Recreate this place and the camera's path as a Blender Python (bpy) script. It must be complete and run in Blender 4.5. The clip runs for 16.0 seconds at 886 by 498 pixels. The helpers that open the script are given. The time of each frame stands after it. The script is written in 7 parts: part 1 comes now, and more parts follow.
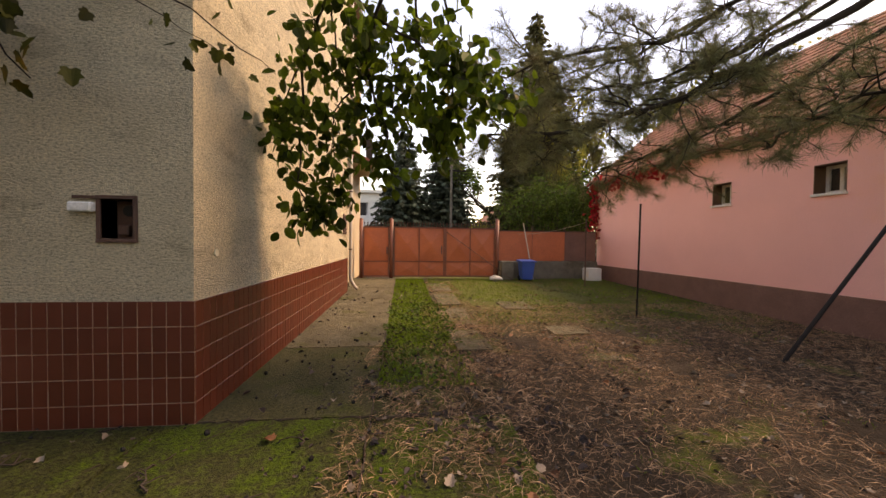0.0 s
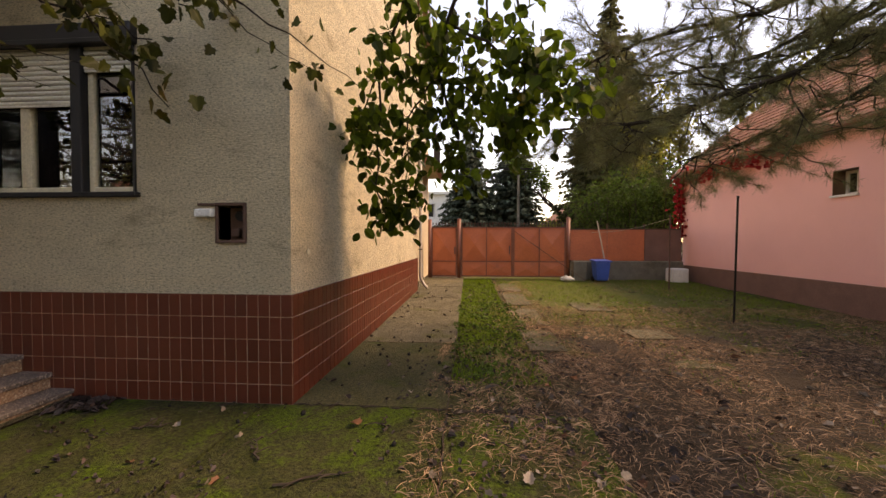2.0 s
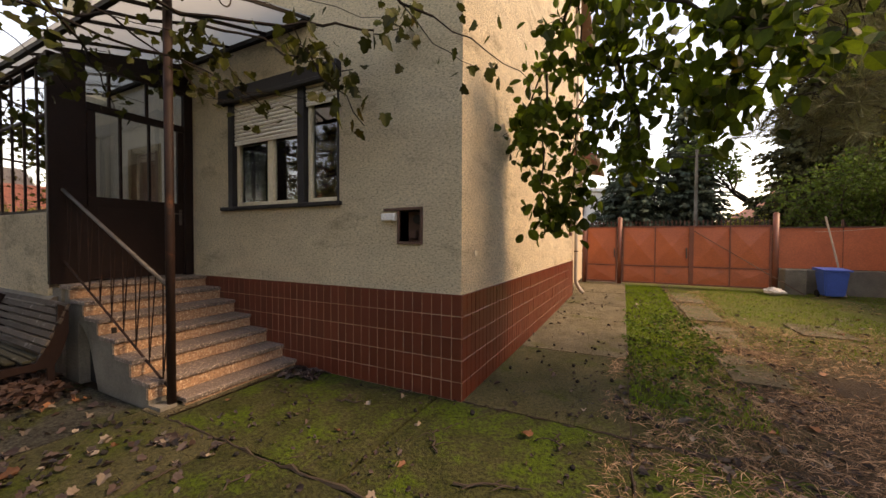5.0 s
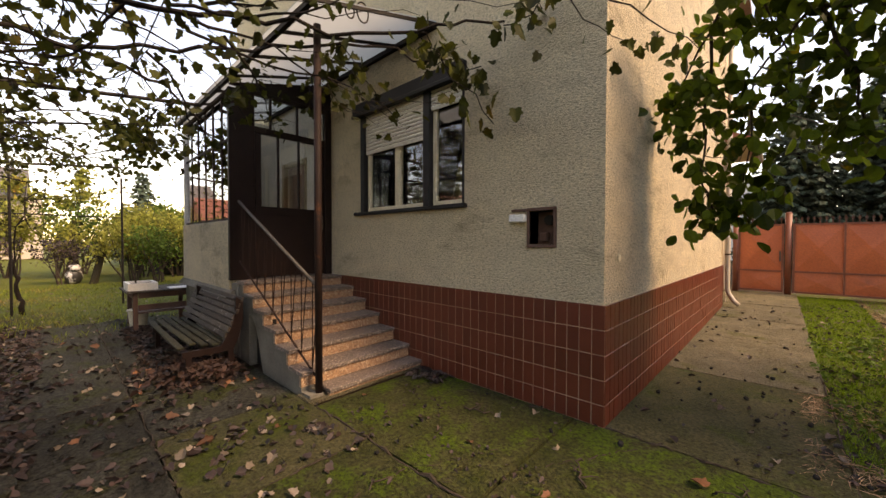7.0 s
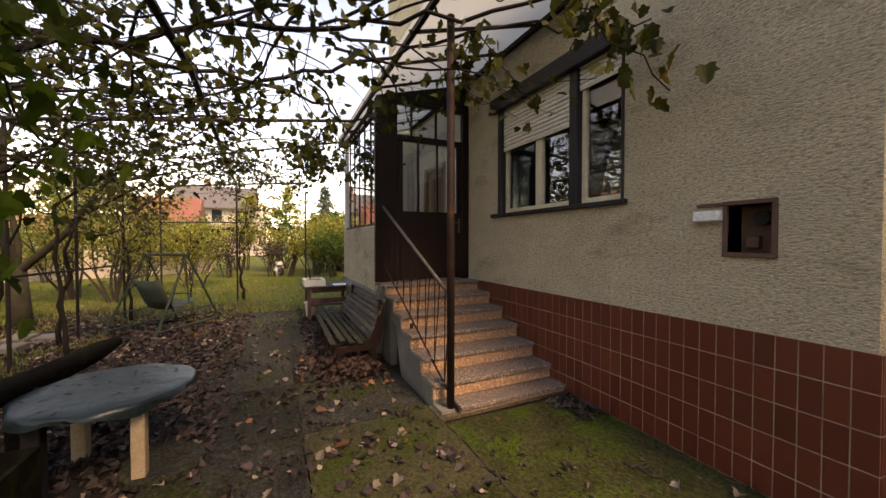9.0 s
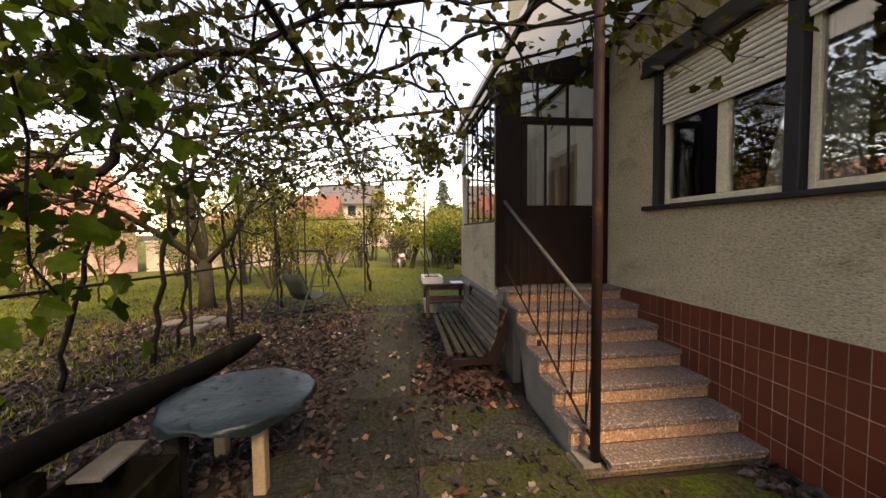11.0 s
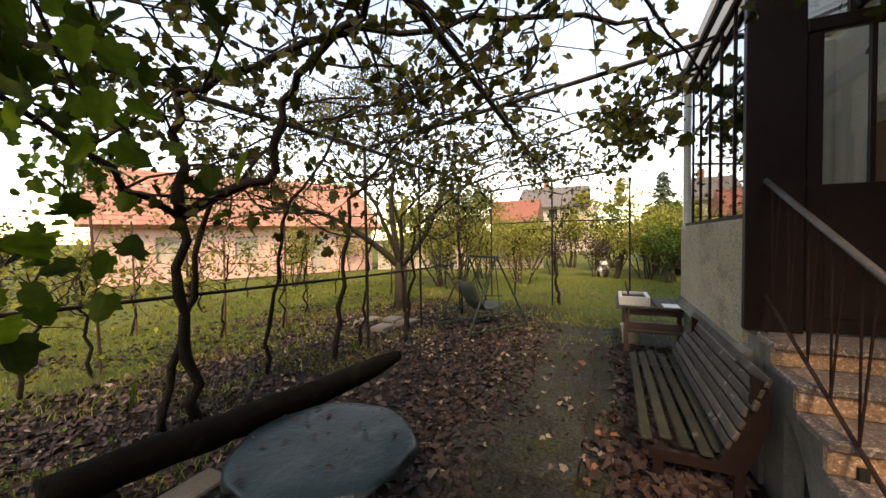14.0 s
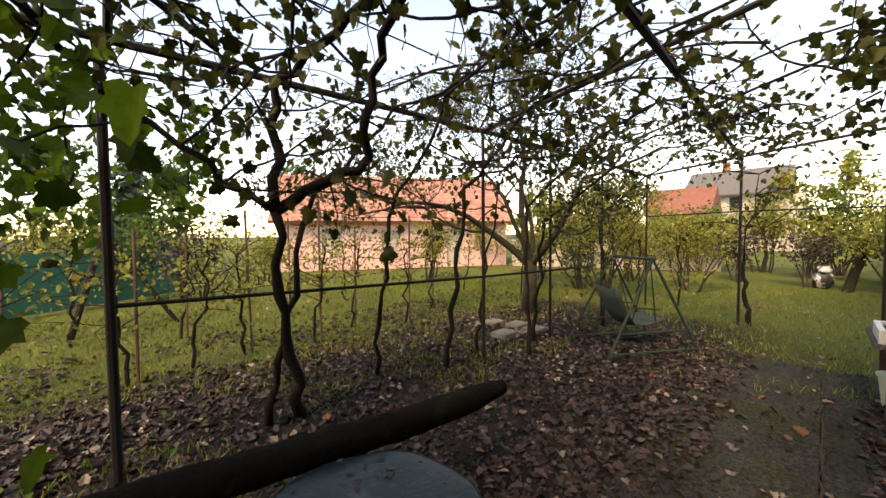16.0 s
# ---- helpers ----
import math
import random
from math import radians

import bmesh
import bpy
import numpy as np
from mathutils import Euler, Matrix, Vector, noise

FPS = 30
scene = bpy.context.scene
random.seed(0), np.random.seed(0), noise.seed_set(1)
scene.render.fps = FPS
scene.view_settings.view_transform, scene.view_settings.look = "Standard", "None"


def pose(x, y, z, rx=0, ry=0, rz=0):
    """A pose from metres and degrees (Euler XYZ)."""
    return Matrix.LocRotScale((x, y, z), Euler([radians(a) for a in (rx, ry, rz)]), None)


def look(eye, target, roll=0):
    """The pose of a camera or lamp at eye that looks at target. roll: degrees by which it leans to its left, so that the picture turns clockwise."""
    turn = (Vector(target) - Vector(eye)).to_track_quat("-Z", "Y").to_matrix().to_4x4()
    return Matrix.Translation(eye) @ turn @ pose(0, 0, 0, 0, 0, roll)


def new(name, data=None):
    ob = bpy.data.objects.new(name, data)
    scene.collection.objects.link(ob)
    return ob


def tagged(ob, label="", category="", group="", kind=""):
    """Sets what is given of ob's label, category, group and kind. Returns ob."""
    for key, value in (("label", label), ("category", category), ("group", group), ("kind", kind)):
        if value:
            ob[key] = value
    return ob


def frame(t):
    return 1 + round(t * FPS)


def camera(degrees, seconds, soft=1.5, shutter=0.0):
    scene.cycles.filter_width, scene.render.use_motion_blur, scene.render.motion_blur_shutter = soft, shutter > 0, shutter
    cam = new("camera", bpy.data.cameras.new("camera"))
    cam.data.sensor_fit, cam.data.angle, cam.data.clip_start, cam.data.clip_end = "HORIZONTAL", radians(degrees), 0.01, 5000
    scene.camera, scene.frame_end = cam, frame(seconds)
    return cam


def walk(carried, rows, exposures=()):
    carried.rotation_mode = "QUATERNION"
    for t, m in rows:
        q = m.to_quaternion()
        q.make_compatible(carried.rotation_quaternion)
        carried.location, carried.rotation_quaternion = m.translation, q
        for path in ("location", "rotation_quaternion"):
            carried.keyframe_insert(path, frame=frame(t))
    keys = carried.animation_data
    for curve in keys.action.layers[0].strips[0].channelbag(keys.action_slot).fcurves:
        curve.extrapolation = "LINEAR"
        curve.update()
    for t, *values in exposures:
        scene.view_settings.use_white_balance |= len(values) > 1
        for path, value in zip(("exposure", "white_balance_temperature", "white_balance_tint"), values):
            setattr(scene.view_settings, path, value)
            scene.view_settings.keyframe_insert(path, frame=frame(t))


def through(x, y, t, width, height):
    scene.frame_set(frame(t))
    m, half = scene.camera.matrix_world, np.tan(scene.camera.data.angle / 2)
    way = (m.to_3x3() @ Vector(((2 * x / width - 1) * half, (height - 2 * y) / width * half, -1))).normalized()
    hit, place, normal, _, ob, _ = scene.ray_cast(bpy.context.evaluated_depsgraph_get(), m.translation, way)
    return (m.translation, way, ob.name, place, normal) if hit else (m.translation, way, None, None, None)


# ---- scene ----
cam = camera(101.6, 16.0)
PATH = [
    (0, (1.773, -3.289, 1.597), (1.992, -1.301, 1.552), 0.7),
    (0.5, (1.789, -3.332, 1.585), (1.922, -1.337, 1.539), 0.3),
    (1, (1.757, -3.338, 1.581), (1.808, -1.339, 1.536), 0.2),
    (1.5, (1.728, -3.334, 1.578), (1.683, -1.335, 1.534), 0.2),
    (2, (1.695, -3.339, 1.576), (1.553, -1.345, 1.531), 0.1),
    (2.5, (1.653, -3.331, 1.579), (1.403, -1.347, 1.533), 0.2),
    (3, (1.638, -3.343, 1.569), (1.276, -1.376, 1.527), 0.0),
    (5.3, (1.396, -3.248, 1.589), (0.443, -1.49, 1.545), 0.2),
    (5.5, (1.383, -3.293, 1.581), (0.393, -1.556, 1.538), 0.1),
    (6, (1.285, -3.272, 1.587), (0.17, -1.613, 1.544), 0.1),
    (6.5, (1.179, -3.244, 1.591), (-0.065, -1.679, 1.55), 0.1),
    (7, (1.091, -3.22, 1.609), (-0.268, -1.754, 1.567), 0.1),
    (7.5, (1.026, -3.158, 1.633), (-0.462, -1.822, 1.59), 0.0),
    (8, (0.959, -3.052, 1.652), (-0.655, -1.872, 1.606), -0.1),
    (8.5, (0.874, -2.957, 1.651), (-0.854, -1.951, 1.61), -0.1),
    (9, (0.744, -2.911, 1.658), (-1.066, -2.063, 1.617), 0.0),
    (9.5, (0.574, -2.879, 1.686), (-1.304, -2.191, 1.639), 0.0),
    (11.8, (-0.178, -2.682, 1.802), (-2.176, -2.712, 1.721), -0.5),
    (12, (-0.271, -2.63, 1.779), (-2.267, -2.737, 1.709), -0.4),
    (12.5, (-0.501, -2.614, 1.767), (-2.479, -2.899, 1.704), -0.6),
    (13, (-0.7, -2.586, 1.781), (-2.647, -3.042, 1.716), -0.7),
    (13.5, (-0.897, -2.532, 1.8), (-2.789, -3.176, 1.734), -0.8),
    (14, (-1.072, -2.486, 1.779), (-2.889, -3.32, 1.721), -0.8),
    (14.5, (-1.275, -2.531, 1.763), (-2.991, -3.557, 1.705), -0.7),
    (15, (-1.468, -2.625, 1.789), (-3.084, -3.801, 1.719), -0.4),
    (15.5, (-1.692, -2.677, 1.79), (-3.191, -3.999, 1.716), -0.3),
    (16, (-1.91, -2.724, 1.796), (-3.286, -4.173, 1.716), -0.5),
]
walk(cam, [(t, look(eye, aim, roll)) for t, eye, aim, roll in PATH],
     [(0, 1.90, 12000, 28), (4, 1.92, 12000, 28), (6.5, 2.1, 11600, 25), (9, 2.04, 11600, 28), (9.6, 2.24, 11500, 28), (12, 2.2, 11100, 23), (16, 2.12, 10300, 18)])

# ---- world and sun ----
SUN_EL, SUN_AZ = 46.0, 75.0   # degrees above the ground; heading from +y towards +x
world = bpy.data.worlds.new("world")
scene.world = world
world.use_nodes = True
wn = world.node_tree
sky = wn.nodes.new("ShaderNodeTexSky")
sky.sky_type, sky.sun_disc = "NISHITA", False
sky.sun_elevation, sky.sun_rotation = radians(SUN_EL), radians(SUN_AZ)
sky.air_density, sky.dust_density, sky.ozone_density = 1.0, 0.25, 1.0
wn.nodes["Background"].inputs[1].default_value = 0.14
wn.links.new(sky.outputs[0], wn.nodes["Background"].inputs[0])
sun = new("sun", bpy.data.lights.new("sun", "SUN"))
sun.data.energy, sun.data.angle, sun.data.color = 1.4, radians(16), (1.0, 0.92, 0.80)
a, e = radians(SUN_AZ), radians(SUN_EL)
sun.matrix_world = look((math.sin(a) * math.cos(e) * 50, math.cos(a) * math.cos(e) * 50, math.sin(e) * 50), (0, 0, 0))

# ---- materials ----
def mat(name, c1, c2, rough=0.8, s1=1.5, s2=40.0, bump=0.3, bs=80.0, metal=0.0, rand=0.0, c3=None, patch=0.55, dist=0.01, island=0.0, through=0.0, s3=0.6, stretch=1.0, grain=0.25, spec=None, pit_shade=0.0):
    """A surface with two colours mixed by coarse and fine noise, an optional third in patches, relief, and variation per piece."""
    m = bpy.data.materials.new(name)
    m.use_nodes = True
    nt = m.node_tree
    N, L = nt.nodes, nt.links
    b = N["Principled BSDF"]
    geo = N.new("ShaderNodeNewGeometry")
    def noise_node(scale, detail=6):
        n = N.new("ShaderNodeTexNoise")
        n.inputs["Scale"].default_value, n.inputs["Detail"].default_value = scale, detail
        n.inputs["Roughness"].default_value = 0.65
        if stretch != 1.0:
            vm = N.new("ShaderNodeVectorMath")
            vm.operation = "MULTIPLY"
            vm.inputs[1].default_value = (1, 1, stretch)
            L.new(geo.outputs["Position"], vm.inputs[0])
            L.new(vm.outputs[0], n.inputs["Vector"])
        else:
            L.new(geo.outputs["Position"], n.inputs["Vector"])
        return n.outputs["Fac"]
    def mix(kind, fac, x, y):
        n = N.new("ShaderNodeMix")
        n.data_type, n.blend_type = "RGBA", kind
        for sock, v in ((n.inputs[0], fac), (n.inputs[6], x), (n.inputs[7], y)):
            if isinstance(v, (int, float)): sock.default_value = v
            elif isinstance(v, tuple): sock.default_value = (*v[:3], 1)
            else: L.new(v, sock)
        return n.outputs[2]
    def ramp(v, lo, hi):
        n = N.new("ShaderNodeMapRange")
        n.inputs["From Min"].default_value, n.inputs["From Max"].default_value = lo, hi
        L.new(v, n.inputs["Value"])
        return n.outputs["Result"]
    col = mix("MIX", ramp(noise_node(s1), 0.32, 0.68), c1, c2)
    if c3:
        col = mix("MIX", ramp(noise_node(s3), patch, patch + 0.12), col, c3)
    fine = noise_node(s2, 4)
    g = N.new("ShaderNodeMapRange")
    g.inputs["From Min"].default_value, g.inputs["From Max"].default_value = 0.25, 0.75
    g.inputs["To Min"].default_value, g.inputs["To Max"].default_value = 1 - grain, 1 + grain
    L.new(fine, g.inputs["Value"])
    hsv = N.new("ShaderNodeHueSaturation")
    L.new(col, hsv.inputs["Color"])
    L.new(g.outputs["Result"], hsv.inputs["Value"])
    col = hsv.outputs["Color"]
    if rand or island:
        if island:
            r = geo.outputs["Random Per Island"]
        else:
            r = N.new("ShaderNodeObjectInfo").outputs["Random"]
        v = N.new("ShaderNodeMapRange")
        k = rand or island
        v.inputs["To Min"].default_value, v.inputs["To Max"].default_value = 1 - k, 1 + k
        L.new(r, v.inputs["Value"])
        h2 = N.new("ShaderNodeHueSaturation")
        L.new(col, h2.inputs["Color"])
        L.new(v.outputs["Result"], h2.inputs["Value"])
        col = h2.outputs["Color"]
    # low spots of the relief noise get a darker colour, painting their small shadows
    if pit_shade:
        hole = ramp(noise_node(bs, 3), 0.40, 0.47)
        col = mix("MIX", hole, mix("MULTIPLY", 1.0, col, (1 - pit_shade, 1 - pit_shade, 1 - pit_shade)), col)
    L.new(col, b.inputs["Base Color"])
    b.inputs["Roughness"].default_value, b.inputs["Metallic"].default_value = rough, metal
    rr = N.new("ShaderNodeMapRange")
    rr.inputs["To Min"].default_value, rr.inputs["To Max"].default_value = max(rough - 0.12, 0.03), min(rough + 0.12, 1)
    L.new(fine, rr.inputs["Value"])
    L.new(rr.outputs["Result"], b.inputs["Roughness"])
    b.inputs["Specular IOR Level"].default_value = spec if spec is not None else (0.15 if through else (0.2 if rough > 0.8 else 0.5))
    if bump:
        bp = N.new("ShaderNodeBump")
        bp.inputs["Strength"].default_value, bp.inputs["Distance"].default_value = bump, dist
        L.new(noise_node(bs, 5), bp.inputs["Height"])
        L.new(bp.outputs["Normal"], b.inputs["Normal"])
    if through:
        tr = N.new("ShaderNodeBsdfTranslucent")
        L.new(col, tr.inputs["Color"])
        ms = N.new("ShaderNodeMixShader")
        ms.inputs[0].default_value = through
        L.new(b.outputs[0], ms.inputs[1])
        L.new(tr.outputs[0], ms.inputs[2])
        L.new(ms.outputs[0], N["Material Output"].inputs["Surface"])
    return m


def glass(name, tint=(0.9, 0.95, 0.95), rough=0.02, clear=0.85):
    """A thin pane: mostly seen through, with a mirror's gloss that grows at a slant."""
    m = bpy.data.materials.new(name)
    m.use_nodes = True
    N, L = m.node_tree.nodes, m.node_tree.links
    tr, gl, ms, fr = N.new("ShaderNodeBsdfTransparent"), N.new("ShaderNodeBsdfGlossy"), N.new("ShaderNodeMixShader"), N.new("ShaderNodeFresnel")
    tr.inputs[0].default_value = (*tint, 1)
    gl.inputs["Roughness"].default_value = rough
    fr.inputs[0].default_value = 1.5
    k = N.new("ShaderNodeMath")
    k.operation, k.use_clamp = "ADD", True
    k.inputs[1].default_value = 1 - clear
    L.new(fr.outputs[0], k.inputs[0])
    L.new(k.outputs[0], ms.inputs[0])
    L.new(tr.outputs[0], ms.inputs[1])
    L.new(gl.outputs[0], ms.inputs[2])
    L.new(ms.outputs[0], N["Material Output"].inputs["Surface"])
    return m


GLASS = glass("window_glass", (0.94, 0.96, 0.95), 0.02, 0.90)
WINDOW_GLASS = glass("house_window_glass", (0.94, 0.96, 0.95), 0.015, 0.86)
PORCH_GLASS = glass("porch_side_glass", (0.94, 0.96, 0.95), 0.02, 0.55)
FROSTED = glass("wired_roof_glass", (0.72, 0.73, 0.71), 0.3, 0.95)


def milky(m, share):
    """Gives a pane a milky body that scatters the light coming through."""
    N, L = m.node_tree.nodes, m.node_tree.links
    out = N["Material Output"].inputs["Surface"]
    old = out.links[0].from_socket
    tr, ms = N.new("ShaderNodeBsdfTranslucent"), N.new("ShaderNodeMixShader")
    tr.inputs[0].default_value = (0.52, 0.53, 0.52, 1)
    ms.inputs[0].default_value = share
    L.new(old, ms.inputs[1])
    L.new(tr.outputs[0], ms.inputs[2])
    L.new(ms.outputs[0], out)


milky(FROSTED, 0.9)
PLASTER = mat("plaster", (0.80, 0.675, 0.47), (0.66, 0.555, 0.385), 0.95, 1.6, 36, 1.0, 26, dist=0.075, c3=(0.48, 0.39, 0.255), patch=0.56, s3=0.9, stretch=2.6, grain=0.36, pit_shade=0.34)
PLASTER_WARM = mat("plaster_warm", (0.52, 0.42, 0.29), (0.44, 0.36, 0.26), 0.95, 1.2, 55, 0.6, 60)
TILE = mat("plinth_tile", (0.106, 0.022, 0.011), (0.094, 0.0195, 0.010), 0.36, 0.7, 6, 0.0, 30, rand=0.18, grain=0.10)
GROUT = mat("grout", (0.36, 0.27, 0.195), (0.17, 0.12, 0.085), 0.95, 3, 60, 0.3, 120)
CONCRETE = mat("cast_concrete", (0.165, 0.138, 0.090), (0.088, 0.078, 0.046), 0.92, 2.2, 40, 1.0, 55, rand=0.15, c3=(0.085, 0.086, 0.028), patch=0.54, s3=1.2, dist=0.04, grain=0.7, pit_shade=0.35)
CONCRETE_MID = mat("olive_concrete", (0.098, 0.088, 0.042), (0.050, 0.052, 0.018), 0.93, 2.2, 30, 1.0, 50, rand=0.1, c3=(0.052, 0.068, 0.010), patch=0.52, s3=1.3, dist=0.04, grain=0.7, pit_shade=0.35)
CONCRETE_MOSS = mat("mossy_concrete", (0.028, 0.038, 0.005), (0.064, 0.060, 0.024), 0.95, 3.2, 24, 1.0, 48, rand=0.1, c3=(0.050, 0.084, 0.005), patch=0.48, s3=1.5, dist=0.04, grain=0.75, pit_shade=0.4)
CONCRETE_DARK = mat("dark_concrete", (0.068, 0.066, 0.052), (0.030, 0.030, 0.025), 0.92, 2.4, 26, 1.0, 40, rand=0.2, c3=(0.044, 0.050, 0.017), patch=0.50, s3=1.6, dist=0.05, grain=0.8, pit_shade=0.45, spec=0.12)
CONCRETE_RAW = mat("grey_concrete", (0.185, 0.170, 0.140), (0.11, 0.10, 0.082), 0.92, 2.5, 45, 0.6, 60, c3=(0.065, 0.062, 0.042), patch=0.56)
TERRAZZO = mat("terrazzo", (0.44, 0.25, 0.145), (0.17, 0.09, 0.052), 0.6, 40, 90, 0.1, 120, c3=(0.68, 0.52, 0.36), patch=0.54, s3=48, grain=0.4)
TREAD = mat("terrazzo_tread", (0.165, 0.126, 0.104), (0.078, 0.059, 0.050), 0.6, 26, 90, 0.2, 90, c3=(0.38, 0.29, 0.235), patch=0.52, s3=45, grain=0.5)
IRON = mat("brown_painted_iron", (0.026, 0.012, 0.009), (0.016, 0.009, 0.007), 0.65, 4, 60, 0.25, 90, c3=(0.080, 0.030, 0.014), patch=0.6, s3=6, spec=0.2)
IRON_DARK = mat("dark_iron", (0.012, 0.010, 0.009), (0.019, 0.014, 0.012), 0.65, 5, 60, 0.2, 90, spec=0.2)
RAIL_GREY = mat("worn_grey_rail", (0.105, 0.092, 0.082), (0.055, 0.044, 0.038), 0.6, 7, 70, 0.25, 90)
DOOR_BROWN = mat("dark_brown_wood", (0.018, 0.009, 0.007), (0.012, 0.006, 0.005), 0.5, 3, 40, 0.2, 60, spec=0.2)
WOOD_BROWN = mat("brown_wood", (0.16, 0.075, 0.035), (0.11, 0.05, 0.025), 0.5, 3, 40, 0.2, 60)
WHITE = mat("white_paint", (0.72, 0.69, 0.63), (0.62, 0.59, 0.53), 0.5, 2, 40, 0.1, 60)
CREAM = mat("cream_paint", (0.62, 0.55, 0.40), (0.52, 0.46, 0.33), 0.55, 4, 50, 0.15, 60)
SHUTTER = mat("shutter_plastic", (0.74, 0.70, 0.62), (0.66, 0.62, 0.55), 0.5, 2, 40, 0.05, 60)
ANTHRACITE = mat("anthracite", (0.014, 0.014, 0.016), (0.010, 0.010, 0.012), 0.5, 2, 40, 0.05, 60, spec=0.3)
RUST_BROWN = mat("rusty_frame", (0.11, 0.05, 0.035), (0.07, 0.035, 0.025), 0.75, 8, 60, 0.3, 80)
GATE = mat("red_gate_paint", (0.52, 0.135, 0.058), (0.43, 0.11, 0.048), 0.5, 1.5, 30, 0.15, 40, c3=(0.36, 0.105, 0.052), patch=0.6, s3=1.2)
GATE_DARK = mat("gate_frame_paint", (0.24, 0.075, 0.045), (0.18, 0.06, 0.036), 0.55, 3, 40, 0.1, 40)
PINK = mat("pink_render", (0.90, 0.47, 0.42), (0.84, 0.43, 0.385), 0.9, 0.6, 60, 0.25, 90, c3=(0.88, 0.43, 0.32), patch=0.56, s3=0.25, grain=0.08)
PINK_PLINTH = mat("brown_plinth", (0.21, 0.115, 0.092), (0.16, 0.09, 0.074), 0.85, 2, 50, 0.3, 60)
ROOF = mat("roof_tile", (0.33, 0.13, 0.075), (0.22, 0.095, 0.06), 0.85, 3, 60, 0.3, 40, island=0.3)
ROOF_RED = mat("red_roof_tile", (0.43, 0.195, 0.135), (0.34, 0.145, 0.10), 0.8, 3, 60, 0.3, 40, island=0.25)
ROOF_GREY = mat("grey_roof", (0.12, 0.105, 0.095), (0.09, 0.08, 0.075), 0.8, 3, 60, 0.3, 40)
BARK = mat("bark", (0.034, 0.026, 0.019), (0.020, 0.016, 0.012), 0.95, 8, 60, 0.9, 35, dist=0.02)
VINE_BARK = mat("vine_bark", (0.020, 0.014, 0.010), (0.011, 0.008, 0.007), 0.95, 8, 60, 0.9, 45, dist=0.02)
TREE_BARK = mat("mossy_bark", (0.034, 0.029, 0.016), (0.018, 0.015, 0.010), 0.95, 5, 60, 0.8, 35, dist=0.02)
LEAF = mat("green_leaf", (0.068, 0.105, 0.010), (0.036, 0.064, 0.008), 0.5, 3, 40, 0.1, 60, island=0.7, through=0.55, c3=(0.30, 0.21, 0.012), patch=0.63, s3=3)
YOUNG_LEAF = mat("young_vine_leaf", (0.070, 0.120, 0.010), (0.032, 0.058, 0.007), 0.5, 3, 40, 0.15, 60, island=0.7, through=0.65, c3=(0.26, 0.20, 0.012), patch=0.62, s3=4)
VINE_LEAF = mat("vine_leaf", (0.055, 0.058, 0.010), (0.034, 0.040, 0.008), 0.55, 2, 40, 0.1, 60, island=0.65, through=0.38, c3=(0.11, 0.065, 0.014), patch=0.6, s3=2)
PALE_LEAF = mat("pale_leaf", (0.27, 0.26, 0.055), (0.17, 0.18, 0.04), 0.6, 2, 40, 0.1, 60, island=0.5, through=0.45, c3=(0.36, 0.22, 0.05), patch=0.6, s3=0.5)
FRUIT_LEAF = mat("fruit_tree_leaf", (0.105, 0.105, 0.045), (0.062, 0.066, 0.028), 0.5, 2, 40, 0.1, 60, island=0.6, through=0.35, c3=(0.17, 0.12, 0.04), patch=0.6, s3=1.5)
HEDGE_LEAF = mat("hedge_leaf", (0.075, 0.125, 0.022), (0.045, 0.085, 0.016), 0.6, 2, 40, 0.1, 60, island=0.5, through=0.35)
RED_LEAF = mat("red_creeper_leaf", (0.45, 0.03, 0.03), (0.33, 0.02, 0.03), 0.6, 4, 40, 0.1, 60, island=0.4, through=0.4)
NEEDLE = mat("pine_needle", (0.105, 0.128, 0.052), (0.140, 0.132, 0.068), 0.6, 2, 40, 0, 60, island=0.5, through=0.2, c3=(0.17, 0.09, 0.04), patch=0.64, s3=1.2)
SPRUCE = mat("spruce_needle", (0.075, 0.105, 0.070), (0.042, 0.062, 0.044), 0.7, 2, 40, 0, 60, island=0.6, spec=0.2)
DEAD_LEAF = mat("dead_leaf", (0.044, 0.024, 0.019), (0.019, 0.012, 0.011), 0.7, 6, 60, 0.2, 60, island=0.85)
PALE_DEAD_LEAF = mat("pale_dead_leaf", (0.21, 0.165, 0.125), (0.13, 0.10, 0.075), 0.8, 6, 60, 0.2, 60, island=0.6)
ORANGE_LEAF = mat("orange_leaf", (0.23, 0.090, 0.036), (0.15, 0.058, 0.028), 0.7, 6, 60, 0.2, 60, island=0.6)
STRAW = mat("dry_needles", (0.46, 0.29, 0.18), (0.17, 0.098, 0.060), 0.9, 6, 60, 0, 60, island=0.8)
GRASS = mat("grass", (0.135, 0.225, 0.016), (0.085, 0.155, 0.012), 0.7, 1, 30, 0, 60, island=0.6, through=0.35, c3=(0.21, 0.165, 0.036), patch=0.6, s3=0.7)
LAWN = mat("lawn_grass", (0.185, 0.205, 0.034), (0.120, 0.160, 0.024), 0.7, 0.8, 30, 0, 60, island=0.6, through=0.35, c3=(0.27, 0.19, 0.070), patch=0.52, s3=0.35)
TWIG = mat("twig", (0.06, 0.045, 0.034), (0.04, 0.03, 0.024), 0.95, 8, 60, 0.4, 60)
BENCH_WOOD = mat("weathered_wood", (0.085, 0.070, 0.058), (0.050, 0.040, 0.034), 0.85, 6, 60, 0.6, 60, c3=(0.30, 0.28, 0.26), patch=0.60, s3=9, rand=0.3)
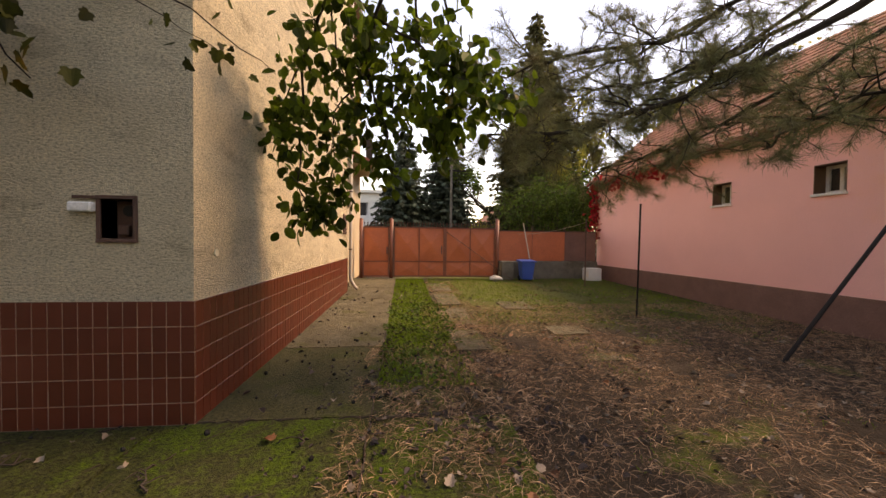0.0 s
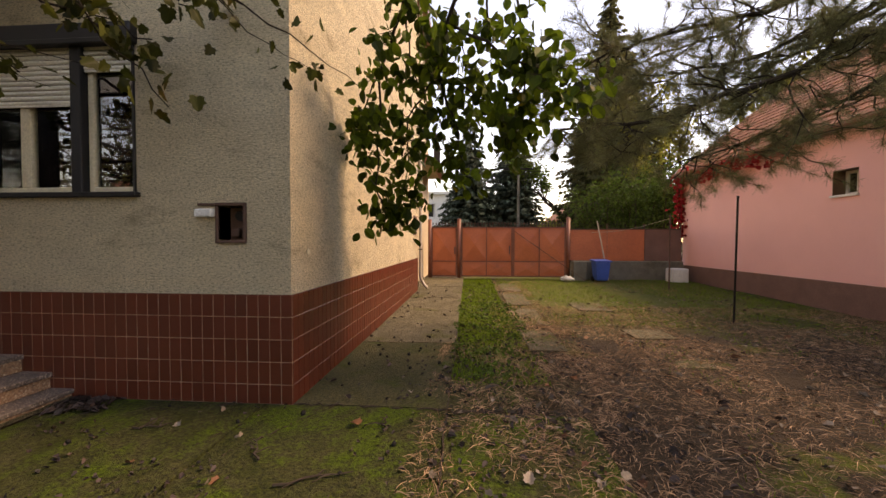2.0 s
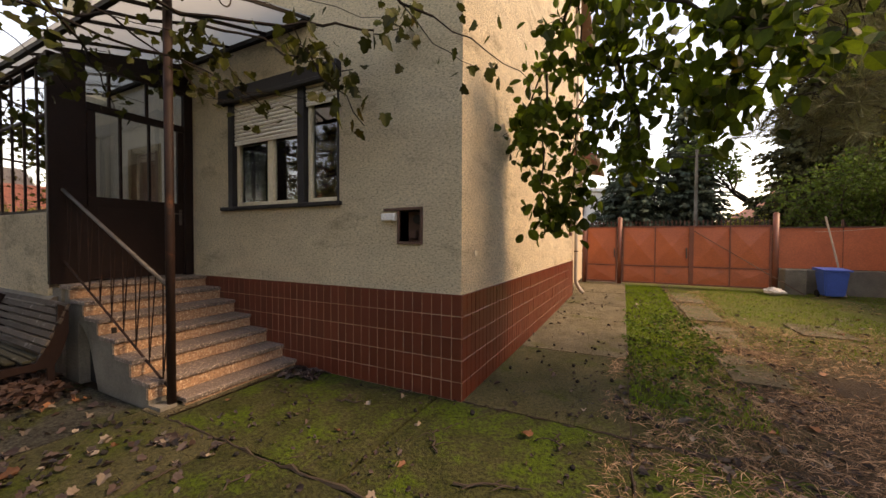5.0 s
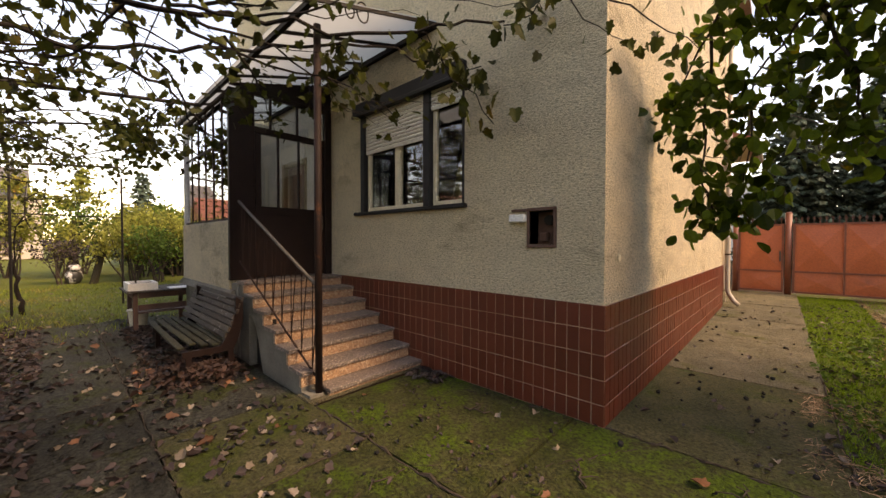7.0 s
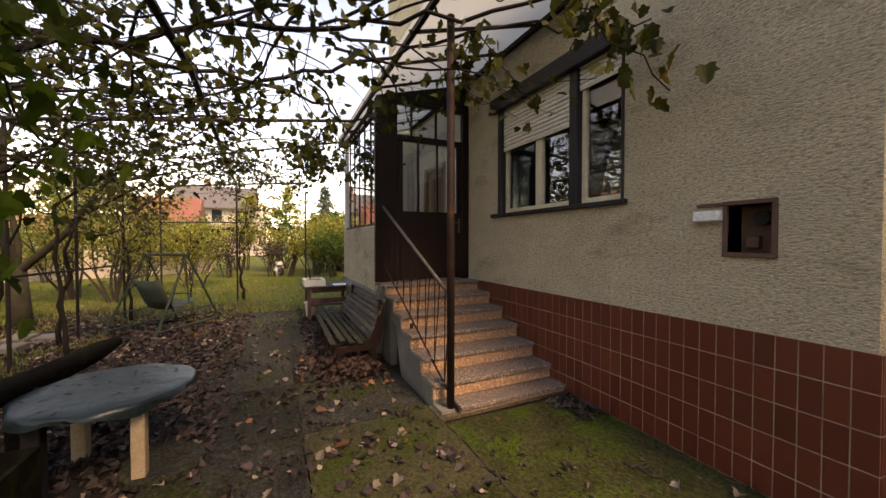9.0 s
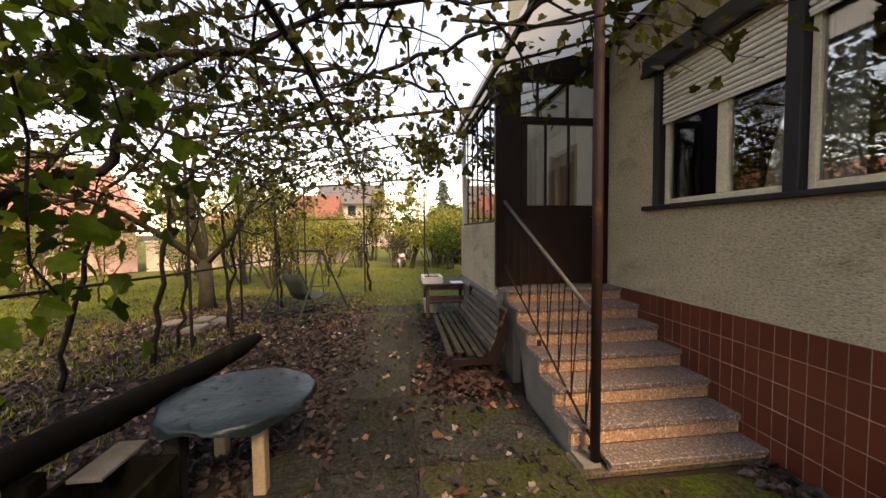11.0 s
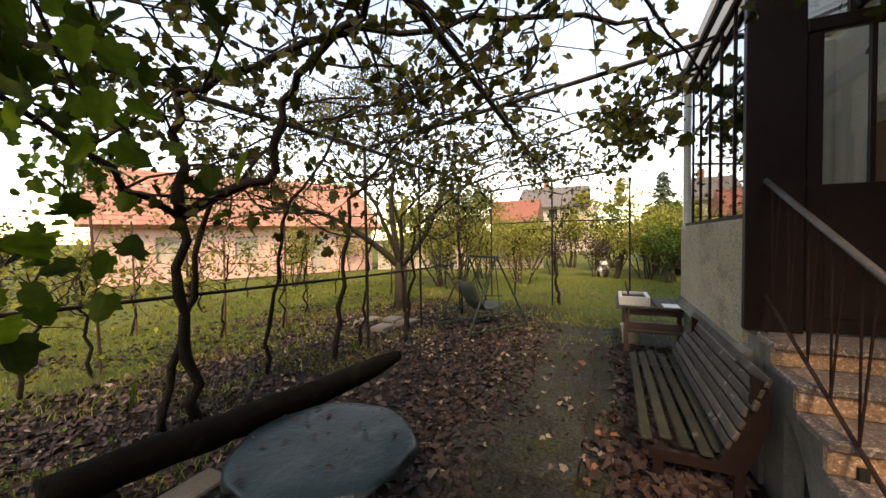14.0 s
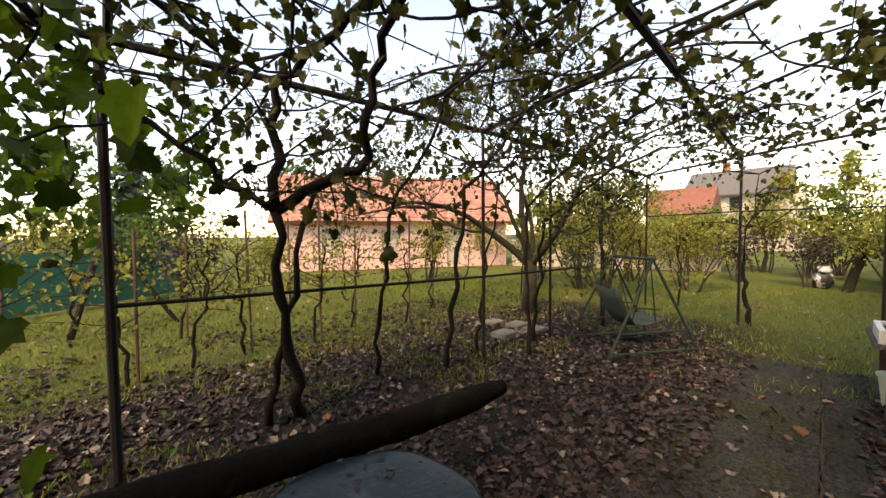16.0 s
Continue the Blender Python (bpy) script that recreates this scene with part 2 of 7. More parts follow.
SEAT_WOOD = mat("mossy_wood", (0.034, 0.034, 0.020), (0.018, 0.018, 0.012), 0.92, 6, 60, 0.6, 60, c3=(0.11, 0.10, 0.08), patch=0.6, s3=5, rand=0.25)
TEAL = mat("teal_oilcloth", (0.010, 0.024, 0.026), (0.006, 0.015, 0.017), 0.36, 2.2, 30, 0.35, 9, dist=0.03, c3=(0.032, 0.045, 0.044), patch=0.60, s3=6, spec=0.35)
LOG = mat("dark_log", (0.011, 0.009, 0.006), (0.006, 0.005, 0.004), 1.0, 5, 60, 0.9, 30, dist=0.02, c3=(0.018, 0.022, 0.007), patch=0.55, s3=3, spec=0.05)
PALE_WOOD = mat("pale_timber", (0.42, 0.31, 0.18), (0.33, 0.24, 0.14), 0.8, 5, 60, 0.3, 60)
BLUE = mat("blue_plastic", (0.025, 0.10, 0.42), (0.02, 0.08, 0.34), 0.45, 2, 40, 0.05, 60)
ZINC = mat("pale_zinc_pipe", (0.42, 0.36, 0.28), (0.34, 0.28, 0.22), 0.45, 3, 40, 0.1, 60)
GREEN_MESH = mat("green_screen_net", (0.040, 0.170, 0.100), (0.032, 0.135, 0.080), 0.85, 1, 120, 0.3, 200)
FAR_WALL = mat("far_pale_wall", (0.50, 0.42, 0.33), (0.42, 0.35, 0.28), 0.9, 1, 30, 0.1, 40)
FAR_PINK = mat("far_pink_wall", (0.74, 0.45, 0.37), (0.68, 0.40, 0.33), 0.9, 1, 30, 0.1, 40)
FAR_WHITE = mat("far_white_wall", (0.66, 0.66, 0.63), (0.58, 0.58, 0.56), 0.9, 1, 30, 0.1, 40)
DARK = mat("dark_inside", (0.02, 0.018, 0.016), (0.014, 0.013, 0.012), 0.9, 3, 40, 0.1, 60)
GREEN_IRON = mat("grey_green_iron", (0.030, 0.048, 0.036), (0.020, 0.032, 0.025), 0.6, 4, 60, 0.2, 60, spec=0.2)
PLASTIC_GREEN = mat("dark_green_cloth", (0.04, 0.06, 0.045), (0.03, 0.045, 0.035), 0.8, 4, 60, 0.2, 60)
CURTAIN = mat("net_curtain", (0.55, 0.54, 0.50), (0.42, 0.41, 0.38), 0.9, 8, 60, 0.3, 20)
PIEBALD = mat("black_and_white_glaze", (0.66, 0.64, 0.60), (0.55, 0.53, 0.50), 0.5, 3, 40, 0.1, 60, c3=(0.02, 0.019, 0.018), patch=0.40, s3=4.5)
SOIL = mat("soil", (0.06, 0.045, 0.032), (0.04, 0.03, 0.022), 0.95, 5, 60, 0.8, 40)


def ground_material():
    """Soil and needles on the drive, turf in the garden and along the middle of the drive, all by place in the plan."""
    m = mat("ground_cover", (0.066, 0.044, 0.027), (0.024, 0.017, 0.011), 0.95, 2.2, 45, 1.0, 40, c3=(0.090, 0.115, 0.012), patch=0.58, s3=0.7, dist=0.04, grain=0.55)
    N, L = m.node_tree.nodes, m.node_tree.links
    b = N["Principled BSDF"]
    old = b.inputs["Base Color"].links[0].from_socket
    geo = N["Geometry"]
    sep = N.new("ShaderNodeSeparateXYZ")
    L.new(geo.outputs["Position"], sep.inputs[0])
    wob = N.new("ShaderNodeTexNoise")
    wob.inputs["Scale"].default_value = 0.8
    wob.inputs["Detail"].default_value = 6
    L.new(geo.outputs["Position"], wob.inputs["Vector"])
    def math_node(op, x, y):
        n = N.new("ShaderNodeMath")
        n.operation = op
        for i, v in enumerate((x, y)):
            if isinstance(v, (int, float)): n.inputs[i].default_value = v
            else: L.new(v, n.inputs[i])
        return n.outputs[0]
    def band(v, lo, hi, soft=0.4):
        n = N.new("ShaderNodeMapRange")
        n.inputs[1].default_value, n.inputs[2].default_value = lo - soft, lo + soft
        L.new(v, n.inputs[0])
        k = N.new("ShaderNodeMapRange")
        k.inputs[1].default_value, k.inputs[2].default_value = hi + soft, hi - soft
        L.new(v, k.inputs[0])
        return math_node("MULTIPLY", n.outputs[0], k.outputs[0])
    w = math_node("MULTIPLY", math_node("SUBTRACT", wob.outputs[0], 0.5), 2.2)
    x, y = math_node("ADD", sep.outputs[0], w), math_node("ADD", sep.outputs[1], w)
    garden = math_node("MAXIMUM", band(y, -80, -8.2, 0.6), band(x, -90, -9.0, 0.6))
    strip = math_node("MULTIPLY", band(x, 1.5, 2.6, 0.25), band(y, 1.0, 12.0, 1.0))
    yard = math_node("MULTIPLY", band(x, 2.9, 9.8, 0.6), band(y, 4.2, 14.0, 1.5))
    turf = math_node("MAXIMUM", garden, math_node("MAXIMUM", strip, math_node("MULTIPLY", yard, 0.8)))
    g = N.new("ShaderNodeMix")
    g.data_type = "RGBA"
    gn = N.new("ShaderNodeTexNoise")
    gn.inputs["Scale"].default_value = 3.0
    L.new(geo.outputs["Position"], gn.inputs["Vector"])
    L.new(gn.outputs[0], g.inputs[0])
    g.inputs[6].default_value, g.inputs[7].default_value = (0.055, 0.098, 0.009, 1), (0.125, 0.110, 0.030, 1)
    f = N.new("ShaderNodeMix")
    f.data_type = "RGBA"
    L.new(turf, f.inputs[0])
    L.new(old, f.inputs[6])
    L.new(g.outputs[2], f.inputs[7])
    # soil under the pergola, its colour darkened further for the vine canopy's shade
    shaded_soil = N.new("ShaderNodeMix")
    shaded_soil.data_type = "RGBA"
    L.new(math_node("MULTIPLY", band(x, -11.0, 1.2, 0.5), band(y, -8.4, -3.4, 0.5)), shaded_soil.inputs[0])
    L.new(f.outputs[2], shaded_soil.inputs[6])
    shaded_soil.inputs[7].default_value = (0.018, 0.014, 0.011, 1)
    L.new(shaded_soil.outputs[2], b.inputs["Base Color"])
    return m


GROUND = ground_material()

# ---- building blocks ----
RNG = random.Random(7)
NP = np.random.default_rng(7)


def mesh_of(bm, name, material, smooth=False):
    me = bpy.data.meshes.new(name)
    bm.normal_update()
    if smooth:
        for f in bm.faces:
            f.smooth = True
    bm.to_mesh(me)
    bm.free()
    me.materials.append(material)
    return me


def part(name, bm, material, parent=None, label="", smooth=False):
    """Links a bmesh as one mesh object, under parent if there is one."""
    ob = new(name, mesh_of(bm, name, material, smooth))
    ob.parent = parent
    if label:
        tagged(ob, label)
    return ob


def thing(name, label, category, group="", kind="", at=(0, 0, 0)):
    ob = new(name)
    ob.location = at
    return tagged(ob, label, category, group, kind)


def block(x0, y0, z0, x1, y1, z1, bevel=0.0, bm=None, m=None):
    """A box between two corners, with its edges rounded by bevel."""
    own = bmesh.new()
    bmesh.ops.create_cube(own, size=1)
    for v in own.verts:
        v.co = ((x0 + x1) / 2 + v.co.x * (x1 - x0), (y0 + y1) / 2 + v.co.y * (y1 - y0), (z0 + z1) / 2 + v.co.z * (z1 - z0))
    if bevel:
        bmesh.ops.bevel(own, geom=own.edges[:], offset=bevel, segments=1, affect="EDGES")
    if m is not None:
        own.transform(m)
    if bm is None:
        return own
    merge(bm, own)
    return bm


def merge(bm, other):
    vs = [bm.verts.new(v.co) for v in other.verts]
    other.verts.index_update()
    for f in other.faces:
        bm.faces.new([vs[v.index] for v in f.verts])
    other.free()
    return bm


def tube(points, radii, n=8, bm=None, cap=True):
    """A round bar through points; radii is one number or one for each point."""
    bm = bm or bmesh.new()
    pts = [Vector(p) for p in points]
    if isinstance(radii, (int, float)):
        radii = [radii] * len(pts)
    rings = []
    side = None
    for i, p in enumerate(pts):
        d = (pts[min(i + 1, len(pts) - 1)] - pts[max(i - 1, 0)]).normalized()
        if side is None or abs(side.dot(d)) > 0.95:
            side = d.orthogonal().normalized()
        side = (side - d * side.dot(d)).normalized()
        up = d.cross(side)
        rings.append([bm.verts.new(p + (side * math.cos(2 * math.pi * k / n) + up * math.sin(2 * math.pi * k / n)) * radii[i]) for k in range(n)])
    for a, b in zip(rings, rings[1:]):
        for k in range(n):
            bm.faces.new((a[k], a[(k + 1) % n], b[(k + 1) % n], b[k]))
    if cap:
        bm.faces.new(rings[0][::-1])
        bm.faces.new(rings[-1])
    return bm


def prism(outline, along, bm=None):
    """A flat outline of 3D points, thickened by the vector along."""
    bm = bm or bmesh.new()
    a = [bm.verts.new(p) for p in outline]
    b = [bm.verts.new(Vector(p) + Vector(along)) for p in outline]
    bm.faces.new(a)
    bm.faces.new(b[::-1])
    for i in range(len(a)):
        j = (i + 1) % len(a)
        bm.faces.new((a[i], b[i], b[j], a[j]))
    bmesh.ops.recalc_face_normals(bm, faces=bm.faces[:])
    return bm


def wall_xz(x0, x1, z0, z1, y0, y1, holes=(), bm=None):
    """A wall along x with rectangular holes (x0, x1, z0, z1) through it."""
    bm = bm or bmesh.new()
    xs = sorted({x0, x1, *(h[0] for h in holes), *(h[1] for h in holes)})
    zs = sorted({z0, z1, *(h[2] for h in holes), *(h[3] for h in holes)})
    def solid(i, j):
        if i < 0 or j < 0 or i >= len(xs) - 1 or j >= len(zs) - 1:
            return False
        cx, cz = (xs[i] + xs[i + 1]) / 2, (zs[j] + zs[j + 1]) / 2
        return not any(h[0] < cx < h[1] and h[2] < cz < h[3] for h in holes)
    cache = {}
    def vert(x, y, z):
        k = (round(x, 5), round(y, 5), round(z, 5))
        if k not in cache:
            cache[k] = bm.verts.new(k)
        return cache[k]
    for i in range(len(xs) - 1):
        for j in range(len(zs) - 1):
            if not solid(i, j):
                continue
            a, b, c, d = xs[i], xs[i + 1], zs[j], zs[j + 1]
            bm.faces.new([vert(*p) for p in ((a, y0, c), (b, y0, c), (b, y0, d), (a, y0, d))])
            bm.faces.new([vert(*p) for p in ((a, y1, d), (b, y1, d), (b, y1, c), (a, y1, c))])
            for di, dj, q in ((-1, 0, ((a, y0, c), (a, y0, d), (a, y1, d), (a, y1, c))), (1, 0, ((b, y0, d), (b, y0, c), (b, y1, c), (b, y1, d))),
                              (0, -1, ((a, y0, c), (a, y1, c), (b, y1, c), (b, y0, c))), (0, 1, ((a, y0, d), (b, y0, d), (b, y1, d), (a, y1, d)))):
                if not solid(i + di, j + dj):
                    bm.faces.new([vert(*p) for p in q])
    return bm


LEAF_SHAPES = {
    "oval": [(0, 0), (0.22, 0.16), (0.36, 0.46), (0.27, 0.78), (0, 1.0), (-0.27, 0.78), (-0.36, 0.46), (-0.22, 0.16)],
    "lobed": [(0, 0), (0.20, -0.10), (0.44, 0.02), (0.38, 0.20), (0.55, 0.46), (0.33, 0.52), (0.26, 0.80), (0, 1.0), (-0.26, 0.80), (-0.33, 0.52), (-0.55, 0.46), (-0.38, 0.20), (-0.44, 0.02), (-0.20, -0.10)],
    "needle": [(0.010, 0), (0.007, 1.0), (-0.007, 1.0), (-0.010, 0)],
    "straw": [(0.012, 0), (0.027, 0.5), (0.006, 1.0), (0.001, 0.5)],
    "clump": [(0, 0), (0.3, 0.1), (0.22, 0.4), (0.38, 0.7), (0.1, 0.75), (0, 1.0), (-0.14, 0.7), (-0.36, 0.6), (-0.2, 0.35), (-0.3, 0.08)],
    "blade": [(0.045, 0), (0.034, 0.6), (0, 1.0), (-0.034, 0.6), (-0.045, 0)],
}


def leaf_mesh(name, places, sizes, axes, normals, shape, material, curl=0.12):
    """Many leaves in one mesh: each grows from its place along its axis, lies across its normal and bends a little."""
    P, S = np.asarray(places, float), np.asarray(sizes, float)[:, None]
    A, Nn = np.asarray(axes, float), np.asarray(normals, float)
    A = A / (np.linalg.norm(A, axis=1, keepdims=True) + 1e-9)
    R = np.cross(A, Nn)
    R = R / (np.linalg.norm(R, axis=1, keepdims=True) + 1e-9)
    Nn = np.cross(R, A)
    sh = LEAF_SHAPES[shape]
    k = len(sh)
    V = np.empty((len(P), k, 3))
    for i, (u, v) in enumerate(sh):
        V[:, i] = P + S * (R * u + A * v + Nn * (abs(u) * curl * 2.0 - curl * v * v))
    n = len(P)
    me = bpy.data.meshes.new(name)
    half = k // 2
    if shape in ("needle", "blade", "straw"):
        faces = (np.arange(n)[:, None] * k + np.arange(k)[None]).tolist()
    else:
        right = np.arange(half + 1)
        left = np.array([0, *range(half, k)])
        base = np.arange(n)[:, None] * k
        faces = (base + right[None]).tolist() + (base + left[None]).tolist()
    me.from_pydata(V.reshape(-1, 3).tolist(), [], faces)
    me.materials.append(material)
    return me


def rand_dirs(n):
    v = NP.normal(size=(n, 3))
    return v / np.linalg.norm(v, axis=1, keepdims=True)


def foliage(name, tips, count, spread, size, shape, material, parent, droop=0.5, label="", kind=""):
    """Leaves scattered round the tips of twigs, hanging by droop."""
    tips = np.asarray(tips, float)
    idx = NP.integers(0, len(tips), count)
    p = tips[idx] + NP.normal(size=(count, 3)) * spread
    ax = rand_dirs(count)
    ax[:, 2] -= droop
    nr = rand_dirs(count)
    nr[:, 2] += 0.6
    ob = new(name, leaf_mesh(name, p, size * NP.uniform(0.6, 1.2, count), ax, nr, shape, material))
    ob.parent = parent
    return tagged(ob, label, kind=kind)


def crooked(a, b, steps, wobble, rng=RNG, sag=0.0):
    a, b = Vector(a), Vector(b)
    out = []
    for i in range(steps + 1):
        t = i / steps
        w = wobble if 0 < i < steps else 0
        p = a.lerp(b, t) + Vector((rng.uniform(-w, w), rng.uniform(-w, w), rng.uniform(-w, w) - sag * math.sin(math.pi * t)))
        out.append(p)
    return out


def grow(bm, start, way, length, r, depth, tips, rng=RNG, spread=0.7, lift=0.1, kids=3, seg=4, shrink=0.68, low=-9.0):
    """A limb that bends and forks; the ends of the last twigs are gathered in tips."""
    way = Vector(way).normalized()
    p = Vector(start)
    pts, rad = [p.copy()], [r]
    for i in range(seg):
        way = (way + Vector((rng.uniform(-1, 1), rng.uniform(-1, 1), rng.uniform(-1, 1))) * 0.28 + Vector((0, 0, lift * 0.4))).normalized()
        p = p + way * (length / seg)
        if p.z < low:
            p.z = low + 0.05 * rng.random()
            way.z = abs(way.z) * 0.3
        pts.append(p.copy())
        rad.append(r * (1 - 0.5 * (i + 1) / seg))
    tube(pts, rad, 7 if depth > 2 else (5 if depth > 0 else 3), bm, cap=depth == 0)
    if depth <= 1:
        tips.extend([tuple(q) for q in pts[1:]])
    if depth == 0:
        return
    for k in range(kids):
        at = pts[-1] if k == 0 else pts[rng.randint(max(1, seg // 2), seg)]
        d = (way + Vector((rng.uniform(-1, 1), rng.uniform(-1, 1), rng.uniform(-1, 1))) * spread + Vector((0, 0, lift))).normalized()
        grow(bm, at, d, length * shrink * rng.uniform(0.75, 1.15), rad[-1] * (0.95 if k == 0 else 0.72), depth - 1, tips, rng, spread, lift, kids, seg, shrink, low)


# ---- ground ----
def ground_height(x, y):
    """The yard rises a little towards the gate."""
    return 0.13 * min(max((y - 3.0) / 8.0, 0.0), 1.0) if x > -0.5 else 0.0


def make_ground():
    bm = bmesh.new()
    xs = [-900, -300, -120, -60, -40, -30] + [-24 + 0.5 * i for i in range(80)] + [20, 30, 60, 120, 300, 900]
    ys = [-900, -300, -120, -60, -45, -35] + [-28 + 0.5 * i for i in range(90)] + [20, 30, 60, 120, 300, 900]
    grid = []
    for x in xs:
        row = []
        for y in ys:
            z = ground_height(x, y) - 0.045
            if -24 < x < 15 and -28 < y < 16:
                z += 0.03 * noise.noise((x * 0.6, y * 0.6, 0)) + 0.015 * noise.noise((x * 2.1, y * 2.1, 3))
            row.append(bm.verts.new((x, y, z)))
        grid.append(row)
    for i in range(len(xs) - 1):
        for j in range(len(ys) - 1):
            bm.faces.new((grid[i][j], grid[i + 1][j], grid[i + 1][j + 1], grid[i][j + 1]))
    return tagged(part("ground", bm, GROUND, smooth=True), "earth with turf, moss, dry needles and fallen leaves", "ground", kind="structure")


make_ground()

# ---- the house ----
SIDE_LEAN = 0.12 / 7.6           # the side wall runs slightly out of square
SIDE_END = 7.7
PLINTH = 1.06
WALL_TOP = 9.0
WIN = (-3.60, -1.56, 2.05, 3.50)
NICHE = (-0.715, -0.465, 1.58, 1.91)


def sx(y):
    return SIDE_LEAN * y


def make_house_walls():
    bm = wall_xz(-9.0, 0.0, 0.0, WALL_TOP, 0.0, 0.38, (WIN, NICHE, (-6.3, -5.4, 1.08, 3.1)))
    tagged(part("wall_front", bm, PLASTER), "cream roughcast plaster house wall, weathered", "house wall", kind="structure")
    bm = bmesh.new()
    prism([(0.0005, 0.3801, 0), (sx(SIDE_END), SIDE_END, 0), (sx(SIDE_END) - 0.38, SIDE_END, 0), (-0.38, 0.3801, 0)], (0, 0, WALL_TOP), bm)
    tagged(part("wall_side", bm, PLASTER), "cream roughcast plaster side wall, sunlit and streaked", "house wall", kind="structure")
    # niche behind the front wall
    bm = block(NICHE[0] - 0.001, 0.17, NICHE[2] - 0.001, NICHE[1] + 0.001, 0.20, NICHE[3] + 0.001)
    tagged(part("wall_niche_back", bm, RUST_BROWN), "dark brown back of the wall niche", "niche", kind="structure")
    # the far part of the house, set back, with its balcony
    bm = block(-6, SIDE_END, 0, sx(SIDE_END) - 0.25, 13.0, WALL_TOP)
    tagged(part("wall_far_wing", bm, PLASTER_WARM), "warm cream plaster wall of the rear wing", "house wall", kind="structure")
    bm = block(-9.2, -0.25, WALL_TOP, 0.35, SIDE_END + 6, WALL_TOP + 0.2)
    tagged(part("house_eaves", bm, WOOD_BROWN), "brown boarded eaves of the house", "eaves", kind="structure")
    # floor and back of the dark room behind the window
    bm = block(-4.4, 0.40, 1.0, -0.6, 0.44, 1.05)
    block(-4.4, 2.4, 1.0, -0.6, 2.45, 4.2, 0, bm)
    block(-4.45, 0.40, 1.0, -4.4, 2.45, 4.2, 0, bm)
    block(-0.6, 0.40, 1.0, -0.55, 2.45, 4.2, 0, bm)
    block(-4.4, 0.40, 4.15, -0.6, 2.45, 4.2, 0, bm)
    block(-4.4, 0.40, 0.95, -0.6, 2.45, 1.0, 0, bm)
    tagged(part("wall_room", bm, PLASTER_WARM), "dim plastered room behind the window", "room", kind="structure")


make_house_walls()


def make_balcony():
    t = thing("balcony", "small roofed balcony of the rear wing with brown soffit", "balcony")
    z = 4.3
    part("slab", block(-0.2, 9.6, z, 0.5, 12.6, z + 0.14, 0.01), PLASTER_WARM, t)
    bm = prism([(-0.2, 9.4, z + 0.14), (0.62, 9.4, z - 0.05), (0.62, 9.4, z + 0.06), (-0.2, 9.4, z + 0.5)], (0, 3.4, 0))
    part("canopy", bm, GATE_DARK, t, "red-brown tiled canopy")
    part("gutter", tube([(0.65, 9.35, z - 0.02), (0.65, 12.85, z - 0.02)], 0.06, 8), ZINC, t)
    bm = bmesh.new()
    for i in range(13):
        y = 9.6 + i * 0.22
        tube([(0.45, y, z + 0.2), (0.45, y, z + 1.3)], 0.012, 5, bm)
    tube([(0.45, 9.5, z + 1.3), (0.45, 12.5, z + 1.3)], 0.02, 6, bm)
    part("railing", bm, IRON_DARK, t)


make_balcony()


def make_drainpipe():
    x, y = sx(SIDE_END) + 0.10, SIDE_END - 0.05
    t = thing("drainpipe", "pale zinc drainpipe with a bent shoe beside the house wall", "drainpipe", at=(0, 0, 0))
    part("pipe", tube([(x, y, WALL_TOP - 0.1), (x, y, 0.5), (x + 0.03, y, 0.38), (x + 0.14, y - 0.08, 0.22), (x + 0.22, y - 0.15, 0.16)], 0.05, 10), ZINC, t, smooth=True)
    for z in (1.3, 3.0, 4.8):
        part("bracket", tube([(x, y, z), (x, y, z + 0.03)], 0.058, 10), IRON, t)
    x2 = x - 0.05
    part("cable", tube([(x2, y + 0.1, 5.5), (x2 + 0.01, y + 0.1, 2.0), (x2, y + 0.1, 0.15)], 0.012, 5), ZINC, t)
    v = thing("wall_vent", "brown louvred wall vent in the side wall", "vent")
    xx = sx(7.2)
    part("frame", block(xx - 0.02, 6.95, 1.75, xx + 0.025, 7.4, 2.3, 0.004), RUST_BROWN, v)
    for i in range(6):
        part("slat", block(xx + 0.026, 6.98, 1.79 + i * 0.083, xx + 0.045, 7.37, 1.83 + i * 0.083), RUST_BROWN, v)
    c = thing("vent_plug", "small round plaster plug on the side wall", "plug")
    part("disc", tube([(sx(0.35), 0.35, 1.46), (sx(0.35) + 0.012, 0.35, 1.46)], 0.035, 12), CREAM, c)


make_drainpipe()


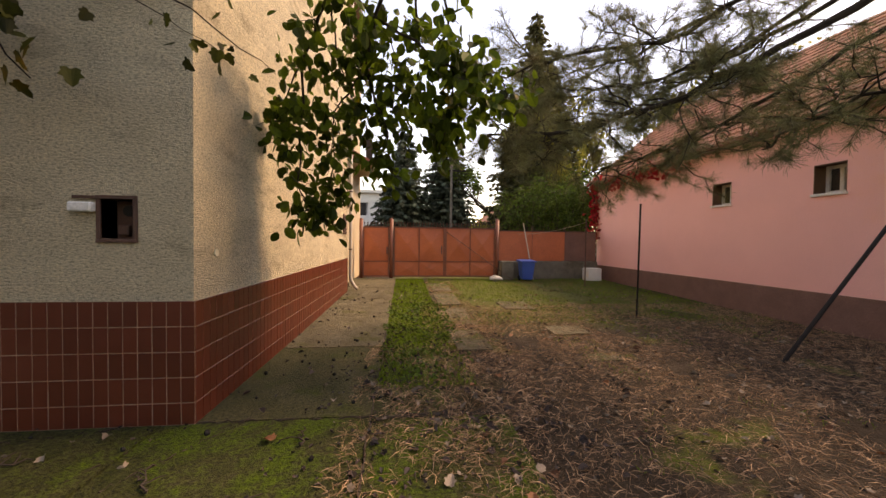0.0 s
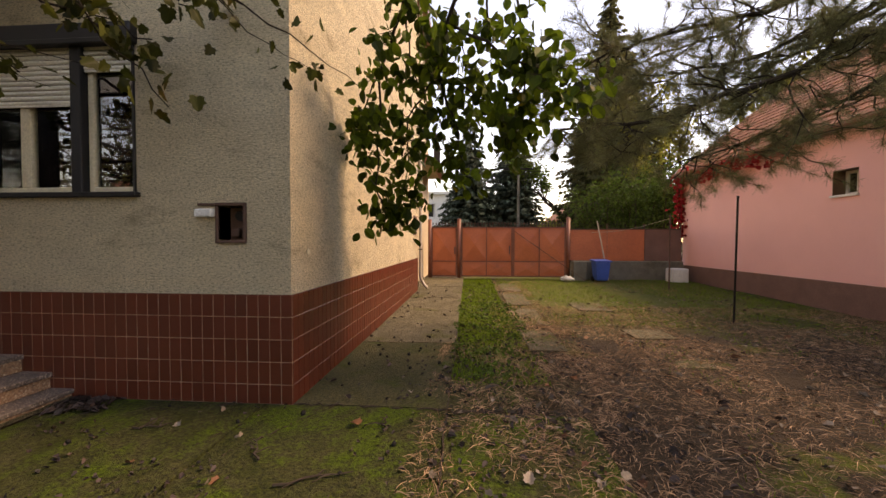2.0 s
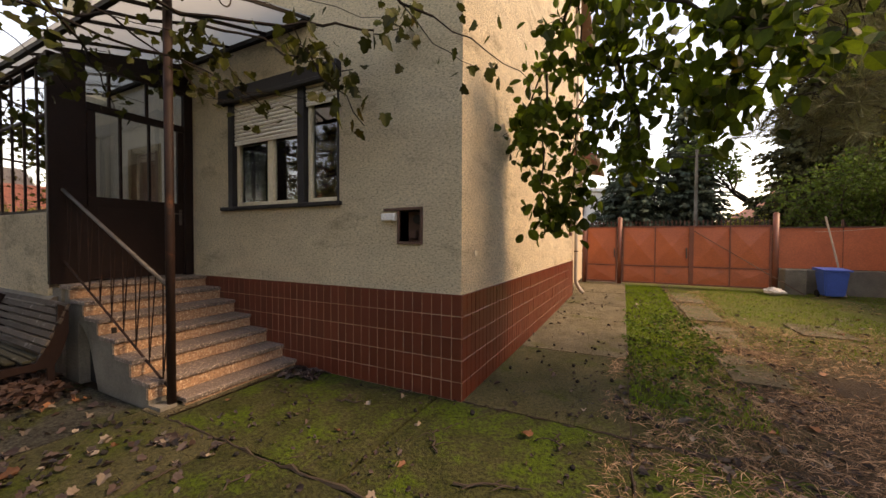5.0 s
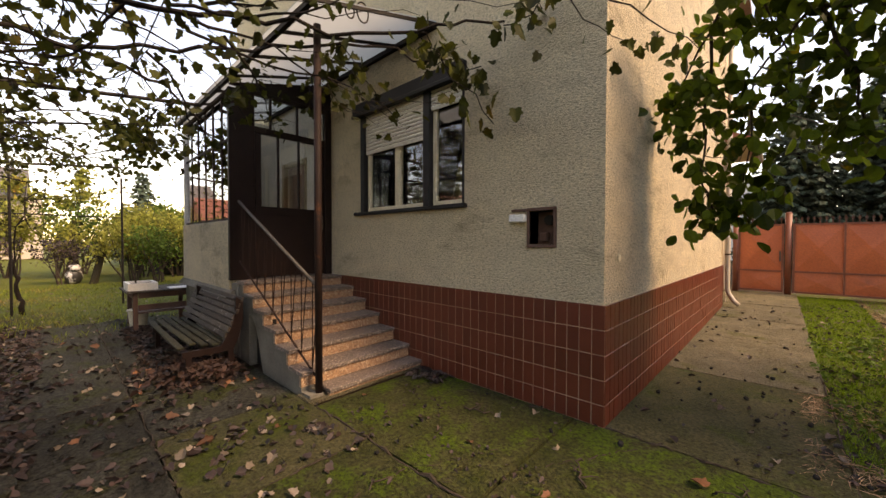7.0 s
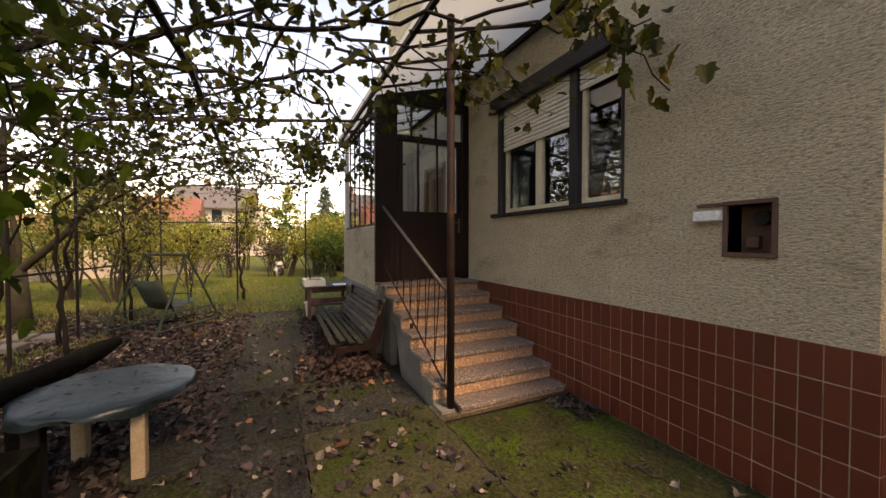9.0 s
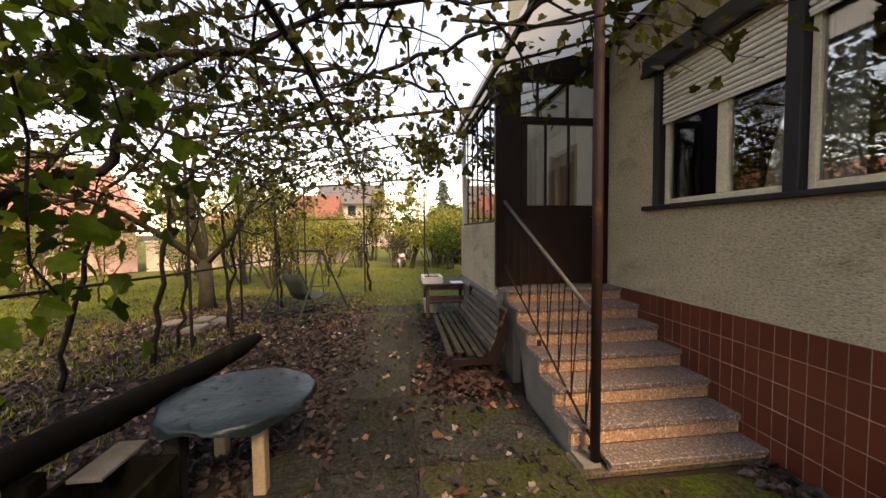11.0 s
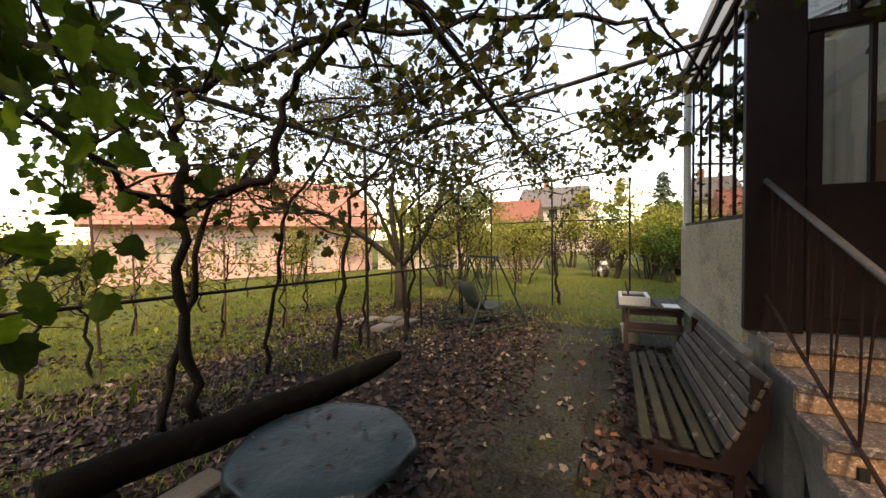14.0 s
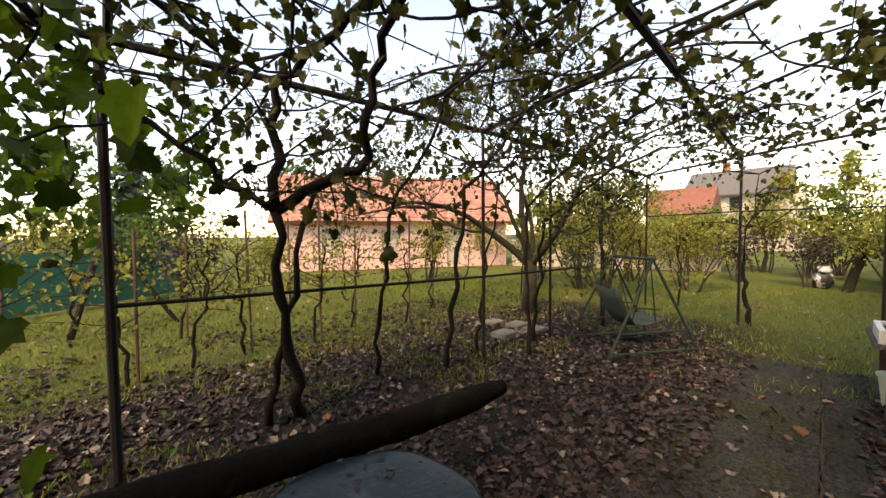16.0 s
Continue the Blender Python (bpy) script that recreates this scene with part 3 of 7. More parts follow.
def make_window():
    t = thing("window_1", "dark-framed house window with half-lowered white roller shutter", "window", kind="structure")
    x0, x1, z0, z1 = WIN
    bm = block(x0 - 0.12, -0.085, z1 - 0.02, x1 + 0.03, 0.02, z1 + 0.17, 0.012)
    part("shutter_box", bm, ANTHRACITE, t)
    part("shutter_box_lip", block(x0 - 0.12, -0.10, z1 - 0.035, x1 + 0.03, -0.06, z1 + 0.015, 0.006), ANTHRACITE, t)
    bm = block(x0 - 0.13, -0.06, z0 - 0.05, x1 + 0.04, 0.12, z0, 0.008)
    part("window_sill", bm, ANTHRACITE, t)
    F = 0.03
    mid = -2.17
    part("guide_rail", block(x0, F - 0.05, z0, x0 + 0.10, F + 0.12, z1, 0.006), ANTHRACITE, t)
    part("guide_rail", block(x1 - 0.025, F - 0.05, z0, x1, F + 0.12, z1, 0.006), ANTHRACITE, t)
    part("mullion", block(mid - 0.055, F - 0.055, z0, mid + 0.055, F + 0.12, z1, 0.006), ANTHRACITE, t)
    def casement(a, b, splits):
        w = 0.055
        bm = block(a, F + 0.02, z0, a + w, F + 0.09, z1, 0.006)
        block(b - w, F + 0.02, z0, b, F + 0.09, z1, 0.006, bm)
        block(a + w, F + 0.02, z0, b - w, F + 0.09, z0 + 0.06, 0.006, bm)
        block(a + w, F + 0.02, z1 - w, b - w, F + 0.09, z1, 0.006, bm)
        for s in splits:
            block(s - 0.055, F + 0.015, z0 + 0.06, s + 0.055, F + 0.09, z1 - w, 0.006, bm)
        part("casement", bm, CREAM, t, "cream painted wooden casement")
        edges = [a + w] + [s for s in splits] + [b - w]
        for p, q in zip(edges, edges[1:]):
            ob = part("pane", block(p, F + 0.05, z0 + 0.06, q, F + 0.056, z1 - w), WINDOW_GLASS, t)
            ob.visible_shadow = False
    casement(x0 + 0.10, mid - 0.055, [-2.80])
    casement(mid + 0.055, x1 - 0.025, [])
    def shutter(a, b, bottom):
        s = part("roller_shutter", block(a, F - 0.012, bottom - 0.02, b, F + 0.008, bottom, 0.004), SHUTTER, t, "white plastic roller shutter, partly lowered")
        z = bottom
        while z < z1 - 0.02:
            arc = [(a, F + 0.006, z), (a, F - 0.004, z + 0.002), (a, F - 0.013, z + 0.010), (a, F - 0.015, z + 0.022), (a, F - 0.011, z + 0.034), (a, F - 0.003, z + 0.041), (a, F + 0.006, z + 0.042)]
            part("slat", prism(arc, (b - a, 0, 0)), SHUTTER, s)
            z += 0.050
        # added brown sheet that draws the shade lines in the gaps between slats
        part("slat_backing", block(a + 0.002, F + 0.0065, bottom, b - 0.002, F + 0.010, z1 - 0.02), RUST_BROWN, s)
    shutter(x0 + 0.10, mid - 0.055, 2.93)
    shutter(mid + 0.055, x1 - 0.025, 3.26)
    # curtains inside
    bm = bmesh.new()
    for a, b in ((x0 + 0.02, -3.12), (-2.86, -2.30), (-2.20, -1.90), (-1.74, -1.45)):
        n = 14
        vs = []
        for i in range(n + 1):
            x = a + (b - a) * i / n
            y = 0.20 + 0.02 * math.sin(i * 1.9)
            vs.append((bm.verts.new((x, y, z0 - 0.1)), bm.verts.new((x, y, z1))))
        for p, q in zip(vs, vs[1:]):
            bm.faces.new((p[0], q[0], q[1], p[1]))
    c = tagged(part("curtain", bm, CURTAIN), "off-white net curtain behind the window", "curtain")
    sol = c.modifiers.new("thick", "SOLIDIFY")
    sol.thickness = 0.003


make_window()


def make_niche():
    t = thing("meter_niche", "open rusty brown framed wall niche", "wall box")
    x0, x1, z0, z1 = NICHE
    bm = block(x0 - 0.03, -0.025, z1, x1 + 0.03, 0.28, z1 + 0.03, 0.004)
    block(x0 - 0.03, -0.025, z0 - 0.03, x1 + 0.03, 0.28, z0, 0.004, bm)
    block(x0 - 0.03, -0.02, z0, x0, 0.28, z1, 0.004, bm)
    block(x1, -0.02, z0, x1 + 0.03, 0.28, z1, 0.004, bm)
    part("frame", bm, RUST_BROWN, t)
    part("lid_rail", block(x0 - 0.20, -0.03, z1 + 0.0, x0 - 0.03, 0.0, z1 + 0.025, 0.004), RUST_BROWN, t)
    part("cable_entry", tube([(x1 - 0.10, 0.168, z1 - 0.09), (x1 - 0.10, 0.09, z1 - 0.09)], 0.05, 10), DARK, t)
    part("terminal", block(x0 + 0.05, 0.10, z0 + 0.03, x0 + 0.13, 0.169, z0 + 0.12, 0.01), RUST_BROWN, t)
    b = thing("cable_box", "small pale grey plastic box beside the wall niche", "box")
    part("body", block(-0.925, -0.07, 1.80, -0.745, 0.0, 1.88, 0.012), FAR_WHITE, b)


make_niche()


# ---- porch ----
PX0, PX1, PY = -7.1, -4.5, -1.54     # porch from its far end to its door; its outer face
LAND = 1.06


def make_porch():
    bm = block(PX0, PY + 0.02, 0, -4.30, 0.0, LAND - 0.04)
    tagged(part("porch_base", bm, CONCRETE_RAW), "grey rendered concrete base of the porch", "porch base", kind="structure")
    bm = block(PX0 + 0.1, PY + 0.12, LAND - 0.04, -4.33, -0.002, LAND - 0.003)
    tagged(part("floor_porch", bm, TREAD), "terrazzo floor of the porch", "floor", kind="structure")
    bm = block(PX0, PY - 0.02, 0.90, PX1 - 0.035, PY + 0.14, 1.90, 0.01)
    tagged(part("wall_parapet", bm, PLASTER), "pale roughcast porch parapet wall", "parapet", kind="structure")
    bm = prism([(PX0 - 0.02, PY - 0.10, 0.84), (PX0 - 0.02, PY + 0.05, 0.84), (PX0 - 0.02, PY + 0.05, 0.93), (PX0 - 0.02, PY - 0.02, 0.93)], (2.74, 0, 0))
    tagged(part("trim_ledge", bm, CONCRETE_RAW), "grey sloping concrete ledge under the parapet", "ledge", kind="structure")
    bm = wall_xz(PY, 0.0, 1.9, 4.1, 0, 0.06, ((PY + 0.12, -0.70, 1.95, 3.72),))
    bm.transform(Matrix.Translation((PX0, 0, 0)) @ Matrix(((0, 1, 0, 0), (1, 0, 0, 0), (0, 0, 1, 0), (0, 0, 0, 1))))
    bmesh.ops.recalc_face_normals(bm, faces=bm.faces[:])
    tagged(part("wall_porch_end", bm, WHITE), "white end wall of the porch with an opening", "wall", kind="structure")
    block_low = block(PX0, PY + 0.14, LAND, PX0 + 0.06, 0, 1.9)
    tagged(part("wall_porch_end_low", block_low, WHITE), "white low end wall of the porch", "wall", kind="structure")
    bm = wall_xz(PX0 + 0.07, -4.56, LAND, 4.12, -0.012, -0.003, ((-6.38, -5.32, LAND, 3.16),))
    tagged(part("wall_porch_lining", bm, WHITE), "white painted inner wall of the porch", "wall", kind="structure")
    # glazing above the parapet
    t = thing("porch_glazing", "brown iron porch glazing with tall narrow panes", "glazing")
    top = 3.72
    part("rail", block(PX0, PY + 0.02, 1.90, PX1 - 0.05, PY + 0.07, 1.94), IRON, t)
    part("rail", block(PX0, PY + 0.02, top, PX1 - 0.05, PY + 0.07, top + 0.05), IRON, t)
    part("rail", block(PX0, PY + 0.03, 3.05, PX1 - 0.05, PY + 0.06, 3.08), IRON, t)
    n = 6
    for i in range(n + 1):
        x = PX0 + (PX1 - 0.07 - PX0) * i / n
        part("bar", block(x, PY + 0.030, 1.94, x + 0.018, PY + 0.060, top), IRON, t)
        if i < n:
            x2 = PX0 + (PX1 - 0.07 - PX0) * (i + 1) / n
            ob = part("pane", block(x + 0.018, PY + 0.043, 1.94, x2, PY + 0.047, top), PORCH_GLASS, t)
            ob.visible_shadow = False


make_porch()


def make_porch_door():
    X = PX1
    t = thing("door_1", "dark brown panelled porch door with glazed top, closed", "door", kind="structure")
    part("side_panel", block(X - 0.04, PY - 0.02, LAND, X + 0.03, -1.22, 3.74, 0.006), DOOR_BROWN, t)
    part("jamb", block(X - 0.05, -0.12, LAND, X + 0.04, -0.005, 3.76, 0.006), DOOR_BROWN, t)
    part("head", block(X - 0.04, -1.22, 3.18, X + 0.035, -0.12, 3.27, 0.005), DOOR_BROWN, t)
    part("head", block(X - 0.04, -1.42, 3.72, X + 0.035, -0.12, 3.78, 0.005), DOOR_BROWN, t)
    leaf = part("door_leaf", block(X - 0.025, -1.215, LAND + 0.02, X + 0.02, -0.125, 2.12, 0.006), DOOR_BROWN, t)
    bm = block(X - 0.025, -1.215, 2.12, X + 0.02, -1.13, 3.175, 0.004)
    block(X - 0.025, -0.21, 2.12, X + 0.02, -0.125, 3.175, 0.004, bm)
    for y in (-0.88, -0.56):
        block(X - 0.02, y - 0.014, 2.12, X + 0.018, y + 0.014, 3.175, 0.002, bm)
    part("sash", bm, DOOR_BROWN, leaf)
    part("kick_panel", block(X + 0.02, -1.12, LAND + 0.12, X + 0.028, -0.25, 2.0, 0.003), DOOR_BROWN, leaf)
    for a, b in ((-1.13, -0.894), (-0.866, -0.574), (-0.546, -0.21)):
        ob = part("pane", block(X - 0.004, a, 2.12, X + 0.001, b, 3.175), GLASS, leaf)
        ob.visible_shadow = False
    h = part("door_handle", block(X + 0.02, -0.20, 1.80, X + 0.03, -0.16, 2.03, 0.004), RAIL_GREY, leaf, "grey metal door handle and plate")
    part("lever", tube([(X + 0.03, -0.18, 1.97), (X + 0.065, -0.18, 1.97), (X + 0.07, -0.28, 1.965)], 0.009, 6), RAIL_GREY, h)
    for y in (-0.99, -0.58):
        part("transom_bar", block(X - 0.02, y - 0.014, 3.27, X + 0.02, y + 0.014, 3.72), DOOR_BROWN, t)
    ob = part("transom_pane", block(X - 0.004, -1.42, 3.27, X + 0.001, -0.12, 3.72), GLASS, t)
    ob.visible_shadow = False
    bm = prism([(X - 0.03, PY, 3.78), (X - 0.03, -0.002, 3.78), (X - 0.03, -0.002, 4.22), (X - 0.03, PY, 3.80)], (0.05, 0, 0))
    part("gable_panel", bm, DOOR_BROWN, t)
    # what shows behind the glass: the house's own brown door and white posts
    d = thing("door_2", "brown wooden house door inside the porch", "door", kind="structure")
    part("door_leaf", block(-6.28, 0.06, LAND, -5.42, 0.11, 3.08, 0.008), WOOD_BROWN, d)
    part("frame", block(-5.42, -0.02, LAND, -5.32, 0.12, 3.16, 0.008), PALE_WOOD, d)
    part("frame", block(-6.38, -0.02, LAND, -6.28, 0.12, 3.16, 0.008), PALE_WOOD, d)
    w = thing("window_2", "white framed window in the porch end wall", "window", kind="structure")
    bm = bmesh.new()
    for y in (PY + 0.12, -1.08, -0.76):
        block(PX0 - 0.01, y, 1.95, PX0 + 0.07, y + 0.06, 3.72, 0.005, bm)
    block(PX0 - 0.012, PY + 0.12, 1.93, PX0 + 0.08, -0.70, 2.0, 0.005, bm)
    block(PX0 - 0.012, PY + 0.12, 3.68, PX0 + 0.08, -0.70, 3.74, 0.005, bm)
    part("window_frame", bm, WHITE, w)


make_porch_door()


def make_canopy():
    t = thing("porch_canopy", "lean-to canopy of frosted glass on brown iron bars", "canopy")
    x0, x1, ya, za, yb, zb = PX0 - 0.1, -2.0, 0.0, 4.28, -1.62, 3.80
    def on(y):
        return zb + (za - zb) * (y - yb) / (ya - yb)
    part("wall_bar", block(x0, -0.06, za - 0.08, x1, -0.002, za - 0.02), IRON_DARK, t)
    part("edge_bar", block(x0, yb - 0.02, zb - 0.06, x1, yb + 0.03, zb - 0.01), IRON_DARK, t)
    n = 7
    for i in range(n + 1):
        x = x0 + (x1 - x0 - 0.025) * i / n
        part("rafter", prism([(x, yb, zb - 0.035), (x + 0.025, yb, zb - 0.035), (x + 0.025, yb, zb), (x, yb, zb)], (0, ya - yb - 0.003, za - zb)), IRON_DARK, t)
    for i in range(n):
        a = x0 + (x1 - x0) * i / n + 0.004
        b = x0 + (x1 - x0) * (i + 1) / n - 0.004
        part("pane", prism([(a, yb - 0.06, zb - 0.012), (b, yb - 0.06, zb - 0.012), (b, yb - 0.06, zb - 0.004), (a, yb - 0.06, zb - 0.004)], (0, ya - yb + 0.055, za - zb + 0.02)), FROSTED, t)
    # scrolls in the corners
    for x in (PX1 + 0.03, x1 - 0.04):
        bm = bmesh.new()
        ring = [(x, -1.05 + 0.07 * math.cos(k * math.pi / 8), 3.93 + 0.10 * math.sin(k * math.pi / 8)) for k in range(17)]
        tube(ring, 0.008, 5, bm, cap=False)
        ring = [(x, -1.20 + 0.05 * math.cos(k * math.pi / 8), 3.88 + 0.07 * math.sin(k * math.pi / 8)) for k in range(17)]
        tube(ring, 0.008, 5, bm, cap=False)
        part("scroll", bm, IRON_DARK, t)


make_canopy()


def make_stairs():
    t = thing("stairs", "seven-riser terrazzo stairs with worn grey treads", "stairs", kind="structure")
    xs = [-2.25, -2.48, -2.79, -3.12, -3.45, -3.78, -4.12]
    zs = [0.09, 0.25, 0.42, 0.58, 0.75, 0.91, LAND]
    y0, y1 = -1.33, -0.012
    for i, (x, z) in enumerate(zip(xs, zs)):
        back = xs[i + 1] - 0.02 if i < 6 else -4.42
        left = y0 + 0.02 if i == 0 else y0 - 0.17
        part("tread", block(back, left, z - 0.045, x, y1, z, 0.006), TREAD, t, "worn grey-brown terrazzo tread")
        zb = zs[i - 1] - 0.0 if i else -0.02
        part("riser", block(x - 0.065, left + 0.004, zb, x - 0.025, y1 - 0.002, z - 0.045), TERRAZZO, t, "speckled orange terrazzo riser")
    part("joint_strip", block(-4.4, y0 - 0.02, 0.0, -2.6, y1 - 0.02, 0.05), CONCRETE_RAW, t)
    # outer cheek with the hollow under the flight
    pts = [(-2.32, -0.03), (-2.32, 0.05)]
    for i in range(1, 7):
        pts += [(xs[i] - 0.035 + RNG.uniform(-0.01, 0.008), zs[i - 1] - 0.050), (xs[i] - 0.035 + RNG.uniform(-0.01, 0.008), zs[i] - 0.047)]
    pts += [(-4.42, LAND - 0.05), (-4.42, -0.03), (-3.98, -0.03), (-3.98, 0.66), (-3.86, 0.62), (-3.74, 0.50), (-3.66, 0.35), (-3.60, 0.18), (-3.52, -0.03)]
    part("cheek", prism([(x, y0 - 0.158, z) for x, z in pts], (0, 0.14, 0)), CONCRETE_RAW, t, "grey rendered stair cheek")
    # near-black sheet across the arch, standing in for the shade under the flight
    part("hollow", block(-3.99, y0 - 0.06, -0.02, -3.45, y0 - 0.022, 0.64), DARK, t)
    part("footing", block(-2.55, y0 - 0.20, -0.03, -2.27, y1, 0.02, 0.01), CONCRETE, t)


make_stairs()


def make_stair_railing():
    t = thing("stair_railing", "brown iron stair railing with crossed thin rods", "railing")
    px, py = -2.37, -1.37
    part("post", tube([(px, py, 0.0), (px, py, 3.80)], 0.038, 12), IRON, t, smooth=True)
    top0, top1 = Vector((px, py, 1.13)), Vector((-4.48, -1.44, 2.17))
    low0, low1 = Vector((px - 0.02, py, 0.17)), Vector((-4.46, -1.44, 1.33))
    part("handrail", tube([top0, top1], 0.019, 10), RAIL_GREY, t, "worn grey tube handrail", smooth=True)
    part("lower_rail", tube([low0, low1], 0.012, 6), IRON, t)
    n = 9
    for i in range(n):
        f = (i + 0.5) / n
        a = low0.lerp(low1, f)
        part("rod", tube([a, top0.lerp(top1, f)], 0.006, 5), IRON, t)
        part("rod", tube([a, top0.lerp(top1, f - 0.055)], 0.006, 5), IRON, t)


make_stair_railing()

# ---- drive: gate, fence, neighbour's house ----
GY, GZ = 11.1, 0.13


def pyramid_panel(x0, x1, z0, z1, y, lift=0.075):
    """Sheet metal pressed into a shallow diamond."""
    bm = bmesh.new()
    c = bm.verts.new(((x0 + x1) / 2, y - lift, (z0 + z1) / 2))
    q = [bm.verts.new(p) for p in ((x0, y, z0), (x1, y, z0), (x1, y, z1), (x0, y, z1))]
    for i in range(4):
        bm.faces.new((q[i], q[(i + 1) % 4], c))
    b = [bm.verts.new((v.co.x, y + 0.01, v.co.z)) for v in q]
    bm.faces.new(b[::-1])
    for i in range(4):
        bm.faces.new((q[(i + 1) % 4], q[i], b[i], b[(i + 1) % 4]))
    return bm


def gate_leaf(parent, x0, x1, splits):
    leaf = part("gate_leaf", block(x0, GY - 0.02, GZ + 0.03, x0 + 0.05, GY + 0.03, 2.13), GATE_DARK, parent)
    part("stile", block(x1 - 0.05, GY - 0.02, GZ + 0.03, x1, GY + 0.03, 2.13), GATE_DARK, leaf)
    for z in (GZ + 0.03, 0.74, 2.08):
        part("rail", block(x0 + 0.05, GY - 0.018, z, x1 - 0.05, GY + 0.03, z + 0.05), GATE_DARK, leaf)
    edges = [x0 + 0.05, *splits, x1 - 0.05]
    for s in splits:
        part("stile", block(s - 0.02, GY - 0.016, GZ + 0.08, s + 0.02, GY + 0.03, 2.08), GATE_DARK, leaf)
    for a, b in zip(edges, edges[1:]):
        part("panel", pyramid_panel(a, b, 0.79, 2.08, GY + 0.015), GATE, leaf)
        part("panel", pyramid_panel(a, b, GZ + 0.08, 0.74, GY + 0.015, 0.035), GATE, leaf)
    n = int((x1 - x0) / 0.115)
    for i in range(n):
        x = x0 + (i + 0.5) * (x1 - x0) / n
        part("spike", prism([(x - 0.012, GY, 2.13), (x + 0.012, GY, 2.13), (x + 0.012, GY, 2.24), (x + 0.035, GY, 2.25), (x, GY, 2.33), (x - 0.035, GY, 2.25), (x - 0.012, GY, 2.24)], (0, 0.012, 0)), RUST_BROWN, leaf)
    return leaf


def make_gate():
    t = thing("wicket_gate", "narrow red painted sheet metal wicket gate, closed", "gate")
    gate_leaf(t, 0.20, 1.22, [])
    part("handle", block(1.12, GY - 0.06, 1.05, 1.16, GY - 0.02, 1.35, 0.006), RAIL_GREY, t)
    t = thing("drive_gate", "red painted double drive gate of pressed sheet metal, closed", "gate")
    gate_leaf(t, 1.40, 3.42, [2.40])
    gate_leaf(t, 3.45, 5.48, [4.46])
    part("handle", block(3.28, GY - 0.06, 1.05, 3.32, GY - 0.02, 1.4, 0.006), RAIL_GREY, t)
    part("cover_strip", block(3.40, GY - 0.026, GZ + 0.03, 3.47, GY - 0.021, 2.13), GATE_DARK, t)
    part("brace_rod", tube([(3.5, GY - 0.06, 1.95), (6.0, GY - 0.75, 0.12)], 0.013, 6), RUST_BROWN, t)
    for x, h in ((0.14, 2.42), (1.31, 2.44), (5.57, 2.48)):
        p = thing("gate_post", "round red-brown painted steel gate post", "post", "gate posts")
        part("pole", tube([(x, GY, 0.0), (x, GY, h)], 0.075, 14), GATE_DARK, p, smooth=True)
        part("cap", tube([(x, GY, h), (x, GY, h + 0.025)], [0.085, 0.04], 14), GATE_DARK, p)


make_gate()


def make_fence():
    t = thing("sheet_fence", "rust-red sheet metal fence panels on a concrete footing", "fence")
    for a, b, m in ((5.66, 7.05, GATE), (7.07, 8.45, GATE), (8.47, 9.80, PINK_PLINTH)):
        p = part("panel", block(a, GY + 0.02, 0.82, b, GY + 0.04, 2.02), m, t)
        part("frame", block(a, GY, 2.02, b, GY + 0.06, 2.06), RUST_BROWN, p)
    for x in (7.06, 8.46, 9.82):
        part("post", tube([(x, GY + 0.08, 0.1), (x, GY + 0.08, 2.25)], 0.03, 8), RUST_BROWN, t)
    part("barbed_wire", tube(crooked((5.6, GY, 2.2), (9.8, GY, 2.2), 12, 0.02), 0.006, 4), IRON_DARK, t)
    part("footing", block(5.7, GY - 0.10, 0.0, 9.85, GY + 0.15, 0.80, 0.02), CONCRETE_RAW, t, "mossy grey concrete footing")
    part("pier", block(5.65, GY - 0.45, 0.0, 6.15, GY - 0.102, 0.82, 0.03), CONCRETE_RAW, t)
    b = thing("concrete_block", "pale concrete block beside the fence", "block")
    part("body", block(9.05, GY - 0.85, 0.05, 9.62, GY - 0.35, 0.58, 0.03), FAR_WHITE, b)


make_fence()


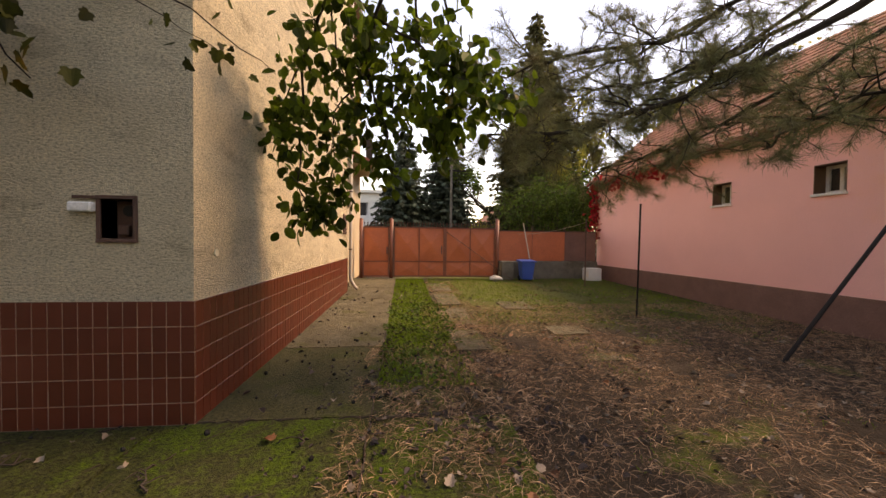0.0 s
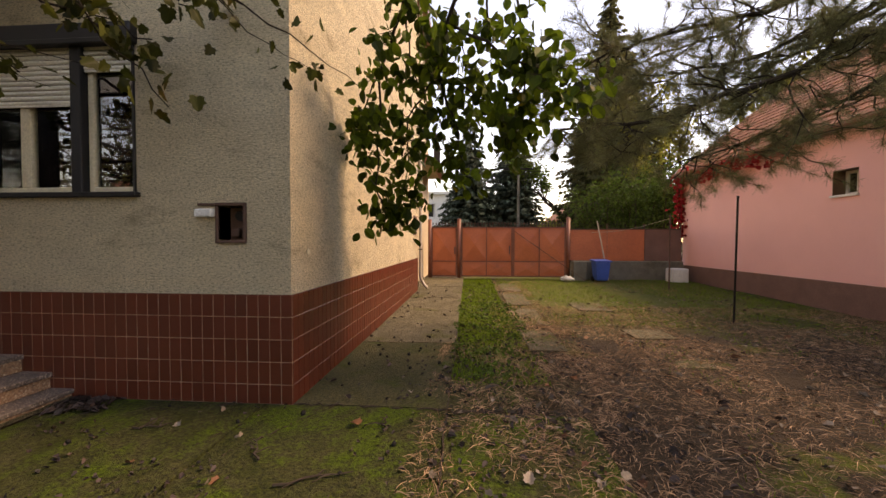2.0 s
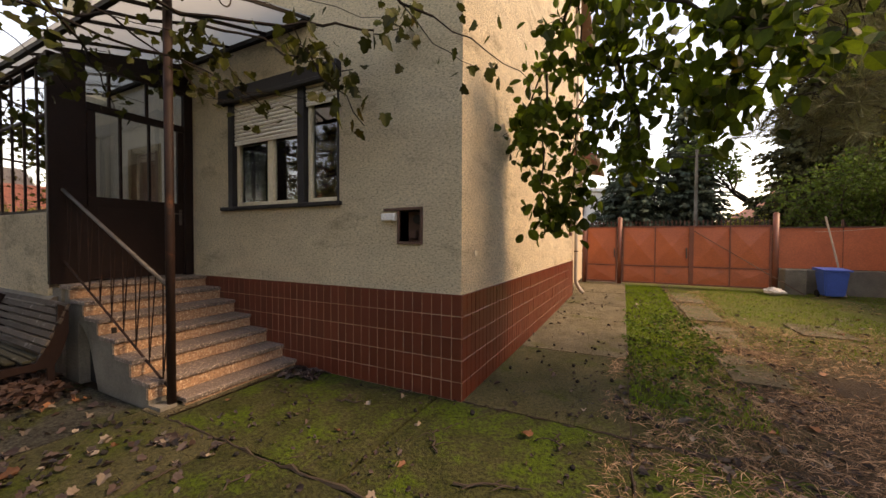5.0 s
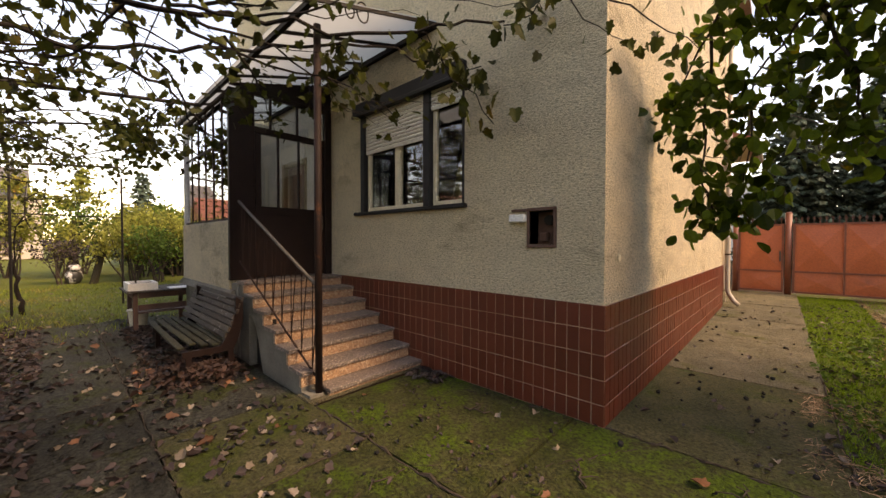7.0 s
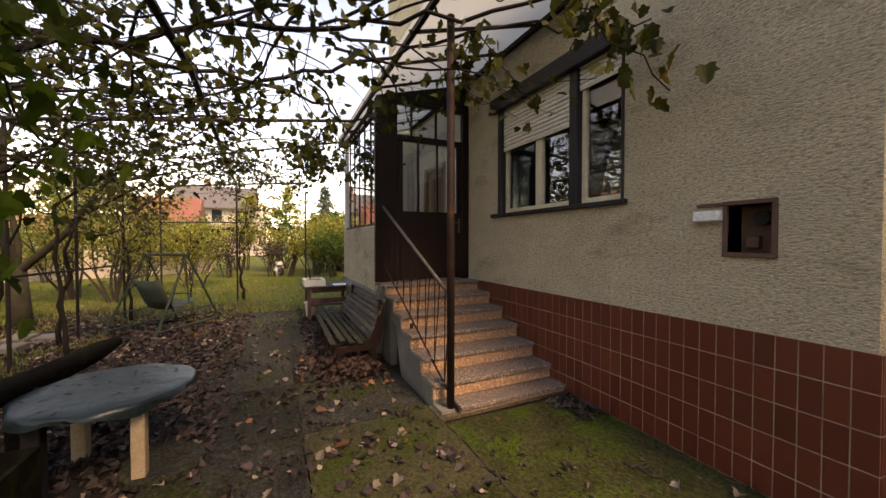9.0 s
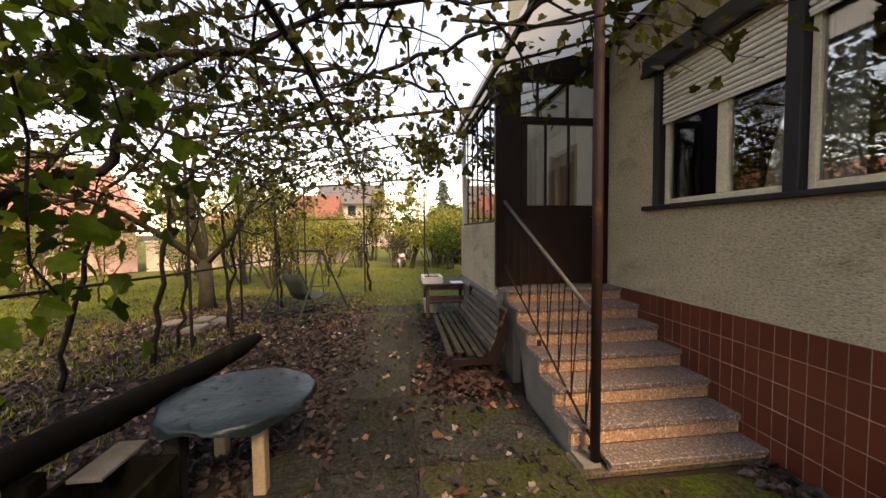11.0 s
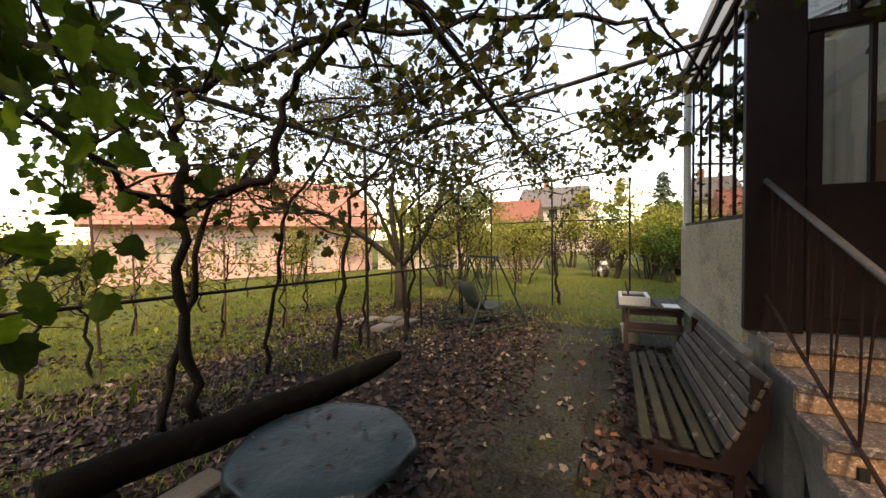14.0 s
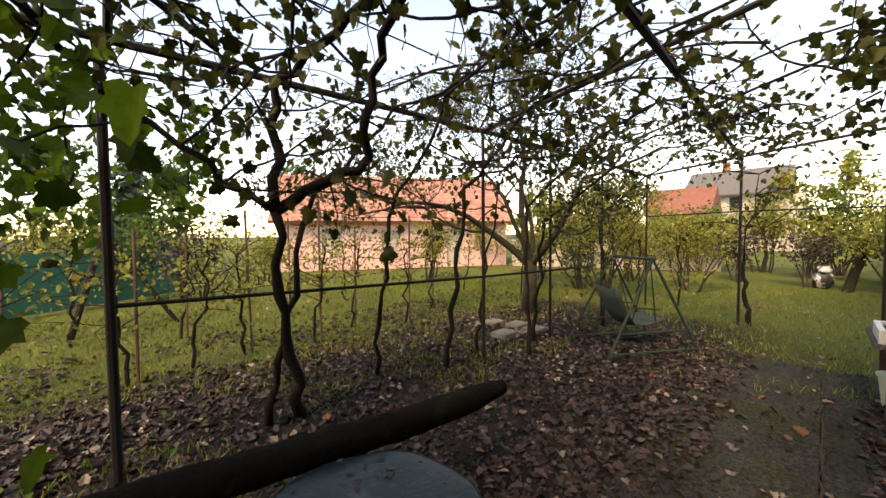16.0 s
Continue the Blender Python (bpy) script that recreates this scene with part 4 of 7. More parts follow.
def make_bin():
    x, y = 6.55, 10.35
    t = thing("wheelie_bin", "blue plastic wheelie bin by the fence", "bin")
    bm = bmesh.new()
    lo = [(x - 0.20, y - 0.22, 0.14), (x + 0.20, y - 0.22, 0.14), (x + 0.20, y + 0.22, 0.14), (x - 0.20, y + 0.22, 0.14)]
    hi = [(x - 0.26, y - 0.29, 0.82), (x + 0.26, y - 0.29, 0.82), (x + 0.26, y + 0.29, 0.82), (x - 0.26, y + 0.29, 0.82)]
    a, b = [bm.verts.new(p) for p in lo], [bm.verts.new(p) for p in hi]
    bm.faces.new(a[::-1]); bm.faces.new(b)
    for i in range(4):
        bm.faces.new((a[i], a[(i + 1) % 4], b[(i + 1) % 4], b[i]))
    bmesh.ops.bevel(bm, geom=bm.edges[:], offset=0.03, segments=2, affect="EDGES")
    part("body", bm, BLUE, t)
    part("lid", prism([(x - 0.29, y - 0.33, 0.82), (x - 0.29, y + 0.33, 0.82), (x - 0.29, y + 0.33, 0.90), (x - 0.29, y - 0.33, 0.86)], (0.58, 0, 0)), BLUE, t)
    part("grip", tube([(x - 0.2, y + 0.36, 0.86), (x + 0.2, y + 0.36, 0.86)], 0.018, 6), BLUE, t)
    for s in (-0.22, 0.22):
        part("wheel", tube([(x + s - 0.025, y + 0.2, 0.17), (x + s + 0.025, y + 0.2, 0.17)], 0.1, 12), DARK, t)
    b = thing("sack", "crumpled pale sack on the ground by the gate", "sack")
    bm = bmesh.new()
    bmesh.ops.create_icosphere(bm, subdivisions=3, radius=1)
    for v in bm.verts:
        n = noise.noise(v.co * 2.5)
        v.co = Vector((5.35 + v.co.x * 0.22 * (1 + n * 0.5), 10.3 + v.co.y * 0.2, 0.17 + v.co.z * 0.10 * (1 + n)))
    part("cloth", bm, CURTAIN, b)


make_bin()


def make_drive_poles():
    t = thing("clothes_pole", "thin dark iron clothes-line pole", "pole", "clothes poles")
    part("shaft", tube([(6.85, 4.05, -0.03), (6.88, 4.05, 2.42)], 0.019, 8), IRON_DARK, t)
    part("tip", tube([(6.88, 4.05, 2.42), (6.88, 4.05, 2.45)], 0.024, 8), IRON_DARK, t)
    t = thing("clothes_pole", "thin rusty clothes-line pole far down the yard", "pole", "clothes poles")
    part("shaft", tube([(8.05, 8.6, 0.05), (8.05, 8.6, 2.42)], 0.022, 8), RUST_BROWN, t)
    part("line", tube(crooked((8.05, 8.6, 2.3), (6.3, 10.7, 1.9), 6, 0.0, sag=0.12), 0.006, 4), ZINC, t)
    t = thing("leaning_pole", "thick dark pole leaning across the yard", "pole")
    part("shaft", tube([(7.04, 1.15, -0.04), (9.95, 0.98, 3.75)], [0.028, 0.026], 9), IRON_DARK, t)
    t = thing("leaning_stick", "pale stick leaning on the fence beside the bin", "stick")
    part("shaft", tube([(6.9, 10.5, 0.1), (6.62, 10.98, 2.35)], 0.022, 7), ZINC, t)


make_drive_poles()


def swap_xy(bm, x):
    bm.transform(Matrix.Translation((x, 0, 0)) @ Matrix(((0, 1, 0, 0), (1, 0, 0, 0), (0, 0, 1, 0), (0, 0, 0, 1))))
    bmesh.ops.recalc_face_normals(bm, faces=bm.faces[:])
    return bm


def tile_rows(u0, u1, rows, step_u, step_v, slope, thick=0.02):
    """Lapped roof tiles in their own plane: u along the eaves, v up the slope; returned as vertices and faces."""
    V, F = [], []
    n = int((u1 - u0) / step_u)
    for r in range(rows):
        for i in range(n):
            a = u0 + (i + (0.5 if r % 2 else 0)) * step_u + 0.006
            b = a + step_u - 0.012
            v0, v1 = r * step_v - 0.03, (r + 1) * step_v
            j = RNG.uniform(-0.004, 0.004)
            k = len(V)
            V += [(a, v0, thick + 0.012 + j), ((a + b) / 2, v0 - 0.03, thick + 0.016 + j), (b, v0, thick + 0.012 + j), (b, v1, thick * 0.4 + j), (a, v1, thick * 0.4 + j),
                  (a, v0, 0), ((a + b) / 2, v0 - 0.03, 0), (b, v0, 0)]
            F += [(k, k + 1, k + 2, k + 3, k + 4), (k + 5, k + 6, k + 1, k), (k + 6, k + 7, k + 2, k + 1)]
    return V, F


def roof_tiles(name, m, u0, u1, rows, su, sv, material, parent, label):
    V, F = tile_rows(u0, u1, rows, su, sv, 0)
    me = bpy.data.meshes.new(name)
    me.from_pydata([m @ Vector(v) for v in V], [], F)
    me.materials.append(material)
    ob = new(name, me)
    ob.parent = parent
    return tagged(ob, label, kind="stuff")


def make_pink_house():
    t = thing("pink_house", "pink rendered neighbour house with brown plinth and tiled roof", "house")
    X, Y0, Y1, E = 10.0, -9.0, 11.35, 4.05
    wins = [(2.62, 3.18, 2.62, 3.20), (5.02, 5.58, 2.62, 3.18), (-2.2, -1.6, 2.62, 3.2)]
    part("wall", swap_xy(wall_xz(Y0, Y1, 0.0, E, 0, 0.35, wins), X), PINK, t)
    part("wall", block(X + 0.35, Y1 - 0.35, 0, X + 8, Y1, E), PINK, t)
    part("wall", prism([(X, Y1 - 0.3, E), (X + 8, Y1 - 0.3, E), (X + 4, Y1 - 0.3, E + 3.4)], (0, 0.29, 0)), PINK, t)
    part("plinth", block(X - 0.035, Y0, -0.05, X - 0.002, Y1 + 0.03, 0.66, 0.004), PINK_PLINTH, t, "red-brown painted plinth")
    for a, b, c, d in wins:
        w = part("window", swap_xy(wall_xz(a + 0.01, b - 0.01, c + 0.01, d - 0.01, 0.27, 0.32, ((a + 0.07, (a + b) / 2 - 0.03, c + 0.07, d - 0.07), ((a + b) / 2 + 0.03, b - 0.07, c + 0.07, d - 0.07))), X), WHITE, t, "small white framed window")
        ob = part("pane", block(X + 0.29, a + 0.05, c + 0.05, X + 0.296, b - 0.05, d - 0.05), GLASS, w)
        ob.visible_shadow = False
        part("sill", block(X - 0.05, a - 0.02, c - 0.05, X + 0.26, b + 0.02, c, 0.005), WHITE, w)
        bm = block(X + 0.002, a, c, X + 0.265, a + 0.012, d)
        block(X + 0.002, b - 0.012, c, X + 0.265, b, d, 0, bm)
        block(X + 0.002, a + 0.013, d - 0.012, X + 0.265, b - 0.013, d, 0, bm)
        part("reveal", bm, WOOD_BROWN, w)
        part("backing", block(X + 0.352, a - 0.05, c - 0.05, X + 0.36, b + 0.05, d + 0.05), DARK, w)
    part("eaves_board", block(X - 0.30, Y0, E - 0.02, X + 0.1, Y1 + 0.25, E + 0.06, 0.006), WOOD_BROWN, t)
    part("gutter", tube([(X - 0.36, Y0, E + 0.05), (X - 0.36, Y1 + 0.2, E + 0.02)], 0.06, 8), GATE_DARK, t)
    run, rise = 4.35, 3.5
    ang = math.degrees(math.atan2(rise, run))
    part("roof", prism([(X - 0.35, Y0, E + 0.06), (X + 4, Y0, E + 0.06 + rise), (X + 8.3, Y0, E + 0.06), (X + 8.2, Y0, E - 0.02), (X + 4, Y0, E - 0.06 + rise), (X - 0.25, Y0, E - 0.0)], (0, Y1 + 0.25 - Y0, 0)), ROOF, t)
    m = Matrix.Translation((X - 0.37, 0, E + 0.085)) @ Matrix.Rotation(radians(-ang), 4, "Y") @ Matrix.Rotation(radians(90), 4, "Z") @ Matrix.Scale(-1, 4, (0, 1, 0))
    roof_tiles("roof_tiles", m, Y0 + 0.1, Y1 + 0.1, 18, 0.19, 0.31, ROOF, t, "weathered red-brown plain roof tiles")
    # chimney
    part("chimney", block(X + 3.6, 3.0, E + 2.6, X + 4.2, 3.6, E + 4.4, 0.02), ROOF, t)
    # red creeper along the eaves
    c = thing("red_creeper", "crimson creeper along the eaves of the pink house", "creeper")
    tips = [(X - 0.25, y, 3.95 + RNG.uniform(-0.12, 0.12)) for y in np.linspace(6.5, 11.4, 40)] + [(X - 0.1 + RNG.uniform(-0.1, 0.1), 11.35, z) for z in np.linspace(1.9, 4.0, 30)]
    foliage("leaves", tips, 900, 0.12, 0.12, "lobed", RED_LEAF, c, 0.7)
    part("stem", tube(crooked((X - 0.06, 11.45, 0), (X - 0.2, 11.3, 4.0), 10, 0.05), 0.02, 5), BARK, c)


make_pink_house()


# ---- behind the gate ----
def make_conifer(x, y, h, r, label="tall dark spruce behind the gate", material=SPRUCE):
    t = thing("spruce_tree", label, "tree", "spruces")
    part("trunk", tube([(x, y, 0), (x, y, h * 0.5), (x, y, h)], [0.2, 0.12, 0.02], 8), BARK, t)
    P, A, N, S = [], [], [], []
    bm = bmesh.new()
    z = h * 0.08
    while z < h * 0.99:
        rr = r * (1 - z / h) ** 0.8 + 0.12
        n = max(5, int(rr * 6))
        for k in range(n):
            az = 2 * math.pi * (k + RNG.random()) / n
            ln = rr * RNG.uniform(0.65, 1.12)
            d = Vector((math.cos(az), math.sin(az), -0.22))
            a = Vector((x, y, z))
            b = a + d * ln + Vector((0, 0, 0.12 * ln))
            tube([a, b], [0.025, 0.006], 3, bm, cap=False)
            for q in range(int(ln * 16)):
                f = RNG.uniform(0.15, 1.0)
                p = a.lerp(b, f)
                P.append(p + Vector((RNG.gauss(0, 0.05), RNG.gauss(0, 0.05), RNG.gauss(0, 0.03))))
                side = d.cross(Vector((0, 0, 1))) * RNG.uniform(-1, 1)
                A.append(d * 0.5 + side + Vector((0, 0, -0.35)))
                N.append(Vector((RNG.uniform(-.6, .6), RNG.uniform(-.6, .6), 1)))
                S.append(RNG.uniform(0.3, 0.55) * (0.6 + 0.4 * (1 - f)))
        z += 0.26
    tagged(part("limb_tangle", bm, BARK, t), kind="stuff")
    ob = new("needles", leaf_mesh("needles", P, S, A, N, "clump", material))
    ob.parent = t
    tagged(ob, kind="stuff")


make_conifer(1.8, 22.6, 10.0, 3.0)
make_conifer(4.9, 24.0, 11.2, 3.3)
make_conifer(10.2, 19.5, 16.5, 3.9, "pale tall conifer beyond the fence", FRUIT_LEAF)
make_conifer(13.6, 25.0, 16.0, 4.2, "tall spruce behind the pink house")


def make_tree(name, x, y, h, r, trunk_r, mat_leaf, leaves, size, label, lean=(0, 0), kids=3, depth=4, shape="oval", bark=BARK, first=0.3, spread=0.75, fuzz=0.22):
    t = thing(name, label, "tree")
    bm, tips = bmesh.new(), []
    rng = random.Random(int(abs(x * 31 + y * 17)) + 3)
    top = Vector((x + lean[0], y + lean[1], h * first))
    tube([(x, y, -0.1), (x + lean[0] * 0.4, y + lean[1] * 0.4, h * first * 0.5), top], [trunk_r * 1.25, trunk_r, trunk_r * 0.85], 9, bm)
    for k in range(kids + 1):
        az = 2 * math.pi * (k + rng.random() * 0.6) / (kids + 1)
        grow(bm, top - Vector((0, 0, rng.uniform(0, 0.15) * h * first)), (math.cos(az) * 0.8, math.sin(az) * 0.8, rng.uniform(0.5, 1.1)), (h - h * first) * 0.42, trunk_r * 0.6, depth - 1, tips, rng, spread, 0.12, kids)
    part("trunk", bm, bark, t, smooth=True)
    foliage("crown", tips, leaves, fuzz, size, shape, mat_leaf, t, 0.3)
    return t


def make_bush(x, y, r, h, mat_leaf, leaves, size, label, shape="oval", stems=12):
    t = thing("bush", label, "bush")
    bm, tips = bmesh.new(), []
    rng = random.Random(int(abs(x * 13 + y * 7)) + 1)
    for k in range(stems):
        az, q = rng.random() * 6.283, rng.random()
        grow(bm, (x + math.cos(az) * q * r * 0.3, y + math.sin(az) * q * r * 0.3, -0.05), (math.cos(az) * 0.5 * q, math.sin(az) * 0.5 * q, 1), h * 0.5, 0.02 + 0.006 * h, 2, tips, rng, 0.6, 0.2, 3)
    tagged(part("stem_tangle", bm, TWIG, t), kind="stuff")
    foliage("leaves", tips, leaves, 0.12 * h ** 0.5, size, shape, mat_leaf, t, 0.3)
    return t


make_bush(8.9, 13.6, 1.6, 4.6, HEDGE_LEAF, 8500, 0.11, "dense green shrub behind the fence")
make_bush(10.9, 14.0, 1.6, 5.4, HEDGE_LEAF, 8500, 0.11, "dense green shrub behind the fence")
make_bush(7.0, 19.0, 1.5, 2.8, PALE_LEAF, 2200, 0.13, "yellowish shrub behind the gate")
make_tree("broad_tree", 13.0, 20.0, 11.0, 4, 0.25, PALE_LEAF, 6500, 0.20, "pale green tree behind the pink house")
make_tree("broad_tree", 9.0, 24.0, 10.0, 4, 0.25, HEDGE_LEAF, 5500, 0.2, "leafy green tree beyond the yard")
make_tree("broad_tree", 18.0, 15.0, 12.0, 4, 0.3, PALE_LEAF, 5500, 0.22, "pale green tree behind the pink house")


def make_street():
    t = thing("utility_pole", "grey concrete utility pole with overhead wires", "pole")
    x, y = 4.7, 19.0
    part("mast", tube([(x, y, 0), (x, y, 6.3)], [0.10, 0.07], 10), CONCRETE_RAW, t)
    part("crossarm", block(x - 0.9, y - 0.05, 5.9, x + 0.9, y + 0.05, 6.0), IRON_DARK, t)
    for z in (5.6, 5.8, 6.0, 6.2):
        part("wire", tube([(x - 22, y + 2, z + 0.5), (x - 8, y + 0.7, z - 0.15), (x, y, z)], 0.014, 4), IRON_DARK, t)
        part("wire", tube([(x, y, z), (x + 8, y - 1.0, z - 0.3), (x + 30, y - 3, z + 1)], 0.014, 4), IRON_DARK, t)
    part("service_wire", tube(crooked((x, y, 6.2), (0.2, 9.4, 5.6), 8, 0, sag=0.5), 0.012, 4), IRON_DARK, t)
    h = thing("white_building", "pale flat-roofed building across the street", "building")
    part("wall", wall_xz(-6.0, 3.0, 0, 6.6, 36, 36.4, [(-0.4, 1.4, 4.2, 5.6), (-4, -2, 4.2, 5.6), (-0.4, 1.4, 1.2, 2.6)]), FAR_WHITE, h)
    part("roof", block(-6.3, 35.6, 6.6, 3.3, 44, 6.9), FAR_WHITE, h)
    part("wall", block(-6, 36.4, 0, 3, 44, 6.6), FAR_WHITE, h)
    for a in (-0.4, -4):
        part("window", block(a + 0.02, 36.2, 4.22, a + 1.78, 36.24, 5.58), ANTHRACITE, h)
    h = thing("brown_roof_house", "low house with a brown tiled gable roof", "house")
    part("wall", block(10.0, 30, 0, 18, 38, 3.2), FAR_WALL, h)
    part("roof", prism([(9.1, 29.7, 3.0), (18.9, 29.7, 3.0), (14.2, 29.7, 6.9)], (0, 8.6, 0)), ROOF, h)


make_street()

# ---- garden: bench, tables, swing ----
def make_bench():
    t = thing("garden_bench", "weathered slatted wooden bench against the porch base", "bench")
    x0, x1 = -5.95, -3.85
    for i in range(5):
        y = -2.27 + i * 0.103
        z = 0.42 - (0.035 if i == 0 else 0.0) - 0.01 * i
        m = Matrix.Translation((-4.9, y + 0.035, z)) @ Matrix.Rotation(radians(RNG.uniform(-0.9, 0.9)), 4, "Z") @ Matrix.Rotation(radians(RNG.uniform(-0.8, 0.8)), 4, "Y")
        part("seat_slat", block(-1.05 + RNG.uniform(-0.06, 0.06), -0.036, -0.03, 1.04 + RNG.uniform(-0.08, 0.05), 0.036, 0, 0.009, m=m), SEAT_WOOD, t, "mossy seat slat")
    for i in range(7):
        f = i / 6
        m = Matrix.Translation((0, -1.80 + 0.19 * f, 0.45 + 0.42 * f)) @ Matrix.Rotation(radians(-22), 4, "X")
        part("back_slat", block(x0 + RNG.uniform(-0.03, 0.03), -0.012, -0.03, x1 + RNG.uniform(-0.03, 0.03), 0.016, 0.032, 0.006, m=m), BENCH_WOOD, t, "grey backrest slat with flaking white paint")
    for x in (x0 + 0.25, x1 - 0.06):
        pts = [(x, -2.24, 0.33), (x, -1.85, 0.33)] + [(x, -1.85 + 0.16 * k / 5 + 0.06 * math.sin(k * 0.6), 0.33 + 0.58 * k / 5) for k in range(6)] + [(x, -1.60, 0.86), (x, -1.60, 0.60), (x, -1.66, 0.38), (x, -1.72, 0.26), (x, -2.24, 0.26)]
        part("end_frame", prism(pts, (0.05, 0, 0)), DOOR_BROWN, t)
        for y in (-2.18, -1.74):
            part("leg", block(x, y - 0.03, -0.04, x + 0.05, y + 0.03, 0.27, 0.005), DOOR_BROWN, t)


make_bench()


def make_side_table():
    t = thing("work_table", "old brown wooden table with a grey worn top", "table")
    x0, x1, y0, y1, z = -8.10, -7.14, -2.38, -1.32, 0.72
    for i in range(4):
        w = (y1 - y0) / 4
        part("top_board", block(x0, y0 + i * w + 0.004, z - 0.035, x1, y0 + (i + 1) * w - 0.004, z, 0.006), BENCH_WOOD, t)
    for x in (x0 + 0.1, x1 - 0.16):
        for y in (y0 + 0.1, y1 - 0.16):
            part("leg", block(x, y, -0.04, x + 0.07, y + 0.07, z - 0.035, 0.006), RUST_BROWN, t)
    part("apron", block(x0 + 0.1, y0 + 0.11, z - 0.14, x1 - 0.1, y0 + 0.14, z - 0.036), RUST_BROWN, t)
    part("apron", block(x1 - 0.13, y0 + 0.18, z - 0.14, x1 - 0.10, y1 - 0.17, z - 0.036), RUST_BROWN, t)
    part("shelf", block(x0 + 0.12, y0 + 0.14, 0.30, x1 - 0.12, y1 - 0.14, 0.335), RUST_BROWN, t)
    part("stretcher", block(x1 - 0.15, y0 + 0.18, 0.36, x1 - 0.11, y1 - 0.17, 0.46), RUST_BROWN, t)
    p = thing("planter", "white rectangular planter with a dry stalk on the table", "planter")
    a, b, c, d = -7.85, -7.25, -2.34, -1.92
    bm = wall_xz(a, b, c, d, 0, 0.13, ((a + 0.045, b - 0.045, c + 0.045, d - 0.045),))
    bm.transform(Matrix(((1, 0, 0, 0), (0, 0, 1, 0), (0, 1, 0, z), (0, 0, 0, 1))))
    bmesh.ops.recalc_face_normals(bm, faces=bm.faces[:])
    part("tray", bm, WHITE, p)
    part("soil", block(a + 0.04, c + 0.04, z + 0.002, b - 0.04, d - 0.04, z + 0.09), SOIL, p)
    part("stalk", tube(crooked((-7.5, -2.2, z + 0.08), (-7.56, -2.24, z + 0.34), 4, 0.015), [0.018, 0.016, 0.014, 0.012, 0.01], 6), TWIG, p)
    q = thing("flower_pot", "pale beige flower pot under the table", "flower pot")
    part("pot", tube([(-7.7, -2.15, -0.03), (-7.7, -2.15, 0.30), (-7.7, -2.15, 0.305), (-7.7, -2.15, 0.33)], [0.12, 0.155, 0.17, 0.17], 18), CREAM, q)
    q = thing("paper_sheet", "crumpled white sheet lying on the table", "sheet")
    part("sheet", block(-7.5, -1.75, z, -7.2, -1.45, z + 0.012, 0.003), WHITE, q)


make_side_table()


def make_round_table():
    cx, cy, z, r = -2.68, -4.00, 0.60, 0.52
    t = thing("round_table", "round garden table under a wet teal oilcloth", "table")
    bm = bmesh.new()
    n = 64
    rings = []
    for k, (rr, dz) in enumerate(((0.0, 0.0), (0.2, 0.004), (0.38, 0.0), (0.49, -0.002), (0.515, -0.012), (0.52, -0.035), (0.52, -0.06))):
        ring = []
        for i in range(n):
            a = 2 * math.pi * i / n
            w = 1 + (0.03 * math.sin(a * 7) + 0.02 * math.sin(a * 13 + 1)) * (1 if k > 4 else 0.2)
            d = dz + (0.03 * math.sin(a * 5 + 2) if k == 6 else 0)
            ring.append(bm.verts.new((cx + rr * w * math.cos(a), cy + rr * w * math.sin(a), z + d + 0.012 * noise.noise((rr * 5 * math.cos(a), rr * 5 * math.sin(a), 2)))))
        rings.append(ring)
    for p, q in zip(rings, rings[1:]):
        for i in range(n):
            bm.faces.new((p[i], p[(i + 1) % n], q[(i + 1) % n], q[i]))
    bmesh.ops.remove_doubles(bm, verts=bm.verts[:], dist=0.0005)
    ob = part("oilcloth", bm, TEAL, t, "wet wrinkled teal oilcloth", smooth=True)
    part("tabletop", tube([(cx, cy, z - 0.05), (cx, cy, z - 0.012)], r - 0.02, 40), DARK, t)
    part("leg", block(-2.42, -3.80, -0.04, -2.33, -3.72, z - 0.05, 0.006), PALE_WOOD, t, "pale timber leg")
    part("leg", block(-3.02, -4.33, -0.04, -2.93, -4.24, z - 0.05, 0.006), PALE_WOOD, t, "pale timber leg")
    part("leg", block(-2.42, -4.33, -0.04, -2.33, -4.24, z - 0.05, 0.006), DARK, t)
    s = thing("stone_disc", "round grey stone disc on the paving under the table", "stone")
    part("disc", tube([(-2.52, -3.66, -0.01), (-2.52, -3.66, 0.035), (-2.52, -3.66, 0.045)], [0.26, 0.26, 0.245], 28), CONCRETE_DARK, s)
    b = thing("wooden_box", "dark open wooden box beside the round table", "box")
    bm = wall_xz(-2.25, -1.55, -4.70, -4.20, 0.0, 0.44, ((-2.22, -1.58, -4.67, -4.23),))
    bm.transform(Matrix(((1, 0, 0, 0), (0, 0, 1, 0), (0, 1, 0, -0.02), (0, 0, 0, 1))))
    bmesh.ops.recalc_face_normals(bm, faces=bm.faces[:])
    part("sides", bm, LOG, b)
    part("bottom", block(-2.21, -4.66, -0.01, -1.59, -4.24, 0.02), LOG, b)
    p = thing("pale_board", "pale weathered board laid across the wooden box", "board")
    part("board", block(-2.40, -4.64, 0.421, -2.02, -4.46, 0.445, 0.004), CONCRETE_RAW, p)


make_round_table()


